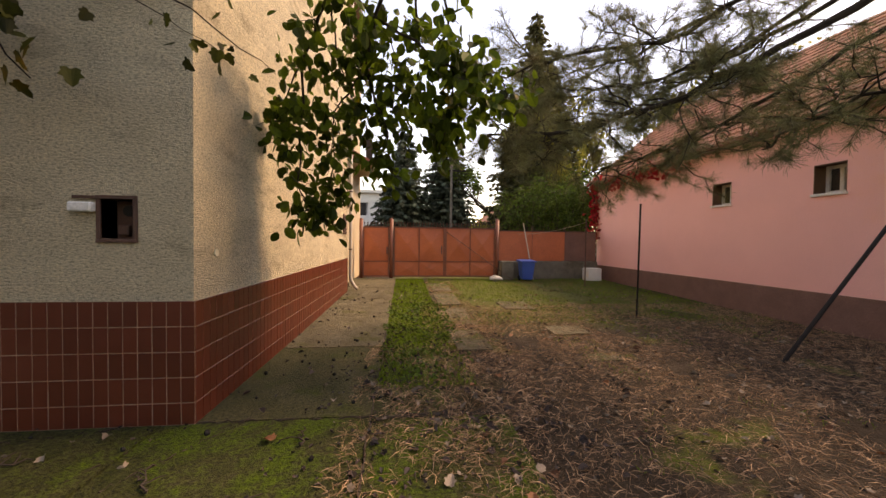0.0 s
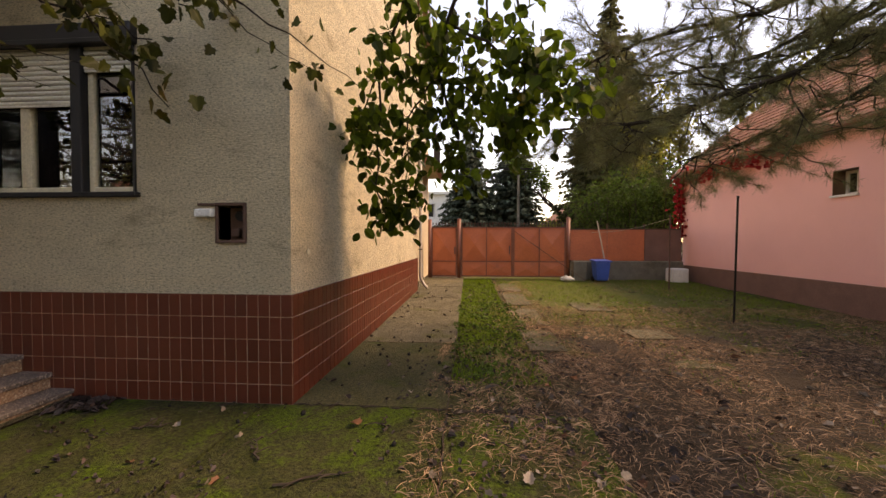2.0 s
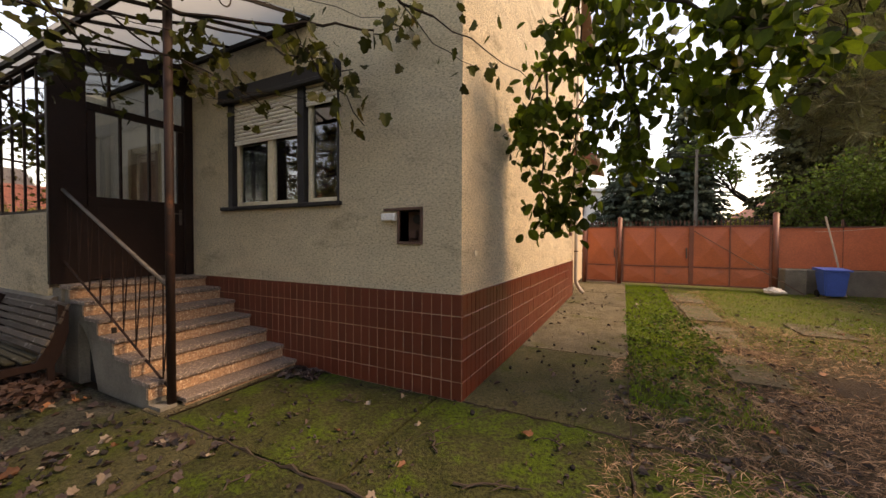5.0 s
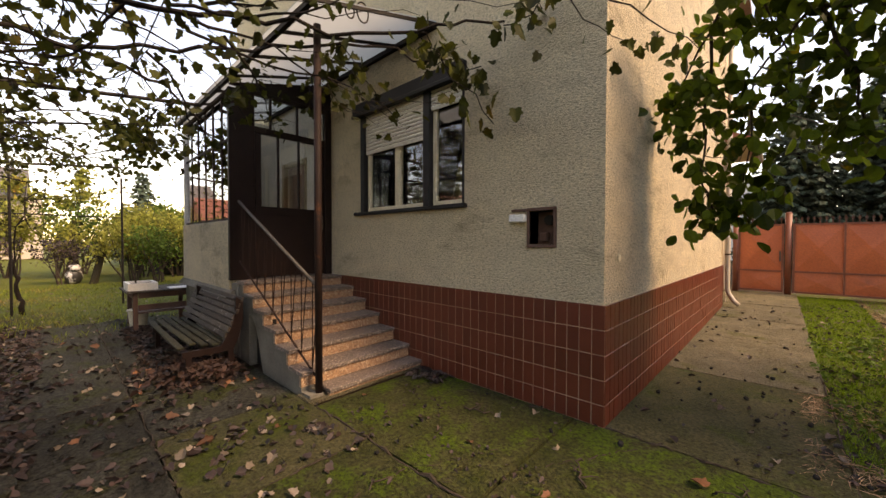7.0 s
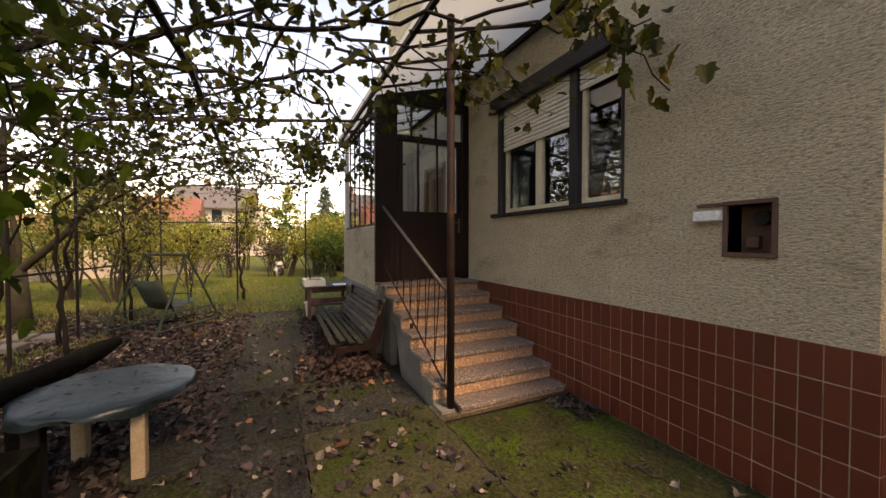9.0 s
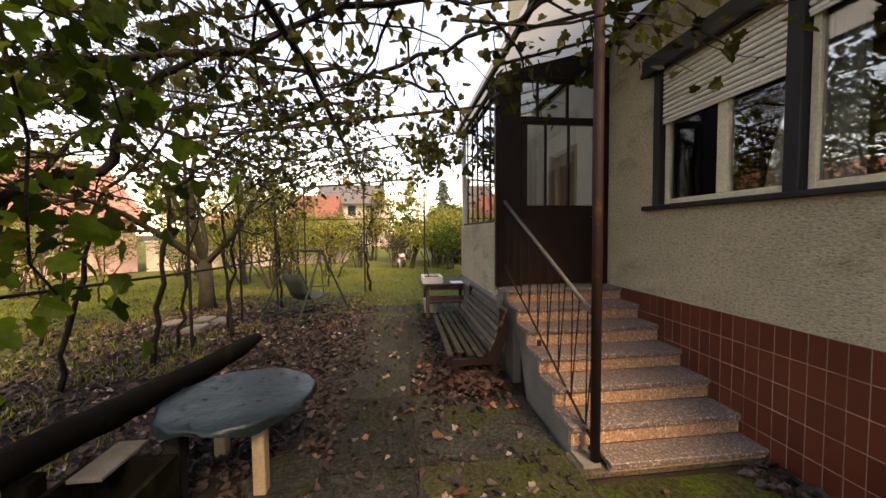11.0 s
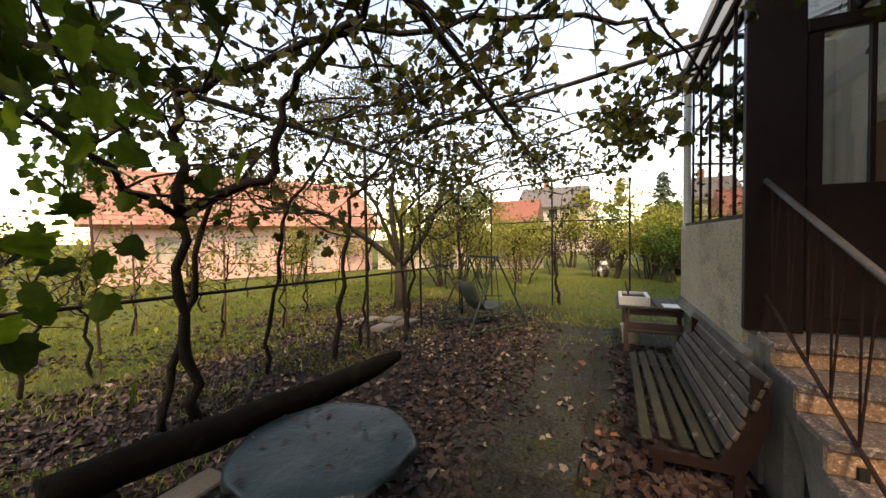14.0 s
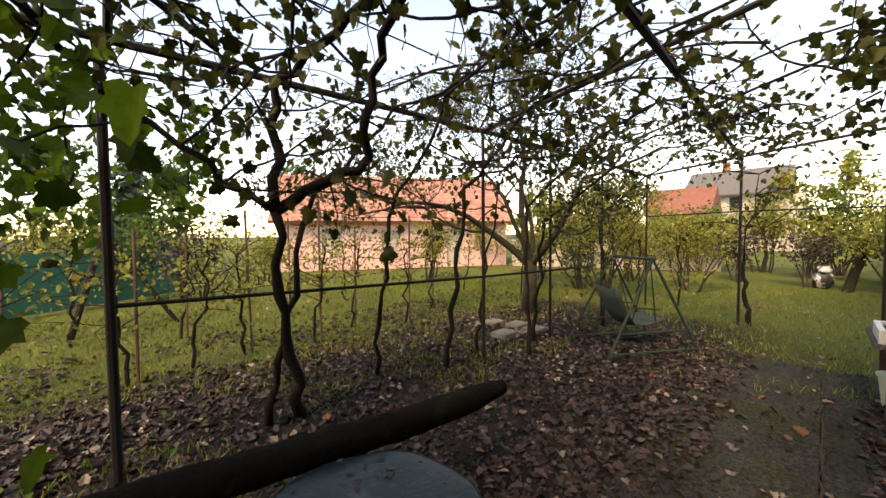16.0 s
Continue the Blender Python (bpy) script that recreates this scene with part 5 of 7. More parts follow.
def make_log():
    t = thing("split_log", "long dark mossy split log on low props", "log")
    a, b = Vector((-4.15, -4.42, 0.60)), Vector((-1.75, -4.80, 0.66))
    d = (b - a).normalized()
    s = d.cross(Vector((0, 0, 1))).normalized()
    u = s.cross(d)
    bm = bmesh.new()
    rings = []
    for k in range(25):
        f = k / 24
        c = a.lerp(b, f) + u * 0.02 * noise.noise((f * 4, 0, 0))
        w, h = (0.095 + 0.012 * noise.noise((f * 6, 3, 0))) * min(1.0, 0.55 + 4.0 * f), 0.125 * min(1.0, 0.35 + 4.5 * f)
        ring = []
        for j in range(14):
            g = 2 * math.pi * j / 14
            zz = math.sin(g)
            ring.append(bm.verts.new(c + s * w * math.cos(g) + u * (h * zz if zz < 0 else 0.06 * zz) + u * 0.012 * noise.noise((f * 25, j, 1))))
        rings.append(ring)
    for p, q in zip(rings, rings[1:]):
        for j in range(14):
            bm.faces.new((p[j], q[j], q[(j + 1) % 14], p[(j + 1) % 14]))
    bm.faces.new(rings[0]); bm.faces.new(rings[-1][::-1])
    bmesh.ops.recalc_face_normals(bm, faces=bm.faces[:])
    part("log", bm, LOG, t, smooth=True)
    for x, y in ((-2.95, -4.61), (-1.95, -4.77)):
        part("prop", block(x - 0.06, y - 0.06, -0.05, x + 0.06, y + 0.06, 0.52, 0.01), LOG, t)


make_log()


def make_swing():
    t = thing("garden_swing", "small grey-green garden swing frame with a cloth seat", "swing")
    c, h = Vector((-8.10, -4.85, 0)), 1.40
    a, b = Vector((-0.846, 0.534, 0)), Vector((-0.534, -0.846, 0))
    up = Vector((0, 0, 1))
    for s in (-0.46, 0.46):
        top = c + b * s + up * h
        feet = [c + b * s * 1.15 + a * q - up * 0.04 for q in (-0.78, 0.78)]
        for f in feet:
            part("leg", tube([top, f], 0.021, 8), GREEN_IRON, t)
        part("crossbar", tube([feet[0].lerp(top, 0.25), feet[1].lerp(top, 0.25)], 0.014, 6), GREEN_IRON, t)
        part("foot_bar", tube([feet[0] + up * 0.07, feet[1] + up * 0.07], 0.016, 6), GREEN_IRON, t)
        part("hanger", tube([top - b * s * 0.12, c + b * s * 0.62 + a * 0.22 + up * 0.42], 0.010, 6), GREEN_IRON, t)
        part("hanger", tube([top - b * s * 0.12, c + b * s * 0.62 - a * 0.20 + up * 0.44], 0.010, 6), GREEN_IRON, t)
        part("armrest", tube([c + b * s * 0.62 + a * 0.30 + up * 0.60, c + b * s * 0.62 - a * 0.28 + up * 0.66], 0.013, 6), GREEN_IRON, t)
    part("top_bar", tube([c - b * 0.5 + up * h, c + b * 0.5 + up * h], 0.026, 8), GREEN_IRON, t)
    def cloth(profile, label):
        bm, rows = bmesh.new(), []
        for k, (q, z) in enumerate(profile):
            rows.append([bm.verts.new(c + a * q + b * (0.27 * w) + up * (z - 0.035 * (1 - w * w))) for w in (-1, -0.5, 0, 0.5, 1)])
        for p, q in zip(rows, rows[1:]):
            for i in range(4):
                bm.faces.new((p[i], p[i + 1], q[i + 1], q[i]))
        ob = part("seat" if "seat" in label else "backrest", bm, PLASTIC_GREEN, t, label, smooth=True)
        m = ob.modifiers.new("thick", "SOLIDIFY")
        m.thickness = 0.02
    cloth([(0.42, 0.46), (0.28, 0.41), (0.10, 0.38), (-0.12, 0.38)], "sagging dark green cloth seat")
    cloth([(-0.13, 0.39), (-0.24, 0.56), (-0.34, 0.76), (-0.42, 0.95)], "reclined dark green cloth back")


make_swing()

# ---- pergola and vines ----
TOPZ = 3.22


def make_pergola():
    t = thing("pergola", "dark iron pergola frame carrying old grape vines", "pergola")
    for x, y in ((-1.95, -6.32), (-5.80, -6.00), (-7.6, -6.0), (-9.6, -5.95), (-11.0, -3.85), (-11.9, -5.8), (-11.4, -2.0)):
        part("post", tube([(x, y, -0.1), (x, y, TOPZ)], 0.033 if x > -3 else 0.024, 8), IRON_DARK, t)
    part("top_rail", tube([(0.6, -6.45, TOPZ), (-1.95, -6.32, TOPZ), (-5.80, -6.0, TOPZ), (-11.9, -5.8, TOPZ)], 0.034, 7), IRON_DARK, t)
    part("lower_rail", tube([(-1.95, -6.32, 1.29), (-5.80, -6.0, 1.20), (-8.3, -5.6, 1.2)], 0.018, 7), IRON_DARK, t)
    part("top_rail", tube([(0.3, -3.75, TOPZ + 0.06), (-3.3, -3.60, TOPZ + 0.04), (-11.0, -3.85, TOPZ)], 0.032, 7), IRON_DARK, t)
    part("cross_rail", tube([(-5.80, -6.0, TOPZ), (-5.6, -1.64, 3.74)], 0.028, 7), IRON_DARK, t)
    part("cross_rail", tube([(-2.0, -6.32, TOPZ), (-2.0, -1.62, 3.76)], 0.028, 7), IRON_DARK, t)
    part("cross_rail", tube([(-11.9, -5.8, TOPZ), (-11.4, -2.0, 3.5)], 0.028, 7), IRON_DARK, t)
    part("cross_rail", tube([(-8.8, -5.95, TOPZ), (-7.0, -1.64, 3.72)], 0.018, 7), IRON_DARK, t)
    part("side_rail", tube([(-11.9, -5.8, 2.2), (-11.0, -3.85, 2.2), (-11.4, -2.0, 2.2)], 0.014, 6), IRON_DARK, t)
    part("wire", tube([(0.3, -5.0, TOPZ + 0.05), (-11.9, -4.9, TOPZ + 0.05)], 0.006, 4), IRON_DARK, t)
    part("wire", tube([(0.0, -2.6, TOPZ + 0.3), (-11.4, -2.6, TOPZ + 0.2)], 0.006, 4), IRON_DARK, t)
    r = thing("trellis", "row of thin iron trellis posts with wires in the lawn", "trellis")
    for k, (x, y) in enumerate(((-2.2, -8.6), (-3.6, -8.9), (-4.6, -8.6), (-5.6, -9.2), (-6.6, -8.7), (-7.9, -9.4), (-3.0, -10.6), (-5.0, -11.0))):
        part("post", tube([(x, y, -0.1), (x + RNG.uniform(-0.06, 0.06), y, 1.9 + 0.3 * (k % 3))], 0.018, 6), RUST_BROWN, r)
    part("wire", tube([(-2.2, -8.6, 1.6), (-7.9, -9.4, 1.6)], 0.005, 4), IRON_DARK, r)
    part("wire", tube([(-2.2, -8.6, 1.0), (-7.9, -9.4, 1.0)], 0.005, 4), IRON_DARK, r)


make_pergola()


def vine(base, fork, arms, r, label, shoots=10):
    """A gnarled trunk from base to fork, then arms that run along the frame and send out shoots."""
    t = thing("grape_vine", label, "vine", "vines on the pergola")
    bm = bmesh.new()
    trunk = crooked(base, fork, 9, 0.05)
    part("trunk", tube(trunk, [r * (1.15 - 0.4 * i / 9 + 0.15 * math.sin(i * 2.3)) for i in range(10)], 8), VINE_BARK, t, smooth=True)
    tips = []
    for arm, ra in arms:
        pts = [Vector(fork)]
        for q in arm:
            pts += crooked(pts[-1], q, 5, 0.07)[1:]
        part("arm", tube(pts, [ra * (1 - 0.6 * i / len(pts)) for i in range(len(pts))], 7), VINE_BARK, t, smooth=True)
        for k in range(shoots):
            s = pts[RNG.randint(2, len(pts) - 1)]
            grow(bm, s, (RNG.uniform(-1, 1), RNG.uniform(-1, 1), RNG.uniform(-0.3, 0.35)), RNG.uniform(0.6, 1.2), 0.012, 1, tips, RNG, 0.8, -0.05, 3, 5, 0.8, min(s.z - 0.35, 2.85))
    tagged(part("shoot_tangle", bm, VINE_BARK, t), kind="stuff")
    return t, tips


def make_vines():
    specs = [
        ((-3.35, -6.35, -0.05), (-2.98, -5.88, 2.0), [([(-3.0, -5.9, 3.1), (-3.2, -4.6, 3.3), (-3.6, -3.4, 3.4)], 0.045), ([(-3.55, -5.5, 2.35), (-3.5, -5.2, 3.05), (-3.25, -4.3, 3.36), (-2.6, -3.2, 3.4)], 0.05), ([(-2.2, -6.0, 2.6), (-1.2, -5.2, 3.2)], 0.03)], 0.05, "thick forked old grape vine on the pergola"),
        ((-3.05, -6.42, -0.05), (-3.3, -6.1, 1.9), [([(-4.3, -6.0, 3.2), (-4.6, -4.5, 3.3)], 0.025)], 0.035, "slender dark grape vine on the pergola"),
        ((-5.30, -6.25, -0.05), (-5.45, -6.05, 2.4), [([(-5.5, -5.0, 3.25), (-5.2, -3.0, 3.45)], 0.025), ([(-7.0, -5.6, 3.2)], 0.02)], 0.035, "twisted dark grape vine on the pergola"),
        ((-4.50, -6.75, -0.05), (-4.35, -6.2, 2.0), [([(-4.5, -5.4, 3.2), (-3.9, -3.0, 3.5)], 0.022)], 0.028, "thin bent grape vine on the pergola"),
        ((-6.55, -5.75, -0.05), (-6.8, -5.95, 2.2), [([(-6.9, -4.5, 3.25), (-6.6, -2.6, 3.55)], 0.022)], 0.03, "twisted dark grape vine on the pergola"),
        ((-7.25, -6.1, -0.05), (-7.3, -5.95, 2.0), [([(-8.0, -4.5, 3.25), (-8.3, -3.0, 3.4)], 0.022)], 0.032, "twisted dark grape vine on the pergola"),
        ((-9.1, -5.7, -0.05), (-9.4, -5.9, 2.2), [([(-9.6, -4.6, 3.25), (-9.8, -3.0, 3.35)], 0.02)], 0.03, "twisted dark grape vine on the pergola"),
        ((-6.0, -6.3, -0.05), (-5.95, -6.1, 1.5), [([(-6.2, -5.8, 3.1)], 0.016)], 0.024, "slender dark grape vine on the pergola"),
        ((-11.15, -3.7, -0.05), (-11.2, -3.8, 1.2), [([(-11.1, -3.6, 2.9)], 0.016)], 0.04, "low knotted grape vine on the lawn"),
    ]
    for base, fork, arms, r, label in specs:
        t, tips = vine(base, fork, arms, r, label)
        foliage("leaves", tips, int(len(tips) * 0.9), 0.12, 0.085, "lobed", VINE_LEAF, t, 0.9)
    # the roof of shoots that has spread over frame and canopy
    t = thing("grape_vine", "spreading leafy vine shoots over the pergola roof", "vine", "vines on the pergola")
    bm, tips = bmesh.new(), []
    for k in range(96):
        x, y = -0.4 - 9.0 * RNG.random() ** 1.5, RNG.uniform(-6.4, -1.6)
        z = TOPZ + 0.08 + 0.10 * (y + 6.2) / 1.5
        grow(bm, (x, y, z), (RNG.uniform(-1, 1), RNG.uniform(-1, 1), RNG.uniform(-0.12, 0.08)), RNG.uniform(0.9, 1.7), 0.016, 1, tips, RNG, 0.7, -0.04, 3, 6, 0.75, 3.0)
    main = [((-2.6, -5.9, 3.2), (-0.9, -4.6, 3.35), (0.4, -3.8, 3.5)), ((-2.6, -3.2, 3.4), (-2.3, -1.9, 3.55), (-1.4, -0.9, 3.55), (-0.8, -0.35, 3.65)), ((-3.6, -3.4, 3.4), (-4.6, -2.2, 3.6), (-5.6, -1.75, 3.45)), ((-3.9, -3.0, 3.5), (-3.2, -1.9, 3.65), (-2.2, -1.2, 3.62), (-1.6, -0.5, 3.5))]
    for pts in main:
        line = [Vector(pts[0])]
        for q in pts[1:]:
            line += crooked(line[-1], q, 5, 0.05)[1:]
        tube(line, [0.024 * (1 - 0.6 * i / len(line)) for i in range(len(line))], 6, bm)
    tagged(part("shoot_tangle", bm, VINE_BARK, t), kind="stuff")
    foliage("leaves", tips, 2900, 0.14, 0.085, "lobed", VINE_LEAF, t, 0.7)
    # shoots hanging before the window and the canopy
    t = thing("grape_vine", "thin hanging vine shoots with lobed leaves before the window", "vine", "vines on the pergola")
    bm, tips = bmesh.new(), []
    for a, b in (((-1.4, -0.9, 3.55), (-0.95, -0.3, 2.75)), ((-1.4, -0.9, 3.55), (-1.25, -0.5, 3.2)), ((-2.2, -1.2, 3.62), (-2.25, -0.4, 3.05)), ((-2.2, -1.2, 3.6), (-2.9, -1.0, 3.2)), ((-1.6, -0.5, 3.5), (-1.1, -0.3, 3.35)), ((-3.2, -1.9, 3.65), (-3.3, -1.75, 3.0)), ((-4.6, -2.2, 3.6), (-4.9, -1.9, 2.9)), ((-0.8, -0.35, 3.65), (-0.5, -0.2, 3.7))):
        line = crooked(a, b, 7, 0.05)
        tube(line, [0.006] * 8, 4, bm)
        tips += [tuple(p) for p in line]
    tagged(part("shoot_tangle", bm, VINE_BARK, t), kind="stuff")
    foliage("leaves", tips, 210, 0.10, 0.125, "lobed", VINE_LEAF, t, 1.0)
    # dense curtain at the far corner of the porch
    t = thing("grape_vine", "dense dark vine curtain at the porch corner", "vine", "vines on the pergola")
    tips = [(-5.4 - 2.6 * RNG.random(), -2.0 - 0.5 * RNG.random(), 2.8 + 0.85 * RNG.random() ** 0.6) for k in range(80)]
    bm = bmesh.new()
    for k in range(14):
        q = Vector(tips[k * 5])
        tube(crooked((q.x + 0.2, -1.9, 3.75), q, 5, 0.06), 0.007, 4, bm)
    tagged(part("shoot_tangle", bm, VINE_BARK, t), kind="stuff")
    foliage("leaves", tips, 330, 0.14, 0.11, "lobed", VINE_LEAF, t, 0.9)
    # leafy shoots close to the path
    t = thing("grape_vine", "large green vine leaves close to the path", "vine", "vines on the pergola")
    bm, tips = bmesh.new(), []
    for a, b in (((-1.2, -4.2, 3.35), (-1.5, -4.15, 1.5)), ((-1.2, -4.2, 3.35), (-0.95, -4.5, 1.25)), ((-0.6, -4.4, 3.4), (-0.8, -4.8, 1.2)), ((-1.2, -4.2, 3.3), (-1.75, -3.95, 2.15)), ((-0.6, -4.4, 3.4), (-0.3, -4.3, 2.3)), ((-1.1, -4.6, 3.3), (-1.2, -4.9, 1.5)), ((-1.6, -5.8, 3.3), (-1.4, -6.0, 1.8)), ((-1.9, -6.3, 3.3), (-1.7, -6.9, 2.0)), ((-2.4, -6.1, 3.3), (-2.5, -6.6, 2.2)), ((-1.9, -5.2, 3.35), (-1.6, -5.5, 2.5))):
        line = crooked(a, b, 8, 0.06)
        tube(line, [0.010 - 0.0006 * i for i in range(9)], 5, bm)
        tips += [tuple(p) for p in line[3:]]
    tagged(part("shoot_tangle", bm, VINE_BARK, t), kind="stuff")
    foliage("leaves", [p for p in tips if p[2] > 1.45], 940, 0.17, 0.10, "lobed", YOUNG_LEAF, t, 0.8)


make_vines()


def make_lawn_vines():
    for k, (x, y) in enumerate(((-2.2, -8.6), (-2.9, -8.8), (-3.6, -8.9), (-4.6, -8.6), (-5.6, -9.2), (-6.6, -8.7), (-7.9, -9.4), (-3.0, -10.6), (-5.0, -11.0), (-0.9, -9.4), (0.4, -8.8), (-11.2, -9.0), (-12.5, -5.2), (-13.2, -6.4), (-10.6, -10.8), (-7.0, -12.0), (-9.0, -13.0), (-1.6, -11.4))):
        t = thing("young_vine", "thin trellised vine with sparse yellowing leaves", "vine", "vines in the lawn")
        rng = random.Random(k)
        line = crooked((x + 0.1, y, -0.05), (x + rng.uniform(-0.2, 0.2), y, 1.5), 8, 0.07, rng)
        part("stem", tube(line, [0.026 - 0.0015 * i for i in range(9)], 6), VINE_BARK, t)
        bm, tips = bmesh.new(), []
        for p in line[4:]:
            for q in range(3):
                grow(bm, p, (rng.uniform(-1, 1), rng.uniform(-1, 1), rng.uniform(-0.1, 1)), rng.uniform(0.35, 0.7), 0.009, 1, tips, rng, 0.8, 0.05, 2, 4)
        tagged(part("shoot_tangle", bm, VINE_BARK, t), kind="stuff")
        foliage("leaves", tips, 150, 0.15, 0.07, "lobed", PALE_LEAF, t, 0.8)


make_lawn_vines()

# ---- trees over the drive ----
def make_walnut():
    t = thing("walnut_tree", "leafy tree whose drooping branches hang over the drive", "tree")
    bm, tips = bmesh.new(), []
    tube([(3.6, -6.6, -0.1), (3.5, -6.3, 1.6), (3.2, -5.8, 3.2), (2.9, -4.6, 4.7), (2.3, -2.6, 5.3), (1.9, -0.6, 4.9), (1.8, 0.2, 4.4)], [0.17, 0.15, 0.13, 0.10, 0.08, 0.055, 0.04], 9, bm)
    subs = [([(1.8, 0.2, 4.4), (1.45, 0.7, 4.0), (1.3, 1.1, 3.6), (1.55, 1.3, 3.0), (1.60, 1.4, 2.5)], 0.025), ([(1.9, -0.2, 4.7), (1.0, 0.6, 4.3), (0.65, 1.0, 3.7), (0.55, 1.2, 3.0), (0.50, 1.25, 2.3), (0.62, 1.4, 1.9)], 0.022),
            ([(1.45, 0.7, 4.0), (2.0, 0.6, 3.6), (2.5, 0.5, 3.3), (2.8, 0.3, 3.05)], 0.018), ([(0.65, 1.0, 3.7), (0.35, 1.3, 3.3), (0.25, 1.35, 2.8)], 0.014), ([(1.9, -0.2, 4.7), (2.2, 0.4, 3.9), (2.3, 0.7, 3.2), (2.2, 0.9, 2.75)], 0.016), ([(1.3, 1.1, 3.6), (0.9, 1.4, 3.2), (0.85, 1.5, 2.4), (0.8, 1.5, 1.95)], 0.013),
            ([(1.3, 1.1, 3.6), (1.65, 1.25, 3.5), (2.05, 1.2, 3.25), (2.35, 1.2, 2.95)], 0.014), ([(1.8, 0.2, 4.4), (1.9, 0.8, 4.05), (2.5, 1.0, 3.75), (3.1, 1.1, 3.45)], 0.016), ([(1.9, -0.2, 4.7), (1.2, 0.9, 4.35), (1.6, 1.2, 4.0), (1.75, 1.3, 3.6)], 0.014), ([(1.0, 0.6, 4.3), (0.95, 1.2, 3.9), (1.15, 1.35, 3.3), (1.1, 1.4, 2.8)], 0.013)]
    for pts, r in subs:
        line = [Vector(pts[0])]
        for q in pts[1:]:
            line += crooked(line[-1], q, 4, 0.03)[1:]
        tube(line, [r * (1 - 0.75 * i / len(line)) for i in range(len(line))], 6, bm)
        for p in line[4:]:
            for k in range(2):
                grow(bm, p, (RNG.uniform(-1, 1), RNG.uniform(-0.8, 0.8), RNG.uniform(-0.9, 0.3)), RNG.uniform(0.15, 0.34), 0.006, 0, tips, RNG, 0.7, -0.1, 2, 3)
    part("branch", bm, BARK, t, smooth=True)
    keep = [p for p in tips if p[2] > 1.72 and p[0] > 0.12]
    foliage("crown", keep, 1850, 0.11, 0.150, "oval", LEAF, t, 0.9)
    # crown over the camera's side of the yard
    bm, high = bmesh.new(), []
    for k in range(12):
        grow(bm, (3.1 - 0.1 * k, -5.4 + 0.42 * k, 4.6 + 0.06 * k), (RNG.uniform(-1, 1), RNG.uniform(-1, 1), 0.6), 1.3, 0.035, 2, high, RNG, 0.8, 0.15, 3)
    tagged(part("limb_tangle", bm, BARK, t), kind="stuff")
    foliage("crown", high, 1500, 0.25, 0.15, "oval", LEAF, t, 0.6)


make_walnut()


def make_pine():
    t = thing("pine_tree", "old pine whose needle-tufted limbs reach over the drive", "tree")
    bm = bmesh.new()
    tube([(9.2, -2.2, -0.1), (9.1, -2.1, 3.0), (8.9, -2.0, 6.0), (8.8, -1.9, 10.0)], [0.24, 0.2, 0.16, 0.05], 10, bm)
    part("trunk", bm, BARK, t, smooth=True)
    P, A, N, S = [], [], [], []
    def tuft(p, d, size=0.15, n=80):
        for k in range(n):
            a = Vector((RNG.gauss(0, 1), RNG.gauss(0, 1), RNG.gauss(0, 1))).normalized()
            P.append(p - d * RNG.uniform(0, 0.10))
            A.append(a * 0.85 + d * 0.6)
            N.append(Vector((RNG.gauss(0, 1), RNG.gauss(0, 1), RNG.gauss(0, 1))))
            S.append(size * RNG.uniform(0.7, 1.15))
    def limb(pts, r, twigs, hang):
        bm = bmesh.new()
        line = [Vector(pts[0])]
        for q in pts[1:]:
            line += crooked(line[-1], q, 5, 0.05)[1:]
        tube(line, [r * (1 - 0.8 * i / len(line)) for i in range(len(line))], 7, bm)
        for k in range(twigs):
            i = RNG.randint(int(len(line) * 0.42), len(line) - 1)
            d = Vector((RNG.uniform(-1, 0.6), RNG.uniform(-0.8, 0.8), RNG.uniform(-hang, 0.35))).normalized()
            ln = RNG.uniform(0.35, 0.95)
            tw = crooked(line[i], line[i] + d * ln, 5, 0.05)
            tube(tw, [0.012, 0.010, 0.009, 0.008, 0.006, 0.005], 4, bm)
            for p in tw[2:]:
                e = (d + Vector((RNG.uniform(-.7, .7), RNG.uniform(-.7, .7), RNG.uniform(-.4, .5)))).normalized()
                q = p + e * RNG.uniform(0.08, 0.25)
                tube([p, q], [0.005, 0.004], 3, bm)
                tuft(q, e)
            tuft(tw[-1], d)
        part("limb", bm, BARK, t)
    limb([(8.9, -2.0, 4.9), (7.2, -0.2, 4.55), (5.9, 0.8, 3.75), (4.9, 1.2, 3.35), (3.9, 1.5, 3.1), (2.9, 1.6, 3.06)], 0.06, 58, 0.7)
    limb([(8.9, -2.0, 5.8), (7.0, 0.6, 5.2), (5.6, 1.8, 4.6), (4.2, 2.2, 4.5), (3.2, 2.4, 4.2)], 0.05, 50, 0.6)
    limb([(8.9, -2.0, 5.2), (7.8, 0.4, 4.4), (7.0, 1.6, 3.7), (6.2, 2.4, 3.2), (5.2, 3.0, 2.9)], 0.045, 50, 0.6)
    limb([(8.9, -2.0, 6.4), (7.6, 1.6, 5.8), (6.2, 3.4, 5.2), (4.6, 3.9, 4.9)], 0.05, 50, 0.6)
    limb([(8.9, -2.0, 4.5), (7.9, -1.0, 4.0), (7.0, -0.2, 3.4), (6.3, 0.3, 3.0), (5.9, 0.5, 2.7)], 0.04, 40, 0.6)
    limb([(8.9, -2.0, 5.5), (7.4, 0.2, 4.9), (6.3, 1.2, 4.2), (5.2, 1.6, 3.9), (4.2, 2.0, 3.8)], 0.045, 40, 0.8)
    limb([(8.9, -2.0, 6.0), (7.8, 1.0, 5.3), (6.8, 2.6, 4.5), (5.6, 3.4, 3.9), (4.6, 3.8, 3.6)], 0.045, 36, 0.8)
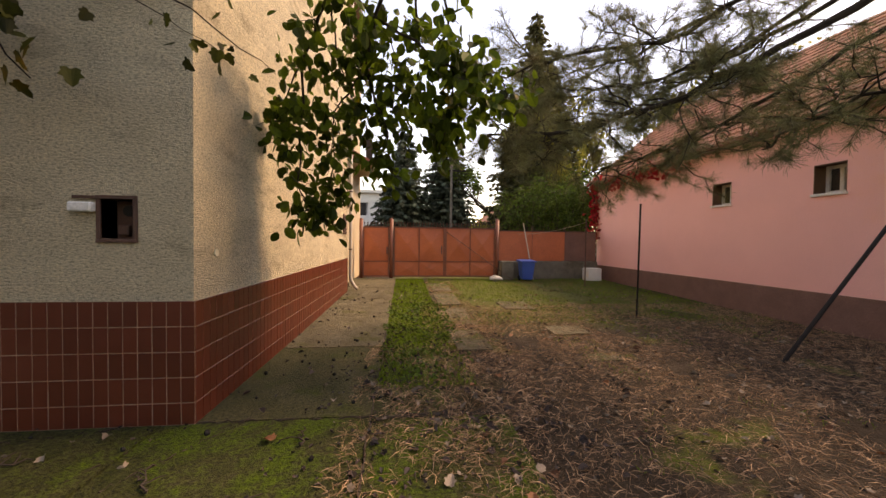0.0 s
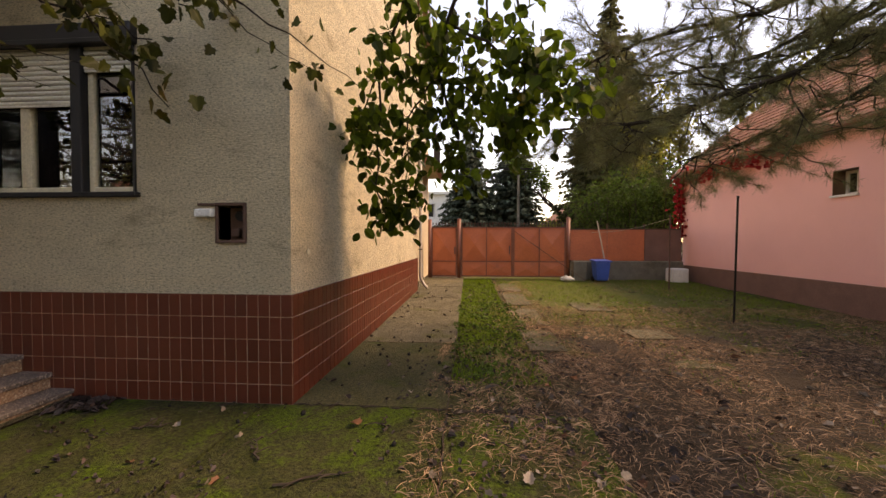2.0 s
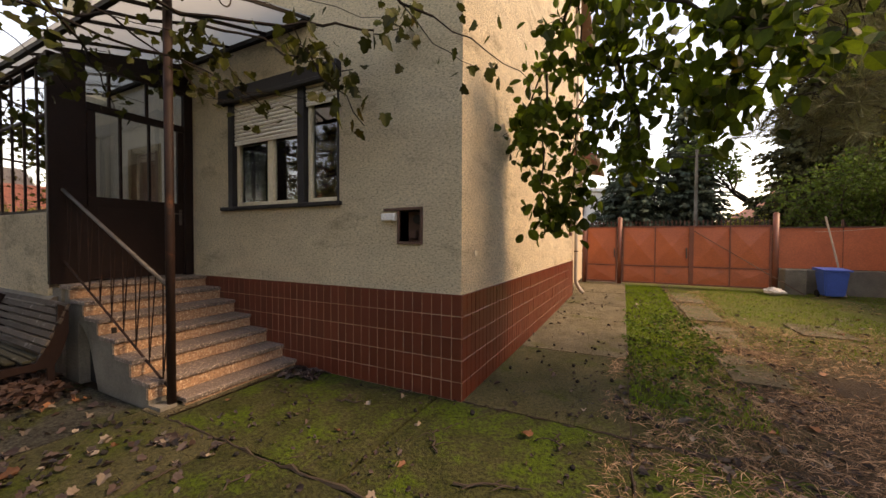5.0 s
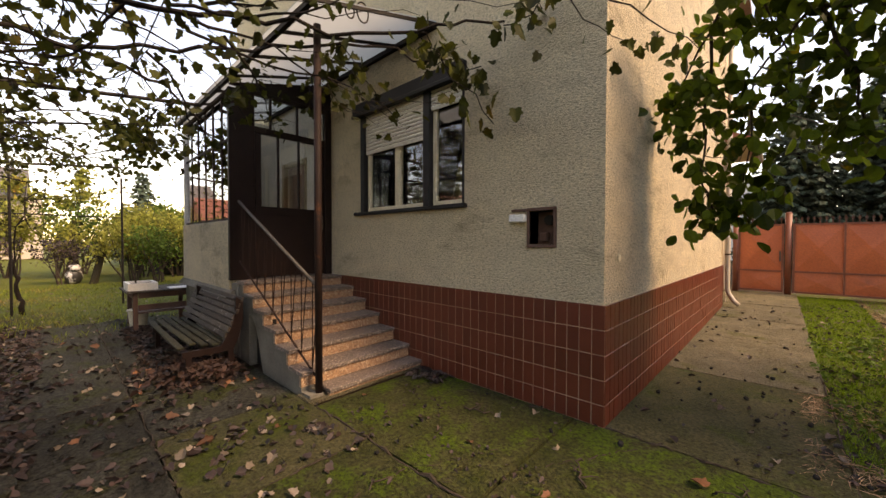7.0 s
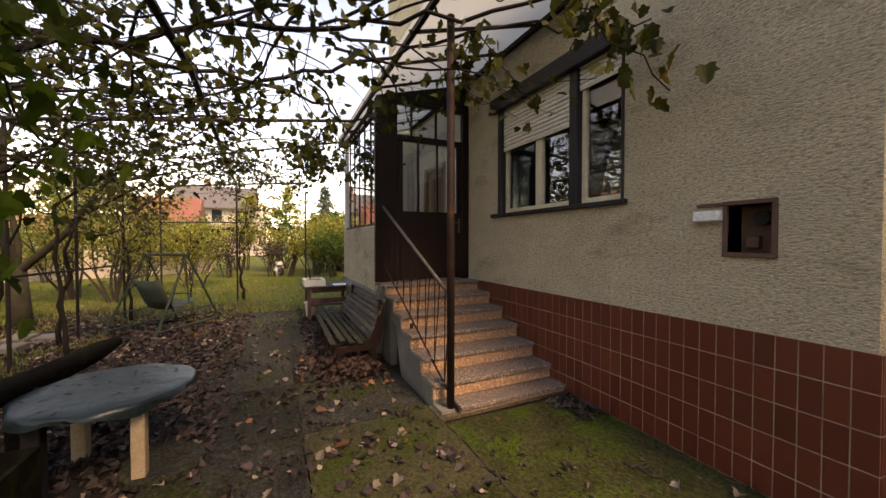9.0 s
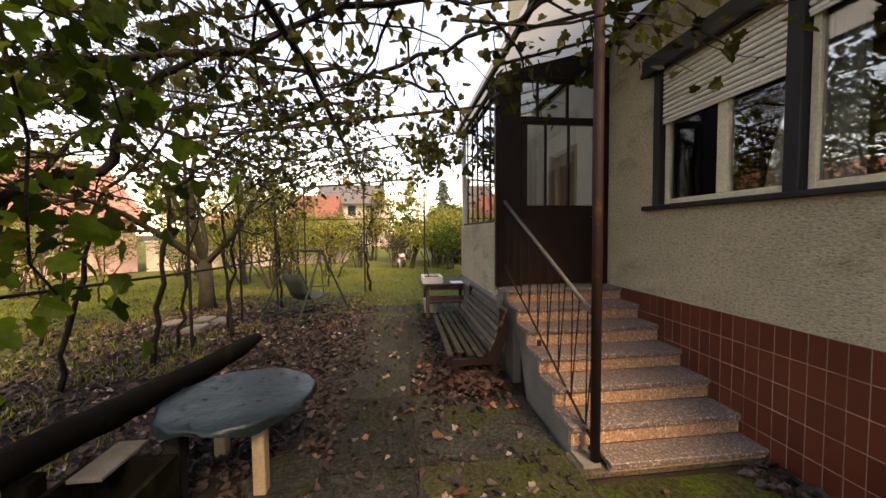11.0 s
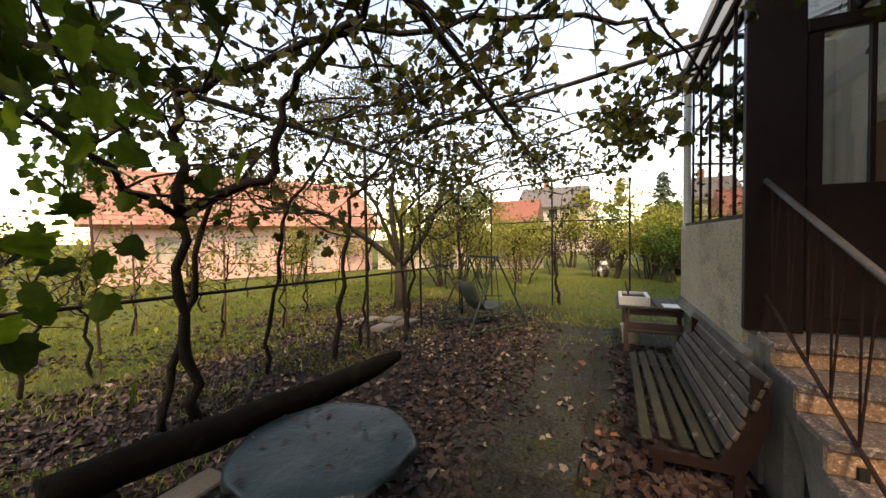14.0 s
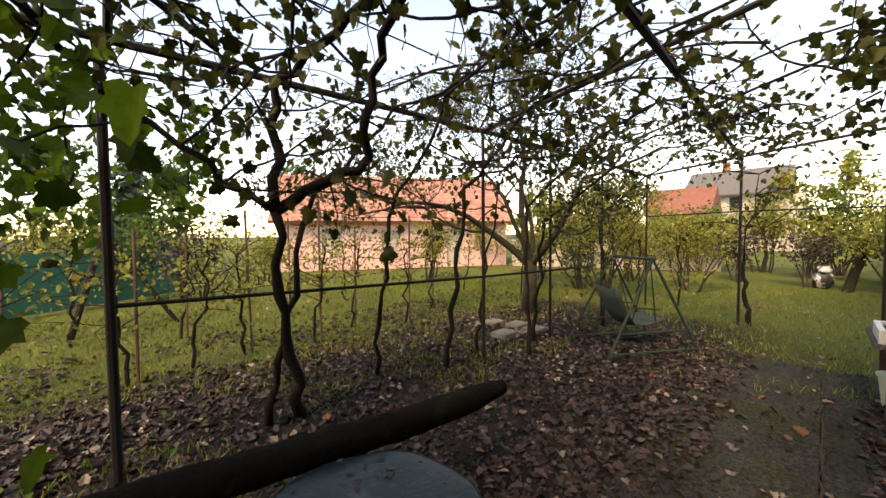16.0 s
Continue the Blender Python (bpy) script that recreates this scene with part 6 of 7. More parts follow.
    limb([(8.9, -2.0, 7.2), (6.4, -1.0, 7.0), (3.4, -0.8, 6.6)], 0.05, 26, 0.4)
    ob = new("needles", leaf_mesh("needles", P, S, A, N, "needle", NEEDLE, 0.0))
    ob.parent = t
    tagged(ob, kind="stuff")


make_pine()

# ---- garden trees and the distance ----
def make_orchard_tree():
    t = thing("fruit_tree", "old forked fruit tree with mossy trunk and sparse small leaves", "tree")
    bm, tips = bmesh.new(), []
    f = Vector((-9.45, -7.6, 1.1))
    tube([(-9.1, -7.4, -0.1), (-9.2, -7.45, 0.5), f], [0.20, 0.155, 0.15], 10, bm)
    rng = random.Random(5)
    for way, ln, r in (((-0.15, -0.45, 1.0), 2.2, 0.10), ((0.15, 0.8, 0.75), 2.2, 0.085), ((0.75, -0.5, 0.85), 2.2, 0.10), ((-0.7, 0.1, 1.0), 2.0, 0.07), ((0.3, 0.2, 1.2), 2.0, 0.07)):
        grow(bm, f - Vector((0, 0, 0.08)), way, ln * 1.18, r, 4, tips, rng, 0.75, 0.10, 3, 4, 0.7)
    part("trunk", bm, TREE_BARK, t, smooth=True)
    foliage("crown", tips, 15000, 0.17, 0.066, "oval", FRUIT_LEAF, t, 0.7)


make_orchard_tree()


def make_far_houses():
    h = thing("red_roof_house", "long pale pink house with a bright red tiled roof", "house")
    a, b = Vector((-8.3, -21.2, 0)), Vector((-19.0, -15.4, 0))
    ln = (b - a).length
    m = Matrix.Translation(a) @ Matrix.Rotation(math.atan2((b - a).y, (b - a).x), 4, "Z")
    def put(bm):
        bm.transform(m)
        bmesh.ops.recalc_face_normals(bm, faces=bm.faces[:])
        return bm
    wins = [(2.0, 3.0, 0.9, 2.0), (5.0, 6.0, 0.9, 2.0), (8.6, 9.5, 0.1, 2.1)]
    part("wall", put(wall_xz(0, ln, 0, 2.7, 0, 0.3, wins)), FAR_PINK, h)
    part("wall", put(block(0, 0.3, 0, ln, 6.5, 2.7)), FAR_PINK, h)
    part("gable", put(prism([(0.02, 0.0, 2.7), (0.02, 6.5, 2.7), (0.02, 3.2, 5.2)], (0.25, 0, 0))), FAR_PINK, h)
    part("roof", put(prism([(-0.4, -0.5, 2.5), (-0.4, 3.2, 5.35), (-0.4, 7, 2.5), (-0.4, 6.9, 2.4), (-0.4, 3.2, 5.2), (-0.4, -0.4, 2.4)], (ln + 0.8, 0, 0))), ROOF_RED, h)
    for w in wins:
        part("shutter", put(block(w[0], 0.12, w[2], w[1], 0.16, w[3])), FAR_WALL, h, "pale closed shutter")
    k = math.degrees(math.atan2(2.85, 3.7))
    mm = m @ Matrix.Translation((0, -0.52, 2.53)) @ Matrix.Rotation(radians(k), 4, "X")
    roof_tiles("roof_tiles", mm, -0.4, ln + 0.3, 14, 0.26, 0.33, ROOF_RED, h, "bright red roof tiles")
    part("skylight", put(prism([(4.0, 1.1, 3.80), (4.7, 1.1, 3.80), (4.7, 1.8, 4.34), (4.0, 1.8, 4.34)], (0, -0.03, 0.05))), ANTHRACITE, h)
    h = thing("grey_roof_house", "distant cream house with a grey gable roof", "house")
    part("wall", swap_xy(wall_xz(-12.6, -5.2, 0, 5.8, 0, 0.3, [(-11.6, -10.6, 3.9, 5.2), (-9.2, -8.2, 3.9, 5.2), (-6.9, -5.9, 3.9, 5.2)]), -47.3), FAR_WALL, h)
    part("wall", block(-54.8, -12.6, 0, -47.3, -5.2, 5.8), FAR_WALL, h)
    part("gable", prism([(-47.2, -5.3, 5.8), (-54.8, -5.3, 5.8), (-51.0, -5.3, 8.1)], (0, 0.25, 0)), FAR_WALL, h)
    part("roof", prism([(-46.4, -13.2, 5.5), (-51.0, -13.2, 8.35), (-55.6, -13.2, 5.5), (-55.6, -13.2, 5.35), (-51.0, -13.2, 8.15), (-46.4, -13.2, 5.35)], (0, 8.5, 0)), ROOF_GREY, h)
    part("chimney", block(-51.6, -10.4, 7.6, -51.0, -9.8, 9.3), ROOF, h)
    part("window", block(-52.0, -5.04, 4.2, -51.0, -4.99, 5.4), ANTHRACITE, h)
    for y in (-11.6, -9.2, -6.9):
        part("window", block(-47.2, y, 3.9, -47.15, y + 1.0, 5.2), ANTHRACITE, h)
    part("annex", block(-46.9, -5.2, 0, -53, -3.9, 5.2), FAR_WALL, h)
    h = thing("brick_house", "distant house with a dull brick-red roof", "house")
    part("wall", block(-41.6, -13.6, 0, -37.4, -9.3, 3.6), FAR_WALL, h)
    part("roof", prism([(-37.0, -14.0, 3.3), (-39.4, -14.0, 5.7), (-42.0, -14.0, 3.3)], (0, 5.1, 0)), GATE_DARK, h)
    h = thing("low_house", "distant low white house with an orange-red roof", "house")
    part("wall", block(-36.5, -19.4, 0, -33.2, -15.6, 2.4), FAR_WHITE, h)
    part("roof", prism([(-32.8, -19.8, 2.2), (-34.8, -19.8, 3.6), (-37.0, -19.8, 2.2)], (0, 4.6, 0)), ROOF_RED, h)
    h = thing("cream_house", "distant cream house with a steep roof", "house")
    part("wall", block(-30.0, 9.0, 0, -24, 14.0, 4.0), FAR_WALL, h)
    part("gable", prism([(-24.0, 9.0, 4.0), (-24.0, 14.0, 4.0), (-24.0, 11.5, 6.9)], (-0.2, 0, 0)), FAR_WALL, h)
    part("roof", prism([(-23.5, 8.4, 3.6), (-23.5, 11.5, 7.2), (-23.5, 14.6, 3.6), (-23.5, 14.4, 3.5), (-23.5, 11.5, 6.95), (-23.5, 8.6, 3.5)], (-7, 0, 0)), ROOF_GREY, h)
    w = thing("garden_wall", "low whitish garden wall at the end of the lawn", "wall")
    part("panel", prism([(-19.3, -15.2, -0.1), (-23.0, -6.0, -0.1), (-23.2, -6.1, -0.1), (-19.5, -15.3, -0.1)], (0, 0, 1.5)), FAR_WALL, w)
    part("coping", prism([(-19.25, -15.2, 1.4), (-22.95, -6.0, 1.4), (-23.25, -6.1, 1.4), (-19.55, -15.3, 1.4)], (0, 0, 0.06)), FAR_WHITE, w)
    f = thing("net_fence", "green screening net on a wire fence along the lawn", "fence")
    pts = [(6.0, -13.4), (2.8, -14.3), (-0.3, -15.2), (-2.2, -16.3), (-3.8, -17.3)]
    for (x, y), (x2, y2) in zip(pts, pts[1:]):
        part("net", prism([(x, y, 0.0), (x2, y2, 0.0), (x2, y2, 1.45), (x, y, 1.45)], (0.006, 0.012, 0)), GREEN_MESH, f)
    for x, y in pts:
        part("post", tube([(x, y + 0.05, -0.1), (x, y + 0.05, 1.6)], 0.03, 7), RUST_BROWN, f)
    p = thing("post_frame", "dark wooden post with two leaning struts in the lawn", "post")
    part("post", tube([(-2.05, -12.4, -0.1), (-2.05, -12.4, 2.05)], 0.075, 8), BARK, p)
    part("strut", tube([(-1.45, -12.0, -0.1), (-2.0, -12.35, 2.0)], 0.055, 8), BARK, p)
    part("strut", tube([(-3.1, -12.3, -0.1), (-2.1, -12.4, 1.7)], 0.045, 8), BARK, p)
    s = thing("shed", "low dark shed behind the shrubs", "shed")
    part("wall", block(-23.0, 0.2, 0, -20.5, 3.6, 1.9), DARK, s)
    part("roof", prism([(-20.2, -0.1, 1.85), (-20.2, 3.9, 1.95), (-20.2, 3.9, 2.05), (-20.2, -0.1, 1.95)], (-3.1, 0, 0)), ROOF_GREY, s)
    r = thing("garden_statue", "black and white garden figure by the shrubs", "statue")
    bm = bmesh.new()
    for c, q in (((0, 0, 0.34), (0.26, 0.30, 0.38)), ((0.10, 0.02, 0.72), (0.20, 0.22, 0.20))):
        b2 = bmesh.new()
        bmesh.ops.create_icosphere(b2, subdivisions=3, radius=1)
        for v in b2.verts:
            v.co = Vector((-18.6 + 0.85 * (c[0] + v.co.x * q[0]), -2.7 + 0.85 * (c[1] + v.co.y * q[1]), 0.85 * (c[2] + v.co.z * q[2]) - 0.04)) + Vector((1, 1, 1)) * 0.012 * noise.noise(v.co * 3)
        merge(bm, b2)
    part("figure", bm, PIEBALD, r, smooth=True)
    b = thing("tree_stump", "split tree trunk leaning among the shrubs", "trunk")
    part("trunk", tube([(-18.2, -2.2, -0.1), (-18.25, -2.0, 0.8), (-18.3, -1.85, 1.5)], [0.13, 0.11, 0.08], 8), TREE_BARK, b)
    st = thing("stone_heap", "flat grey paving stones lying on the lawn", "stones")
    for k in range(7):
        x, y = -7.3 + RNG.uniform(-0.6, 0.5), -7.0 + RNG.uniform(-0.5, 0.6)
        part("stone", block(x - 0.2, y - 0.16, -0.06, x + 0.2, y + 0.16, 0.0 + 0.03 * (k % 3), 0.015, m=None), CONCRETE_RAW, st)


make_far_houses()

for x, y, r, h, m, n, s, lab in (
    (-18.6, -2.9, 0.9, 1.7, DEAD_LEAF, 700, 0.09, "brown brushwood at the lawn's end"), (-15.2, -5.6, 1.2, 2.4, PALE_LEAF, 1600, 0.09, "thin yellow shrub in the lawn"), (-16.5, -7.6, 1.3, 2.2, PALE_LEAF, 1600, 0.10, "thin yellow shrub in the lawn"), (-14.5, -10.5, 1.2, 2.0, PALE_LEAF, 1500, 0.09, "thin yellow shrub in the lawn"), (-17.2, -0.3, 1.2, 2.2, HEDGE_LEAF, 1600, 0.11, "green leafy shrub at the lawn's end"), (-16.8, -12.2, 1.2, 2.2, HEDGE_LEAF, 1300, 0.10, "green shrub before the garden wall"), (-11.5, -13.8, 1.2, 2.2, PALE_LEAF, 1400, 0.10, "yellowing shrub before the red-roofed house"), (-0.4, -17.2, 1.1, 2.2, PALE_LEAF, 1300, 0.09, "yellowing shrub in the back lawn"),
    (-18.5, -1.0, 1.5, 2.6, PALE_LEAF, 1900, 0.12, "yellow-green leafy shrub at the lawn's end"), (-19.5, 0.8, 1.5, 3.0, PALE_LEAF, 1900, 0.13, "yellow-green leafy shrub at the lawn's end"),
    (-19.0, -4.8, 1.4, 2.0, DEAD_LEAF, 1000, 0.10, "reddish thin shrub at the lawn's end"), (-21.0, -8.5, 1.4, 2.3, PALE_LEAF, 1300, 0.12, "yellowing shrub before the garden wall"),
    (-20.0, -11.5, 1.3, 2.0, PALE_LEAF, 1200, 0.12, "yellowing shrub before the garden wall"), (-13.5, -8.2, 0.9, 3.6, PALE_LEAF, 4600, 0.075, "tall thin yellowish shrub in the lawn"),
    (-12.4, -7.0, 0.8, 3.4, PALE_LEAF, 3800, 0.075, "tall thin yellowish shrub in the lawn"), (-6.5, -17.5, 1.2, 2.0, PALE_LEAF, 1100, 0.11, "yellowing shrub before the red-roofed house"),
    (-4.0, -15.5, 1.2, 2.0, DEAD_LEAF, 900, 0.10, "brownish shrub in the back lawn"), (-2.6, -17.5, 1.2, 2.2, HEDGE_LEAF, 1400, 0.11, "green shrub by the net fence"),
    (2.5, -19.5, 1.6, 2.8, PALE_LEAF, 1500, 0.13, "yellow-green shrub behind the net fence"), (-1.0, -21.5, 1.8, 3.4, HEDGE_LEAF, 1700, 0.14, "green shrub behind the net fence"),
    (-4.5, -22.5, 2.0, 3.6, HEDGE_LEAF, 2000, 0.14, "dark green shrub beside the red-roofed house"), (6.5, -18.5, 1.8, 3.0, PALE_LEAF, 1500, 0.14, "yellow-green shrub behind the net fence"),
    (-21.5, 4.5, 1.8, 3.2, HEDGE_LEAF, 1500, 0.14, "green shrub beside the shed"), (-17.0, 6.0, 1.6, 2.6, PALE_LEAF, 1400, 0.13, "yellow-green shrub behind the house"),
    (-22.0, -3.0, 1.6, 2.6, PALE_LEAF, 1400, 0.13, "yellow-green leafy shrub at the lawn's end"), (-14.5, 3.5, 1.2, 1.9, HEDGE_LEAF, 1000, 0.12, "green shrub behind the house")):
    make_bush(x, y, r, h, m, n, s, lab, stems=8)
for x, y, h, m, n, lab in ((-27, 3.0, 5.5, HEDGE_LEAF, 2600, "rounded green tree in the distance"), (-36, 12, 8, PALE_LEAF, 2600, "pale tree in the distance"), (-40, -16, 9, HEDGE_LEAF, 2600, "green tree in the distance"),
                           (-26, -26, 9, PALE_LEAF, 2600, "pale tree behind the red-roofed house"), (-6, -32, 8, HEDGE_LEAF, 2600, "green tree behind the red-roofed house"), (8, -30, 8, PALE_LEAF, 2600, "pale tree behind the net fence"),
                           (1, -36, 9, HEDGE_LEAF, 2600, "green tree in the distance"), (-16, -36, 10, HEDGE_LEAF, 2400, "green tree in the distance"), (18, -22, 9, HEDGE_LEAF, 2400, "green tree beyond the yard")):
    make_tree("far_tree", x, y, h, 3, 0.2, m, n, 0.26, lab)
for x, y, r, h, m, n, lab in ((-23.6, -4.6, 1.6, 3.2, PALE_LEAF, 2600, "yellow-green leafy shrub behind the lawn"), (-24.2, -2.2, 1.7, 3.4, HEDGE_LEAF, 2600, "green leafy shrub behind the lawn"), (-24.6, 0.2, 1.6, 3.2, PALE_LEAF, 2600, "yellow-green leafy shrub behind the lawn"),
                              (-24.0, 2.6, 1.7, 3.4, HEDGE_LEAF, 2400, "green leafy shrub behind the shed"), (-22.0, -6.6, 1.3, 2.6, PALE_LEAF, 2300, "yellowing shrub before the garden wall"), (-20.8, -13.4, 1.3, 2.6, HEDGE_LEAF, 2200, "green shrub before the garden wall"),
                              (-18.0, -16.2, 1.3, 2.6, PALE_LEAF, 2200, "yellowing shrub beside the red-roofed house"), (-25.0, -9.2, 1.6, 3.2, PALE_LEAF, 2400, "yellow-green shrub behind the garden wall"), (-23.4, -12.2, 1.5, 3.0, HEDGE_LEAF, 2400, "green shrub behind the garden wall"),
                              (-26.0, -7.0, 1.6, 3.3, HEDGE_LEAF, 2400, "green shrub behind the garden wall"), (-18.8, 1.9, 1.3, 2.6, PALE_LEAF, 2300, "bright yellow-green shrub beside the shed"), (-20.2, -0.6, 1.4, 3.0, PALE_LEAF, 2600, "bright yellow-green shrub beside the shed")):
    make_bush(x, y, r, h, m, n, 0.13, lab, stems=9)
for k in (0, 1, 2, 3, 4, 7, 8, 9, 10, 11, 12):
    make_tree("far_tree", -44 - 5 * (k % 3), -46 + 6.2 * k, 6.0 + 1.1 * (k % 4), 3, 0.2, PALE_LEAF if k % 2 else HEDGE_LEAF, 1900, 0.36, "pale tree in the distance" if k % 2 else "green tree in the distance", first=0.16)
make_conifer(-31, 1.0, 6.5, 1.9, "small spruce in the distance")
make_conifer(-3.0, -26, 6.5, 2.0, "dark spruce beside the red-roofed house")

# ---- paving ----
def slab(parent, corners, material, lift=0.0, gap=0.012):
    """A cast slab between four corners of the plan, a little sunk and tilted like its neighbours."""
    c = Vector((sum(p[0] for p in corners) / 4, sum(p[1] for p in corners) / 4, 0))
    t1, t2 = RNG.uniform(-0.004, 0.004), RNG.uniform(-0.004, 0.004)
    bm = bmesh.new()
    top = []
    for x, y in corners:
        d = (c - Vector((x, y, 0))).normalized() * gap
        x, y = x + d.x, y + d.y
        top.append((x, y, ground_height(x, y) + lift + t1 * (x - c.x) + t2 * (y - c.y)))
    prism([(x, y, z - 0.09) for x, y, z in top], (0, 0, 0.09), bm)
    bmesh.ops.subdivide_edges(bm, edges=bm.edges[:], cuts=5, use_grid_fill=True)
    for v in bm.verts:
        v.co.x += 0.010 * noise.noise((v.co.x * 2.3, v.co.y * 2.3, 5))
        v.co.y += 0.010 * noise.noise((v.co.x * 2.3, v.co.y * 2.3, 9))
        v.co.z += 0.004 * noise.noise((v.co.x * 1.7, v.co.y * 1.7, 2))
    return part("slab", bm, material, parent)


def make_paving():
    t = thing("pavement", "cracked cast concrete slabs round the house, mossy", "pavement", kind="structure")
    def rect(x0, y0, x1, y1, m, lift=0.0):
        slab(t, [(x0, y0), (x1, y0), (x1, y1), (x0, y1)], m, lift)
    ys = [0.0, 2.2, 4.35, 6.3, 8.4, 10.9]
    for i, (a, b) in enumerate(zip(ys, ys[1:])):
        slab(t, [(sx(a) - 0.02, a), (1.50, a), (1.50, b), (sx(b) - 0.02 if b < 8 else -0.4, b)], CONCRETE_MID if i == 0 else CONCRETE)
    rect(-2.20, -1.5, -0.25, 0.0, CONCRETE_MOSS)
    rect(-0.25, -1.5, 1.50, 0.0, CONCRETE_MOSS)
    rect(1.50, -1.6, 2.75, -0.05, CONCRETE_MOSS)
    rect(1.50, -0.05, 2.2, 1.3, CONCRETE_MOSS, -0.012)
    rect(-1.35, -3.6, 0.05, -1.5, CONCRETE_MOSS)
    rect(0.05, -3.6, 1.50, -1.5, CONCRETE_MOSS)
    rect(1.50, -3.6, 2.75, -1.6, CONCRETE_MOSS)
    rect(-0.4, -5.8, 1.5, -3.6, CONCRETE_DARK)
    rect(1.5, -5.8, 2.75, -3.6, CONCRETE_MOSS)
    rect(-2.55, -2.70, -1.35, -1.5, CONCRETE_MID)
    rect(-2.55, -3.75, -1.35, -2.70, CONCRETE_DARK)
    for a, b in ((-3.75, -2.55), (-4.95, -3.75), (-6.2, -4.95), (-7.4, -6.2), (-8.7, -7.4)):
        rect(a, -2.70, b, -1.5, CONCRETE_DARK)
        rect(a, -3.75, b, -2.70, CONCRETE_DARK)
    for x, y, w, d in ((2.6, 2.0, 0.55, 1.2), (2.6, 3.6, 0.6, 1.5), (2.65, 5.6, 0.6, 1.7), (4.2, 5.0, 0.75, 1.0), (4.45, 2.8, 0.7, 0.6), (4.4, 1.4, 0.45, 0.3), (2.7, 7.8, 0.6, 1.6)):
        rect(x, y, x + w, y + d, CONCRETE, -0.026)
    # a dark crack of soil and roots across the joint before the stairs
    c = thing("soil_seam", "dark soil and root debris in the paving joints", "soil", kind="stuff")
    bm = bmesh.new()
    crumbs = []
    for a, b, w in (((-2.2, -1.5, 0.0), (1.5, -1.52, 0.0), 0.030), ((0.0, 0.0, 0.0), (2.7, -0.05, 0.0), 0.020), ((1.5, -3.5, 0.0), (1.5, 3.5, 0.0), 0.022), ((-1.35, -3.5, 0.0), (-1.35, -1.5, 0.0), 0.018), ((-8.5, -2.70, 0.0), (-1.8, -2.70, 0.0), 0.016), ((-0.82, -1.55, 0.0), (-0.95, -3.5, 0.0), 0.016),
                    ((0.45, 0.06, 0.0), (-0.10, -0.85, 0.0), 0.009), ((-0.4, -0.02, 0.0), (-1.3, -0.22, 0.0), 0.009), ((-0.25, -0.4, 0.0), (-0.75, -1.5, 0.0), 0.008), ((1.5, -0.3, 0.0), (2.6, -0.9, 0.0), 0.009), ((-3.75, -2.7, 0.0), (-3.7, -3.7, 0.0), 0.012), ((-4.95, -2.7, 0.0), (-4.9, -1.9, 0.0), 0.010)):
        line = crooked(a, b, 40, 0.016)
        tube(line, [w * (0.25 + 0.75 * RNG.random() * abs(noise.noise((k * 0.35, a[0], b[1])) + 0.5)) for k in range(41)], 5, bm)
        for p in line:
            for k in range(int(w * 260)):
                crumbs.append((p.x + RNG.gauss(0, w * 1.3 + 0.03), p.y + RNG.gauss(0, w * 1.3 + 0.01), 0.006 + 0.02 * RNG.random()))
    part("seam", bm, SOIL, c)
    n = len(crumbs)
    A, N = rand_dirs(n), rand_dirs(n)
    A[:, 2] *= 0.25
    ob = new("straws", leaf_mesh("straws", crumbs, 0.07 * NP.uniform(0.4, 1.5, n), A, N, "straw", TWIG, 0.3))
    ob.parent = c


make_paving()

# ---- litter and growth ----
def scatter(n, x0, x1, y0, y1, keep=None):
    p = np.stack([NP.uniform(x0, x1, n), NP.uniform(y0, y1, n)], 1)
    if keep is not None:
        p = p[[keep(a, b) for a, b in p]]
    return p


def on_paving(x, y):
    return (-0.05 < x < 1.5 and -5.8 < y < 10.9) or (1.5 < x < 2.75 and -5.8 < y < 1.3) or (-2.2 < x <= 0 and -3.6 < y < 0) or (-8.7 < x < -1.35 and -3.75 < y < -1.5)


def floor_z(x, y):
    if on_paving(x, y):
        return ground_height(x, y) + 0.004
    return ground_height(x, y) - 0.045 + 0.03 * noise.noise((x * 0.6, y * 0.6, 0)) + 0.015 * noise.noise((x * 2.1, y * 2.1, 3))


def clear(x, y):
    """Outside the house, its steps and the table legs."""
    return not (x < 0.02 and y > -0.02 and y < 13) and not (-4.4 < x < -2.2 and y > -1.5) and not (-7.2 < x < -4.3 and y > -1.6) and x < 9.9


def litter(name, pts, size, shape, material, label, tilt=0.35, lift=0.006, curl=0.15):
    pts = [p for p in pts if clear(p[0], p[1])]
    P = np.array([(x, y, floor_z(x, y) + lift + 0.012 * RNG.random()) for x, y in pts])
    n = len(P)
    A = rand_dirs(n)
    A[:, 2] *= tilt
    N = np.zeros((n, 3))
    N[:, 2] = 1
    N += NP.normal(size=(n, 3)) * tilt
    ob = new(name, leaf_mesh(name, P, size * NP.uniform(0.55, 1.25, n), A, N, shape, material, curl))
    return tagged(ob, label, "leaf litter", kind="stuff")


def clumped(n, x0, x1, y0, y1, thr=0.0, scale=0.8):
    return scatter(n, x0, x1, y0, y1, lambda x, y: noise.noise((x * scale, y * scale, 7)) > thr)


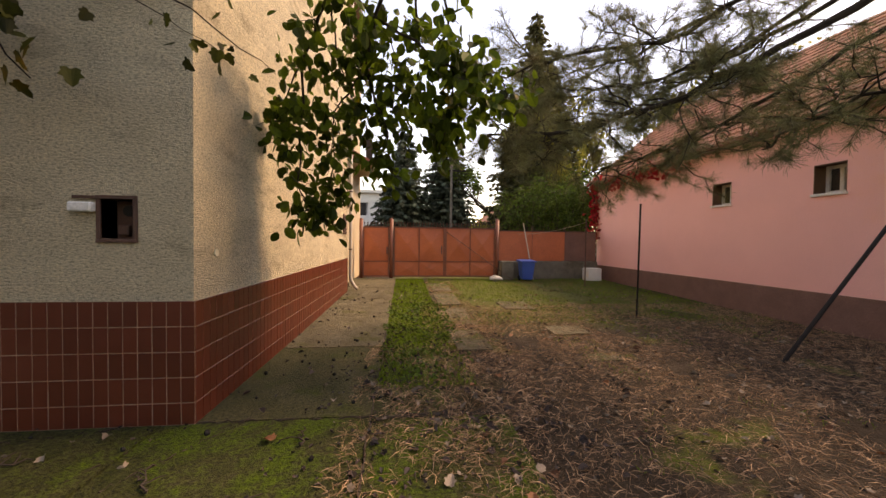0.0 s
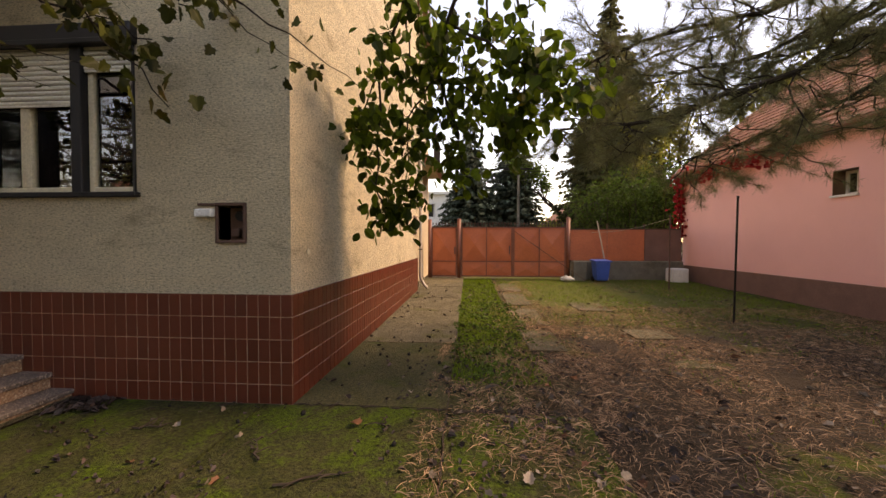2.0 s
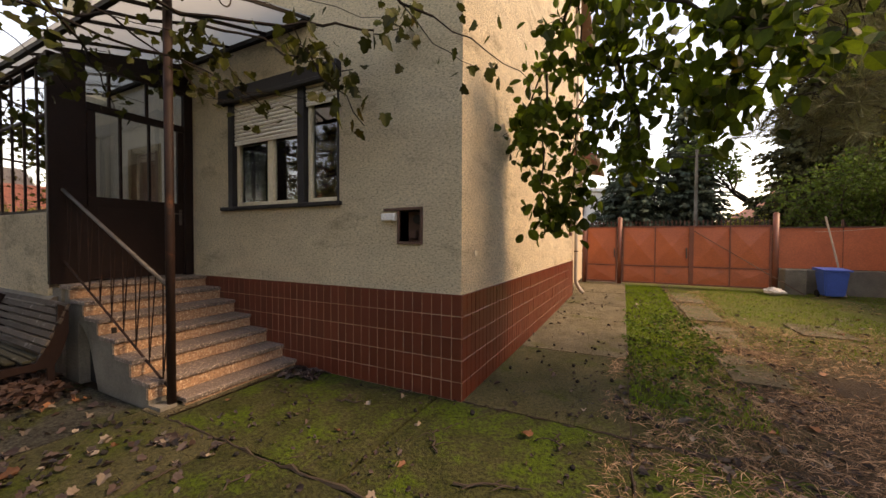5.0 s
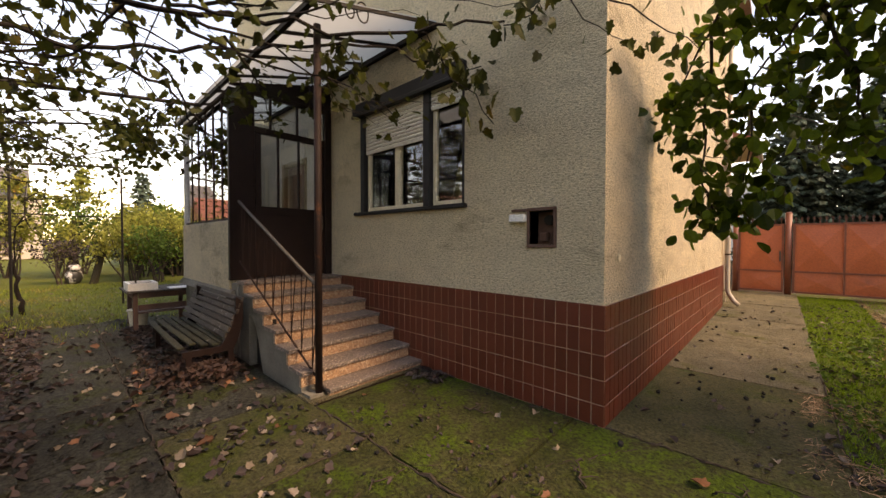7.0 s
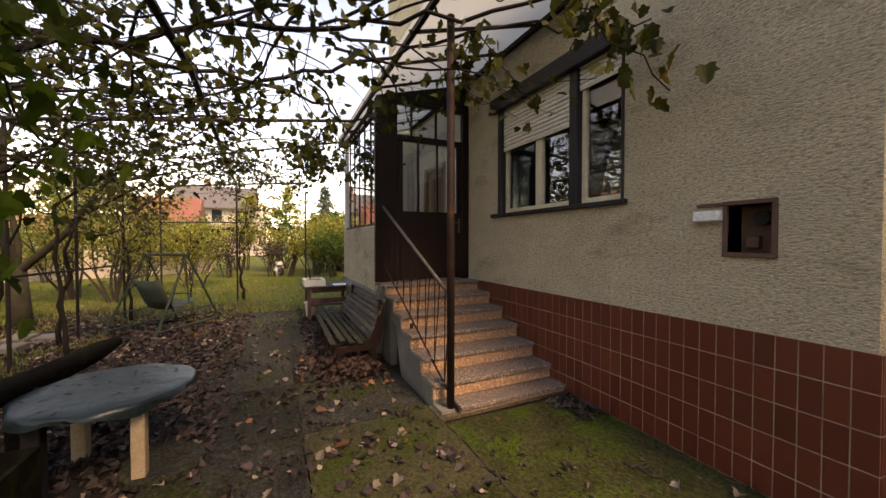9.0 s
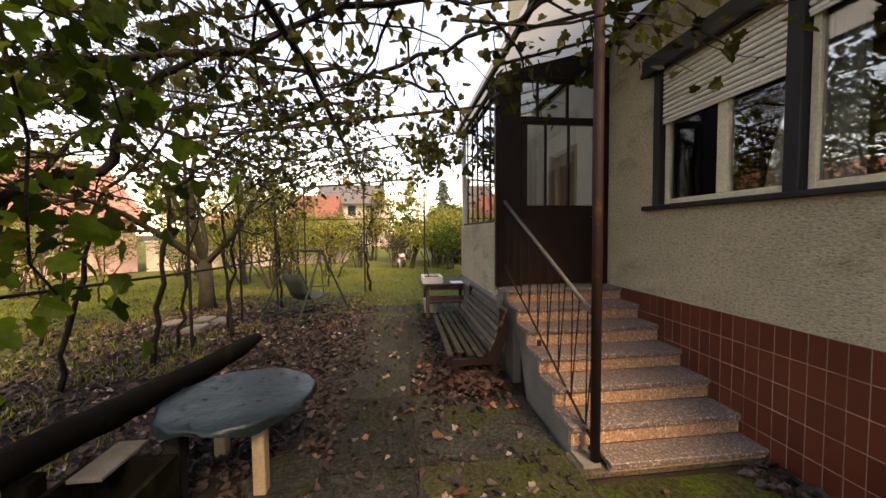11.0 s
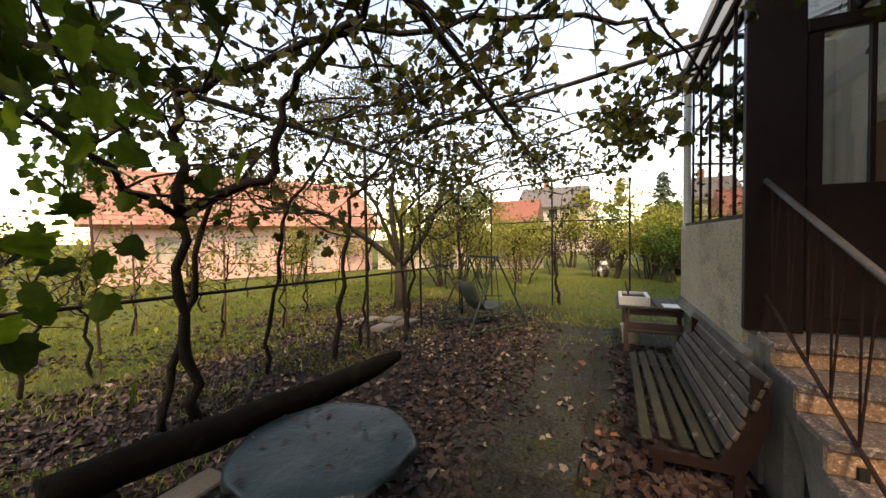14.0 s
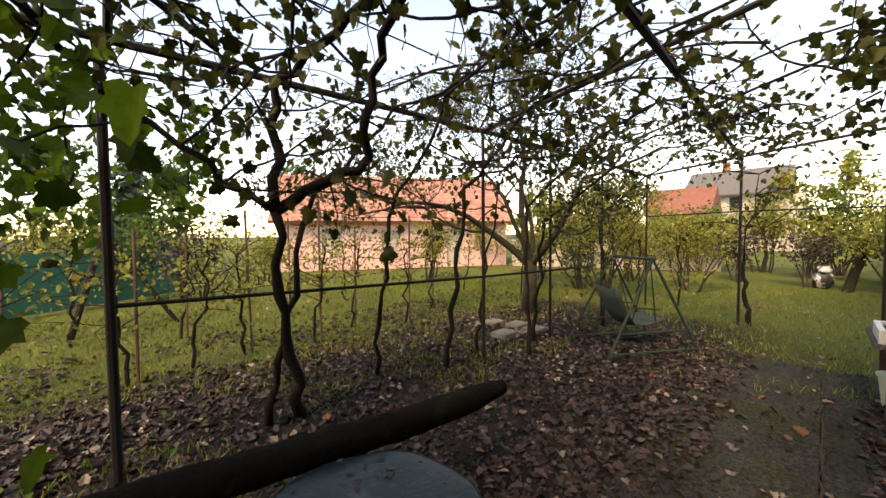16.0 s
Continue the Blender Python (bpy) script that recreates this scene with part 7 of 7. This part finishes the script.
litter("fallen_leaves", np.concatenate([scatter(9500, -9.5, 0.5, -8.4, -3.75), clumped(4200, -11.0, 2.0, -10.5, -6.8, -0.2, 0.7), scatter(900, -14, 3, -14, -9), clumped(150, -8.6, -1.4, -3.3, -2.3, 0.0), scatter(1100, -7.6, -3.5, -2.45, -1.58), scatter(1700, -8.6, -2.6, -4.6, -3.35), scatter(70, -3.6, -1.4, -3.6, -1.6), scatter(90, -2.24, -1.7, -0.35, -0.03), scatter(110, -2.6, 0.0, -3.6, -1.6), scatter(900, -2.5, 2.0, -8.0, -3.9)]), 0.070, "lobed", DEAD_LEAF, "brown fallen leaves over the garden paving", curl=0.3)
litter("pale_fallen_leaves", np.concatenate([scatter(1250, -9.5, -1.0, -8.5, -3.6), scatter(150, -9.0, -0.4, -3.5, -1.6), scatter(60, -2.2, 2.7, -3.5, 0.8), scatter(420, 1.5, 9, -3.5, 7), scatter(900, -14, 2, -14, -6), scatter(250, -16, -9, -6, -1)]), 0.066, "lobed", PALE_DEAD_LEAF, "pale dry fallen leaves", curl=0.3)
litter("orange_leaves", np.concatenate([scatter(26, -2.2, 2.6, -3.5, -0.2), scatter(40, -8, -1.2, -7, -1.6), scatter(40, 1.5, 9, -3, 7), scatter(50, -4.9, -3.3, -2.7, -1.6)]), 0.08, "lobed", ORANGE_LEAF, "orange autumn leaves", curl=0.3)
litter("drive_leaves", np.concatenate([clumped(700, 1.4, 4.5, -1.0, 4.5, 0.0, 0.9), scatter(650, 1.5, 2.6, 0.8, 10.0), clumped(420, 2.4, 9.8, -4.0, 8.0, -0.05, 0.5), scatter(60, 0.05, 1.5, 0.1, 9)]), 0.07, "oval", DEAD_LEAF, "brown fallen leaves along the drive", curl=0.35)
litter("dry_needles", np.concatenate([clumped(105000, 2.2, 9.9, -4.0, 5.5, -0.3, 0.6), clumped(22000, 2.8, 9.9, -8.5, -4.0, -0.2, 0.6), clumped(16000, 1.3, 3.2, -2.6, 2.2, 0.0, 1.3), clumped(11000, 2.6, 3.5, 1.0, 10.0, -0.2, 0.8), clumped(9000, 3.0, 9.9, 5.0, 11.0, 0.0, 0.5)]), 0.13, "straw", STRAW, "matted dry pine needles on the drive", tilt=0.4, lift=0.010, curl=0.5)
litter("leaf_crumbs", np.concatenate([scatter(1500, 1.5, 9.8, -4.5, 9.0), clumped(1600, -2.2, 2.8, -3.6, 1.5, 0.0, 1.1), scatter(3500, -9, -1.2, -7.5, -3.5), scatter(300, -9, -1.2, -3.4, -1.6)]), 0.032, "lobed", DEAD_LEAF, "small brown leaf crumbs on the ground", curl=0.4)


def blades(name, pts, size, label, material=GRASS):
    pts = [p for p in pts if clear(p[0], p[1])]
    P = np.array([(x, y, floor_z(x, y) - 0.005) for x, y in pts])
    n = len(P)
    A = NP.normal(size=(n, 3)) * 0.45
    A[:, 2] = 1
    ob = new(name, leaf_mesh(name, P, size * NP.uniform(0.5, 1.3, n), A, rand_dirs(n), "blade", material, 0.35))
    return tagged(ob, label, "grass", kind="stuff")


blades("grass", np.concatenate([scatter(26000, 1.5, 2.55, 2.4, 11.0), clumped(5000, 1.5, 2.6, 0.6, 3.0, -0.2, 1.0), clumped(34000, 2.7, 9.8, 3.6, 11.0, -0.25, 0.7), clumped(3000, 2.0, 6.0, -2.0, 3.0, 0.2, 1.2), clumped(6000, 2.6, 9.8, 2.0, 5.0, 0.1, 0.9)]), 0.055, "grass along the middle of the drive")
blades("lawn", np.concatenate([clumped(30000, -13, 4, -14, -7.9, -0.4, 0.6), scatter(24000, -18, -8.6, -13, 0.5), clumped(9000, -9, 1, -8.4, -5.4, 0.0, 0.9), clumped(1500, -10.0, -7.0, -4.5, -1.5, 0.1, 1.5)]), 0.10, "uneven garden lawn", LAWN)
litter("broad_weeds", np.concatenate([clumped(2600, 1.45, 2.75, 0.8, 6.0, -0.1, 1.4), clumped(1500, -9, 2, -10, -6.3, 0.1, 0.8)]), 0.06, "oval", HEDGE_LEAF, "low broad-leaved weeds", tilt=0.8, lift=0.02)


def make_cones():
    bm = bmesh.new()
    bmesh.ops.create_icosphere(bm, subdivisions=2, radius=0.02)
    for v in bm.verts:
        v.co *= 1 + 0.3 * noise.noise(v.co * 90)
        v.co.z *= 0.8
    me = mesh_of(bm, "walnut_husk", DARK)
    spots = np.concatenate([scatter(60, -2.1, 2.7, -3.4, 3.0), scatter(70, -7, -1.5, -4, -1.6), scatter(20, 0.05, 1.5, 1, 8)])
    for x, y in spots:
        if not clear(x, y):
            continue
        ob = new("walnut_husk", me)
        ob.matrix_basis = pose(x, y, floor_z(x, y) + 0.012, RNG.uniform(0, 180), 0, RNG.uniform(0, 360)) @ Matrix.Diagonal((*[RNG.uniform(0.6, 1.25)] * 3, 1))
        tagged(ob, "blackened fallen walnut husk on the paving", "walnut husk", "fallen husks")


make_cones()


def make_twigs():
    for x, y, az, ln in ((0.45, -1.15, 20, 0.5), (0.75, -1.75, 80, 0.55), (1.55, -0.1, 10, 0.9), (1.75, 0.05, -20, 0.7), (2.2, -0.35, 40, 0.6), (1.0, -0.45, 100, 0.3), (0.2, -0.9, 130, 0.28), (-1.1, -0.55, 15, 0.3), (2.7, -1.3, 60, 0.7), (3.4, -0.6, 10, 0.8), (1.35, -2.0, 60, 0.5), (-0.2, -1.9, 35, 0.3)):
        t = thing("fallen_twig", "dark fallen twig lying on the paving", "twig", "fallen twigs")
        bm = bmesh.new()
        a = Vector((x, y, floor_z(x, y) + 0.012))
        b = a + Vector((math.cos(radians(az)) * ln, math.sin(radians(az)) * ln, 0.01))
        line = crooked(a, b, 6, 0.03)
        for p in line:
            p.z = floor_z(p.x, p.y) + 0.012
        tube(line, [0.010, 0.009, 0.008, 0.007, 0.006, 0.005, 0.004], 5, bm)
        part("stick", bm, TWIG, t)
        for k in (2, 3, 4):
            e = line[k] + Vector((RNG.uniform(-0.15, 0.15), RNG.uniform(-0.15, 0.15), 0.015))
            part("side_twig", tube([line[k], (line[k] + e) / 2 + Vector((0.01, 0.01, 0.01)), e], [0.006, 0.005, 0.003], 4), TWIG, t)


make_twigs()


def make_leaf_heap():
    t = thing("leaf_heap", "heap of reddish-brown leaves under the bench end", "leaf heap")
    bm = bmesh.new()
    bmesh.ops.create_icosphere(bm, subdivisions=3, radius=1)
    for v in bm.verts:
        n = noise.noise(v.co * 2)
        v.co = Vector((-4.0 + v.co.x * (0.36 + 0.2 * n), -2.02 + v.co.y * (0.28 + 0.15 * n), max(v.co.z, -0.2) * (0.12 + 0.08 * n)))
    part("mound", bm, SOIL, t, smooth=True)
    n = 460
    q = NP.normal(size=(n, 2)) * 0.26
    P = np.stack([-4.0 + q[:, 0] * 1.1, -2.05 + q[:, 1] * 0.75, 0.14 * np.exp(-(q ** 2).sum(1) * 2.2) + NP.uniform(0, 0.03, n)], 1)
    keep = (P[:, 1] < -1.62)
    P = P[keep]
    A = rand_dirs(len(P))
    A[:, 2] *= 0.4
    N = NP.normal(size=(len(P), 3)) * 0.4
    N[:, 2] += 1
    ob = new("leaves", leaf_mesh("leaves", P, 0.08 * NP.uniform(0.6, 1.2, len(P)), A, N, "lobed", ORANGE_BROWN, 0.3))
    ob.parent = t
    tagged(ob, kind="stuff")


ORANGE_BROWN = mat("russet_leaf", (0.046, 0.018, 0.011), (0.022, 0.011, 0.008), 0.8, 6, 60, 0.2, 60, island=0.6)
make_leaf_heap()

# leaves and drops on the table cloth
def make_table_litter():
    n = 46
    r, a = 0.47 * np.sqrt(NP.uniform(0, 1, n)), NP.uniform(0, 6.28, n)
    P = np.stack([-2.68 + r * np.cos(a), -4.0 + r * np.sin(a), np.full(n, 0.614)], 1)
    A = rand_dirs(n)
    A[:, 2] = 0
    N = NP.normal(size=(n, 3)) * 0.1
    N[:, 2] += 1
    tagged(new("table_leaves", leaf_mesh("table_leaves", P, 0.035 * NP.uniform(0.3, 1.5, n), A, N, "oval", DEAD_LEAF, 0.1)), "small dead leaves and bits on the oilcloth", "leaf litter", kind="stuff")


make_table_litter()

# ---- plinth tiles ----
TW, TH = 0.113, 0.2177


def tile_mesh(w, h):
    return mesh_of(block(-w / 2, -0.006, -h / 2, w / 2, 0.006, h / 2, 0.0022), "plinth_tile", TILE)


def make_plinth():
    bm = block(-4.30, -0.0165, 0.0, 0.0155, -0.0005, PLINTH - 0.003)
    tagged(part("trim_plinth_front", bm, GROUT), "pale grout bed of the front plinth tiles", "plinth", kind="structure")
    bm2 = prism([(0.0165, -0.0003, 0), (sx(SIDE_END) + 0.0165, SIDE_END, 0), (sx(SIDE_END) + 0.001, SIDE_END, 0), (0.001, -0.0003, 0)], (0, 0, PLINTH - 0.003))
    tagged(part("trim_plinth_side", bm2, GROUT), "pale grout bed of the side plinth tiles", "plinth", kind="structure")
    front, side = bpy.data.objects["wall_front"], bpy.data.objects["wall_side"]
    rows = []
    z = PLINTH
    while z > 0.01:
        lo = max(z - TH, 0.0)
        rows.append((lo + 0.004, z - 0.003))
        z -= TH
    gap = 0.006
    ang = math.degrees(math.atan(SIDE_LEAN))
    rest = bmesh.new()
    for lo, hi in rows:
        me = tile_mesh(TW - gap, hi - lo)
        for i in range(38):
            x = 0.018 - (i + 0.5) * TW
            # tiles end where the steps meet the wall
            ob = new("tile", me)
            ob.parent = front
            ob.matrix_basis = pose(x, -0.014 + RNG.uniform(-0.0012, 0.0012), (lo + hi) / 2, RNG.uniform(-0.3, 0.3), 0, RNG.uniform(-0.4, 0.4))
        for i in range(int(SIDE_END / TW)):
            y = -0.014 + (i + 0.5) * TW
            if i < 60:
                ob = new("tile", me)
                ob.parent = side
                ob.matrix_basis = pose(sx(y) + 0.0152 + RNG.uniform(-0.0012, 0.0012), y, (lo + hi) / 2, RNG.uniform(-0.3, 0.3), 0, 90 - ang + RNG.uniform(-0.4, 0.4))
            else:
                block(-TW / 2 + gap / 2, -0.006, lo, TW / 2 - gap / 2, 0.006, hi, 0, rest, pose(sx(y) + 0.0152, y, 0, 0, 0, 90 - ang))
    ob = part("far_tiles", rest, TILE, side)
    tagged(ob, kind="stuff")


make_plinth()
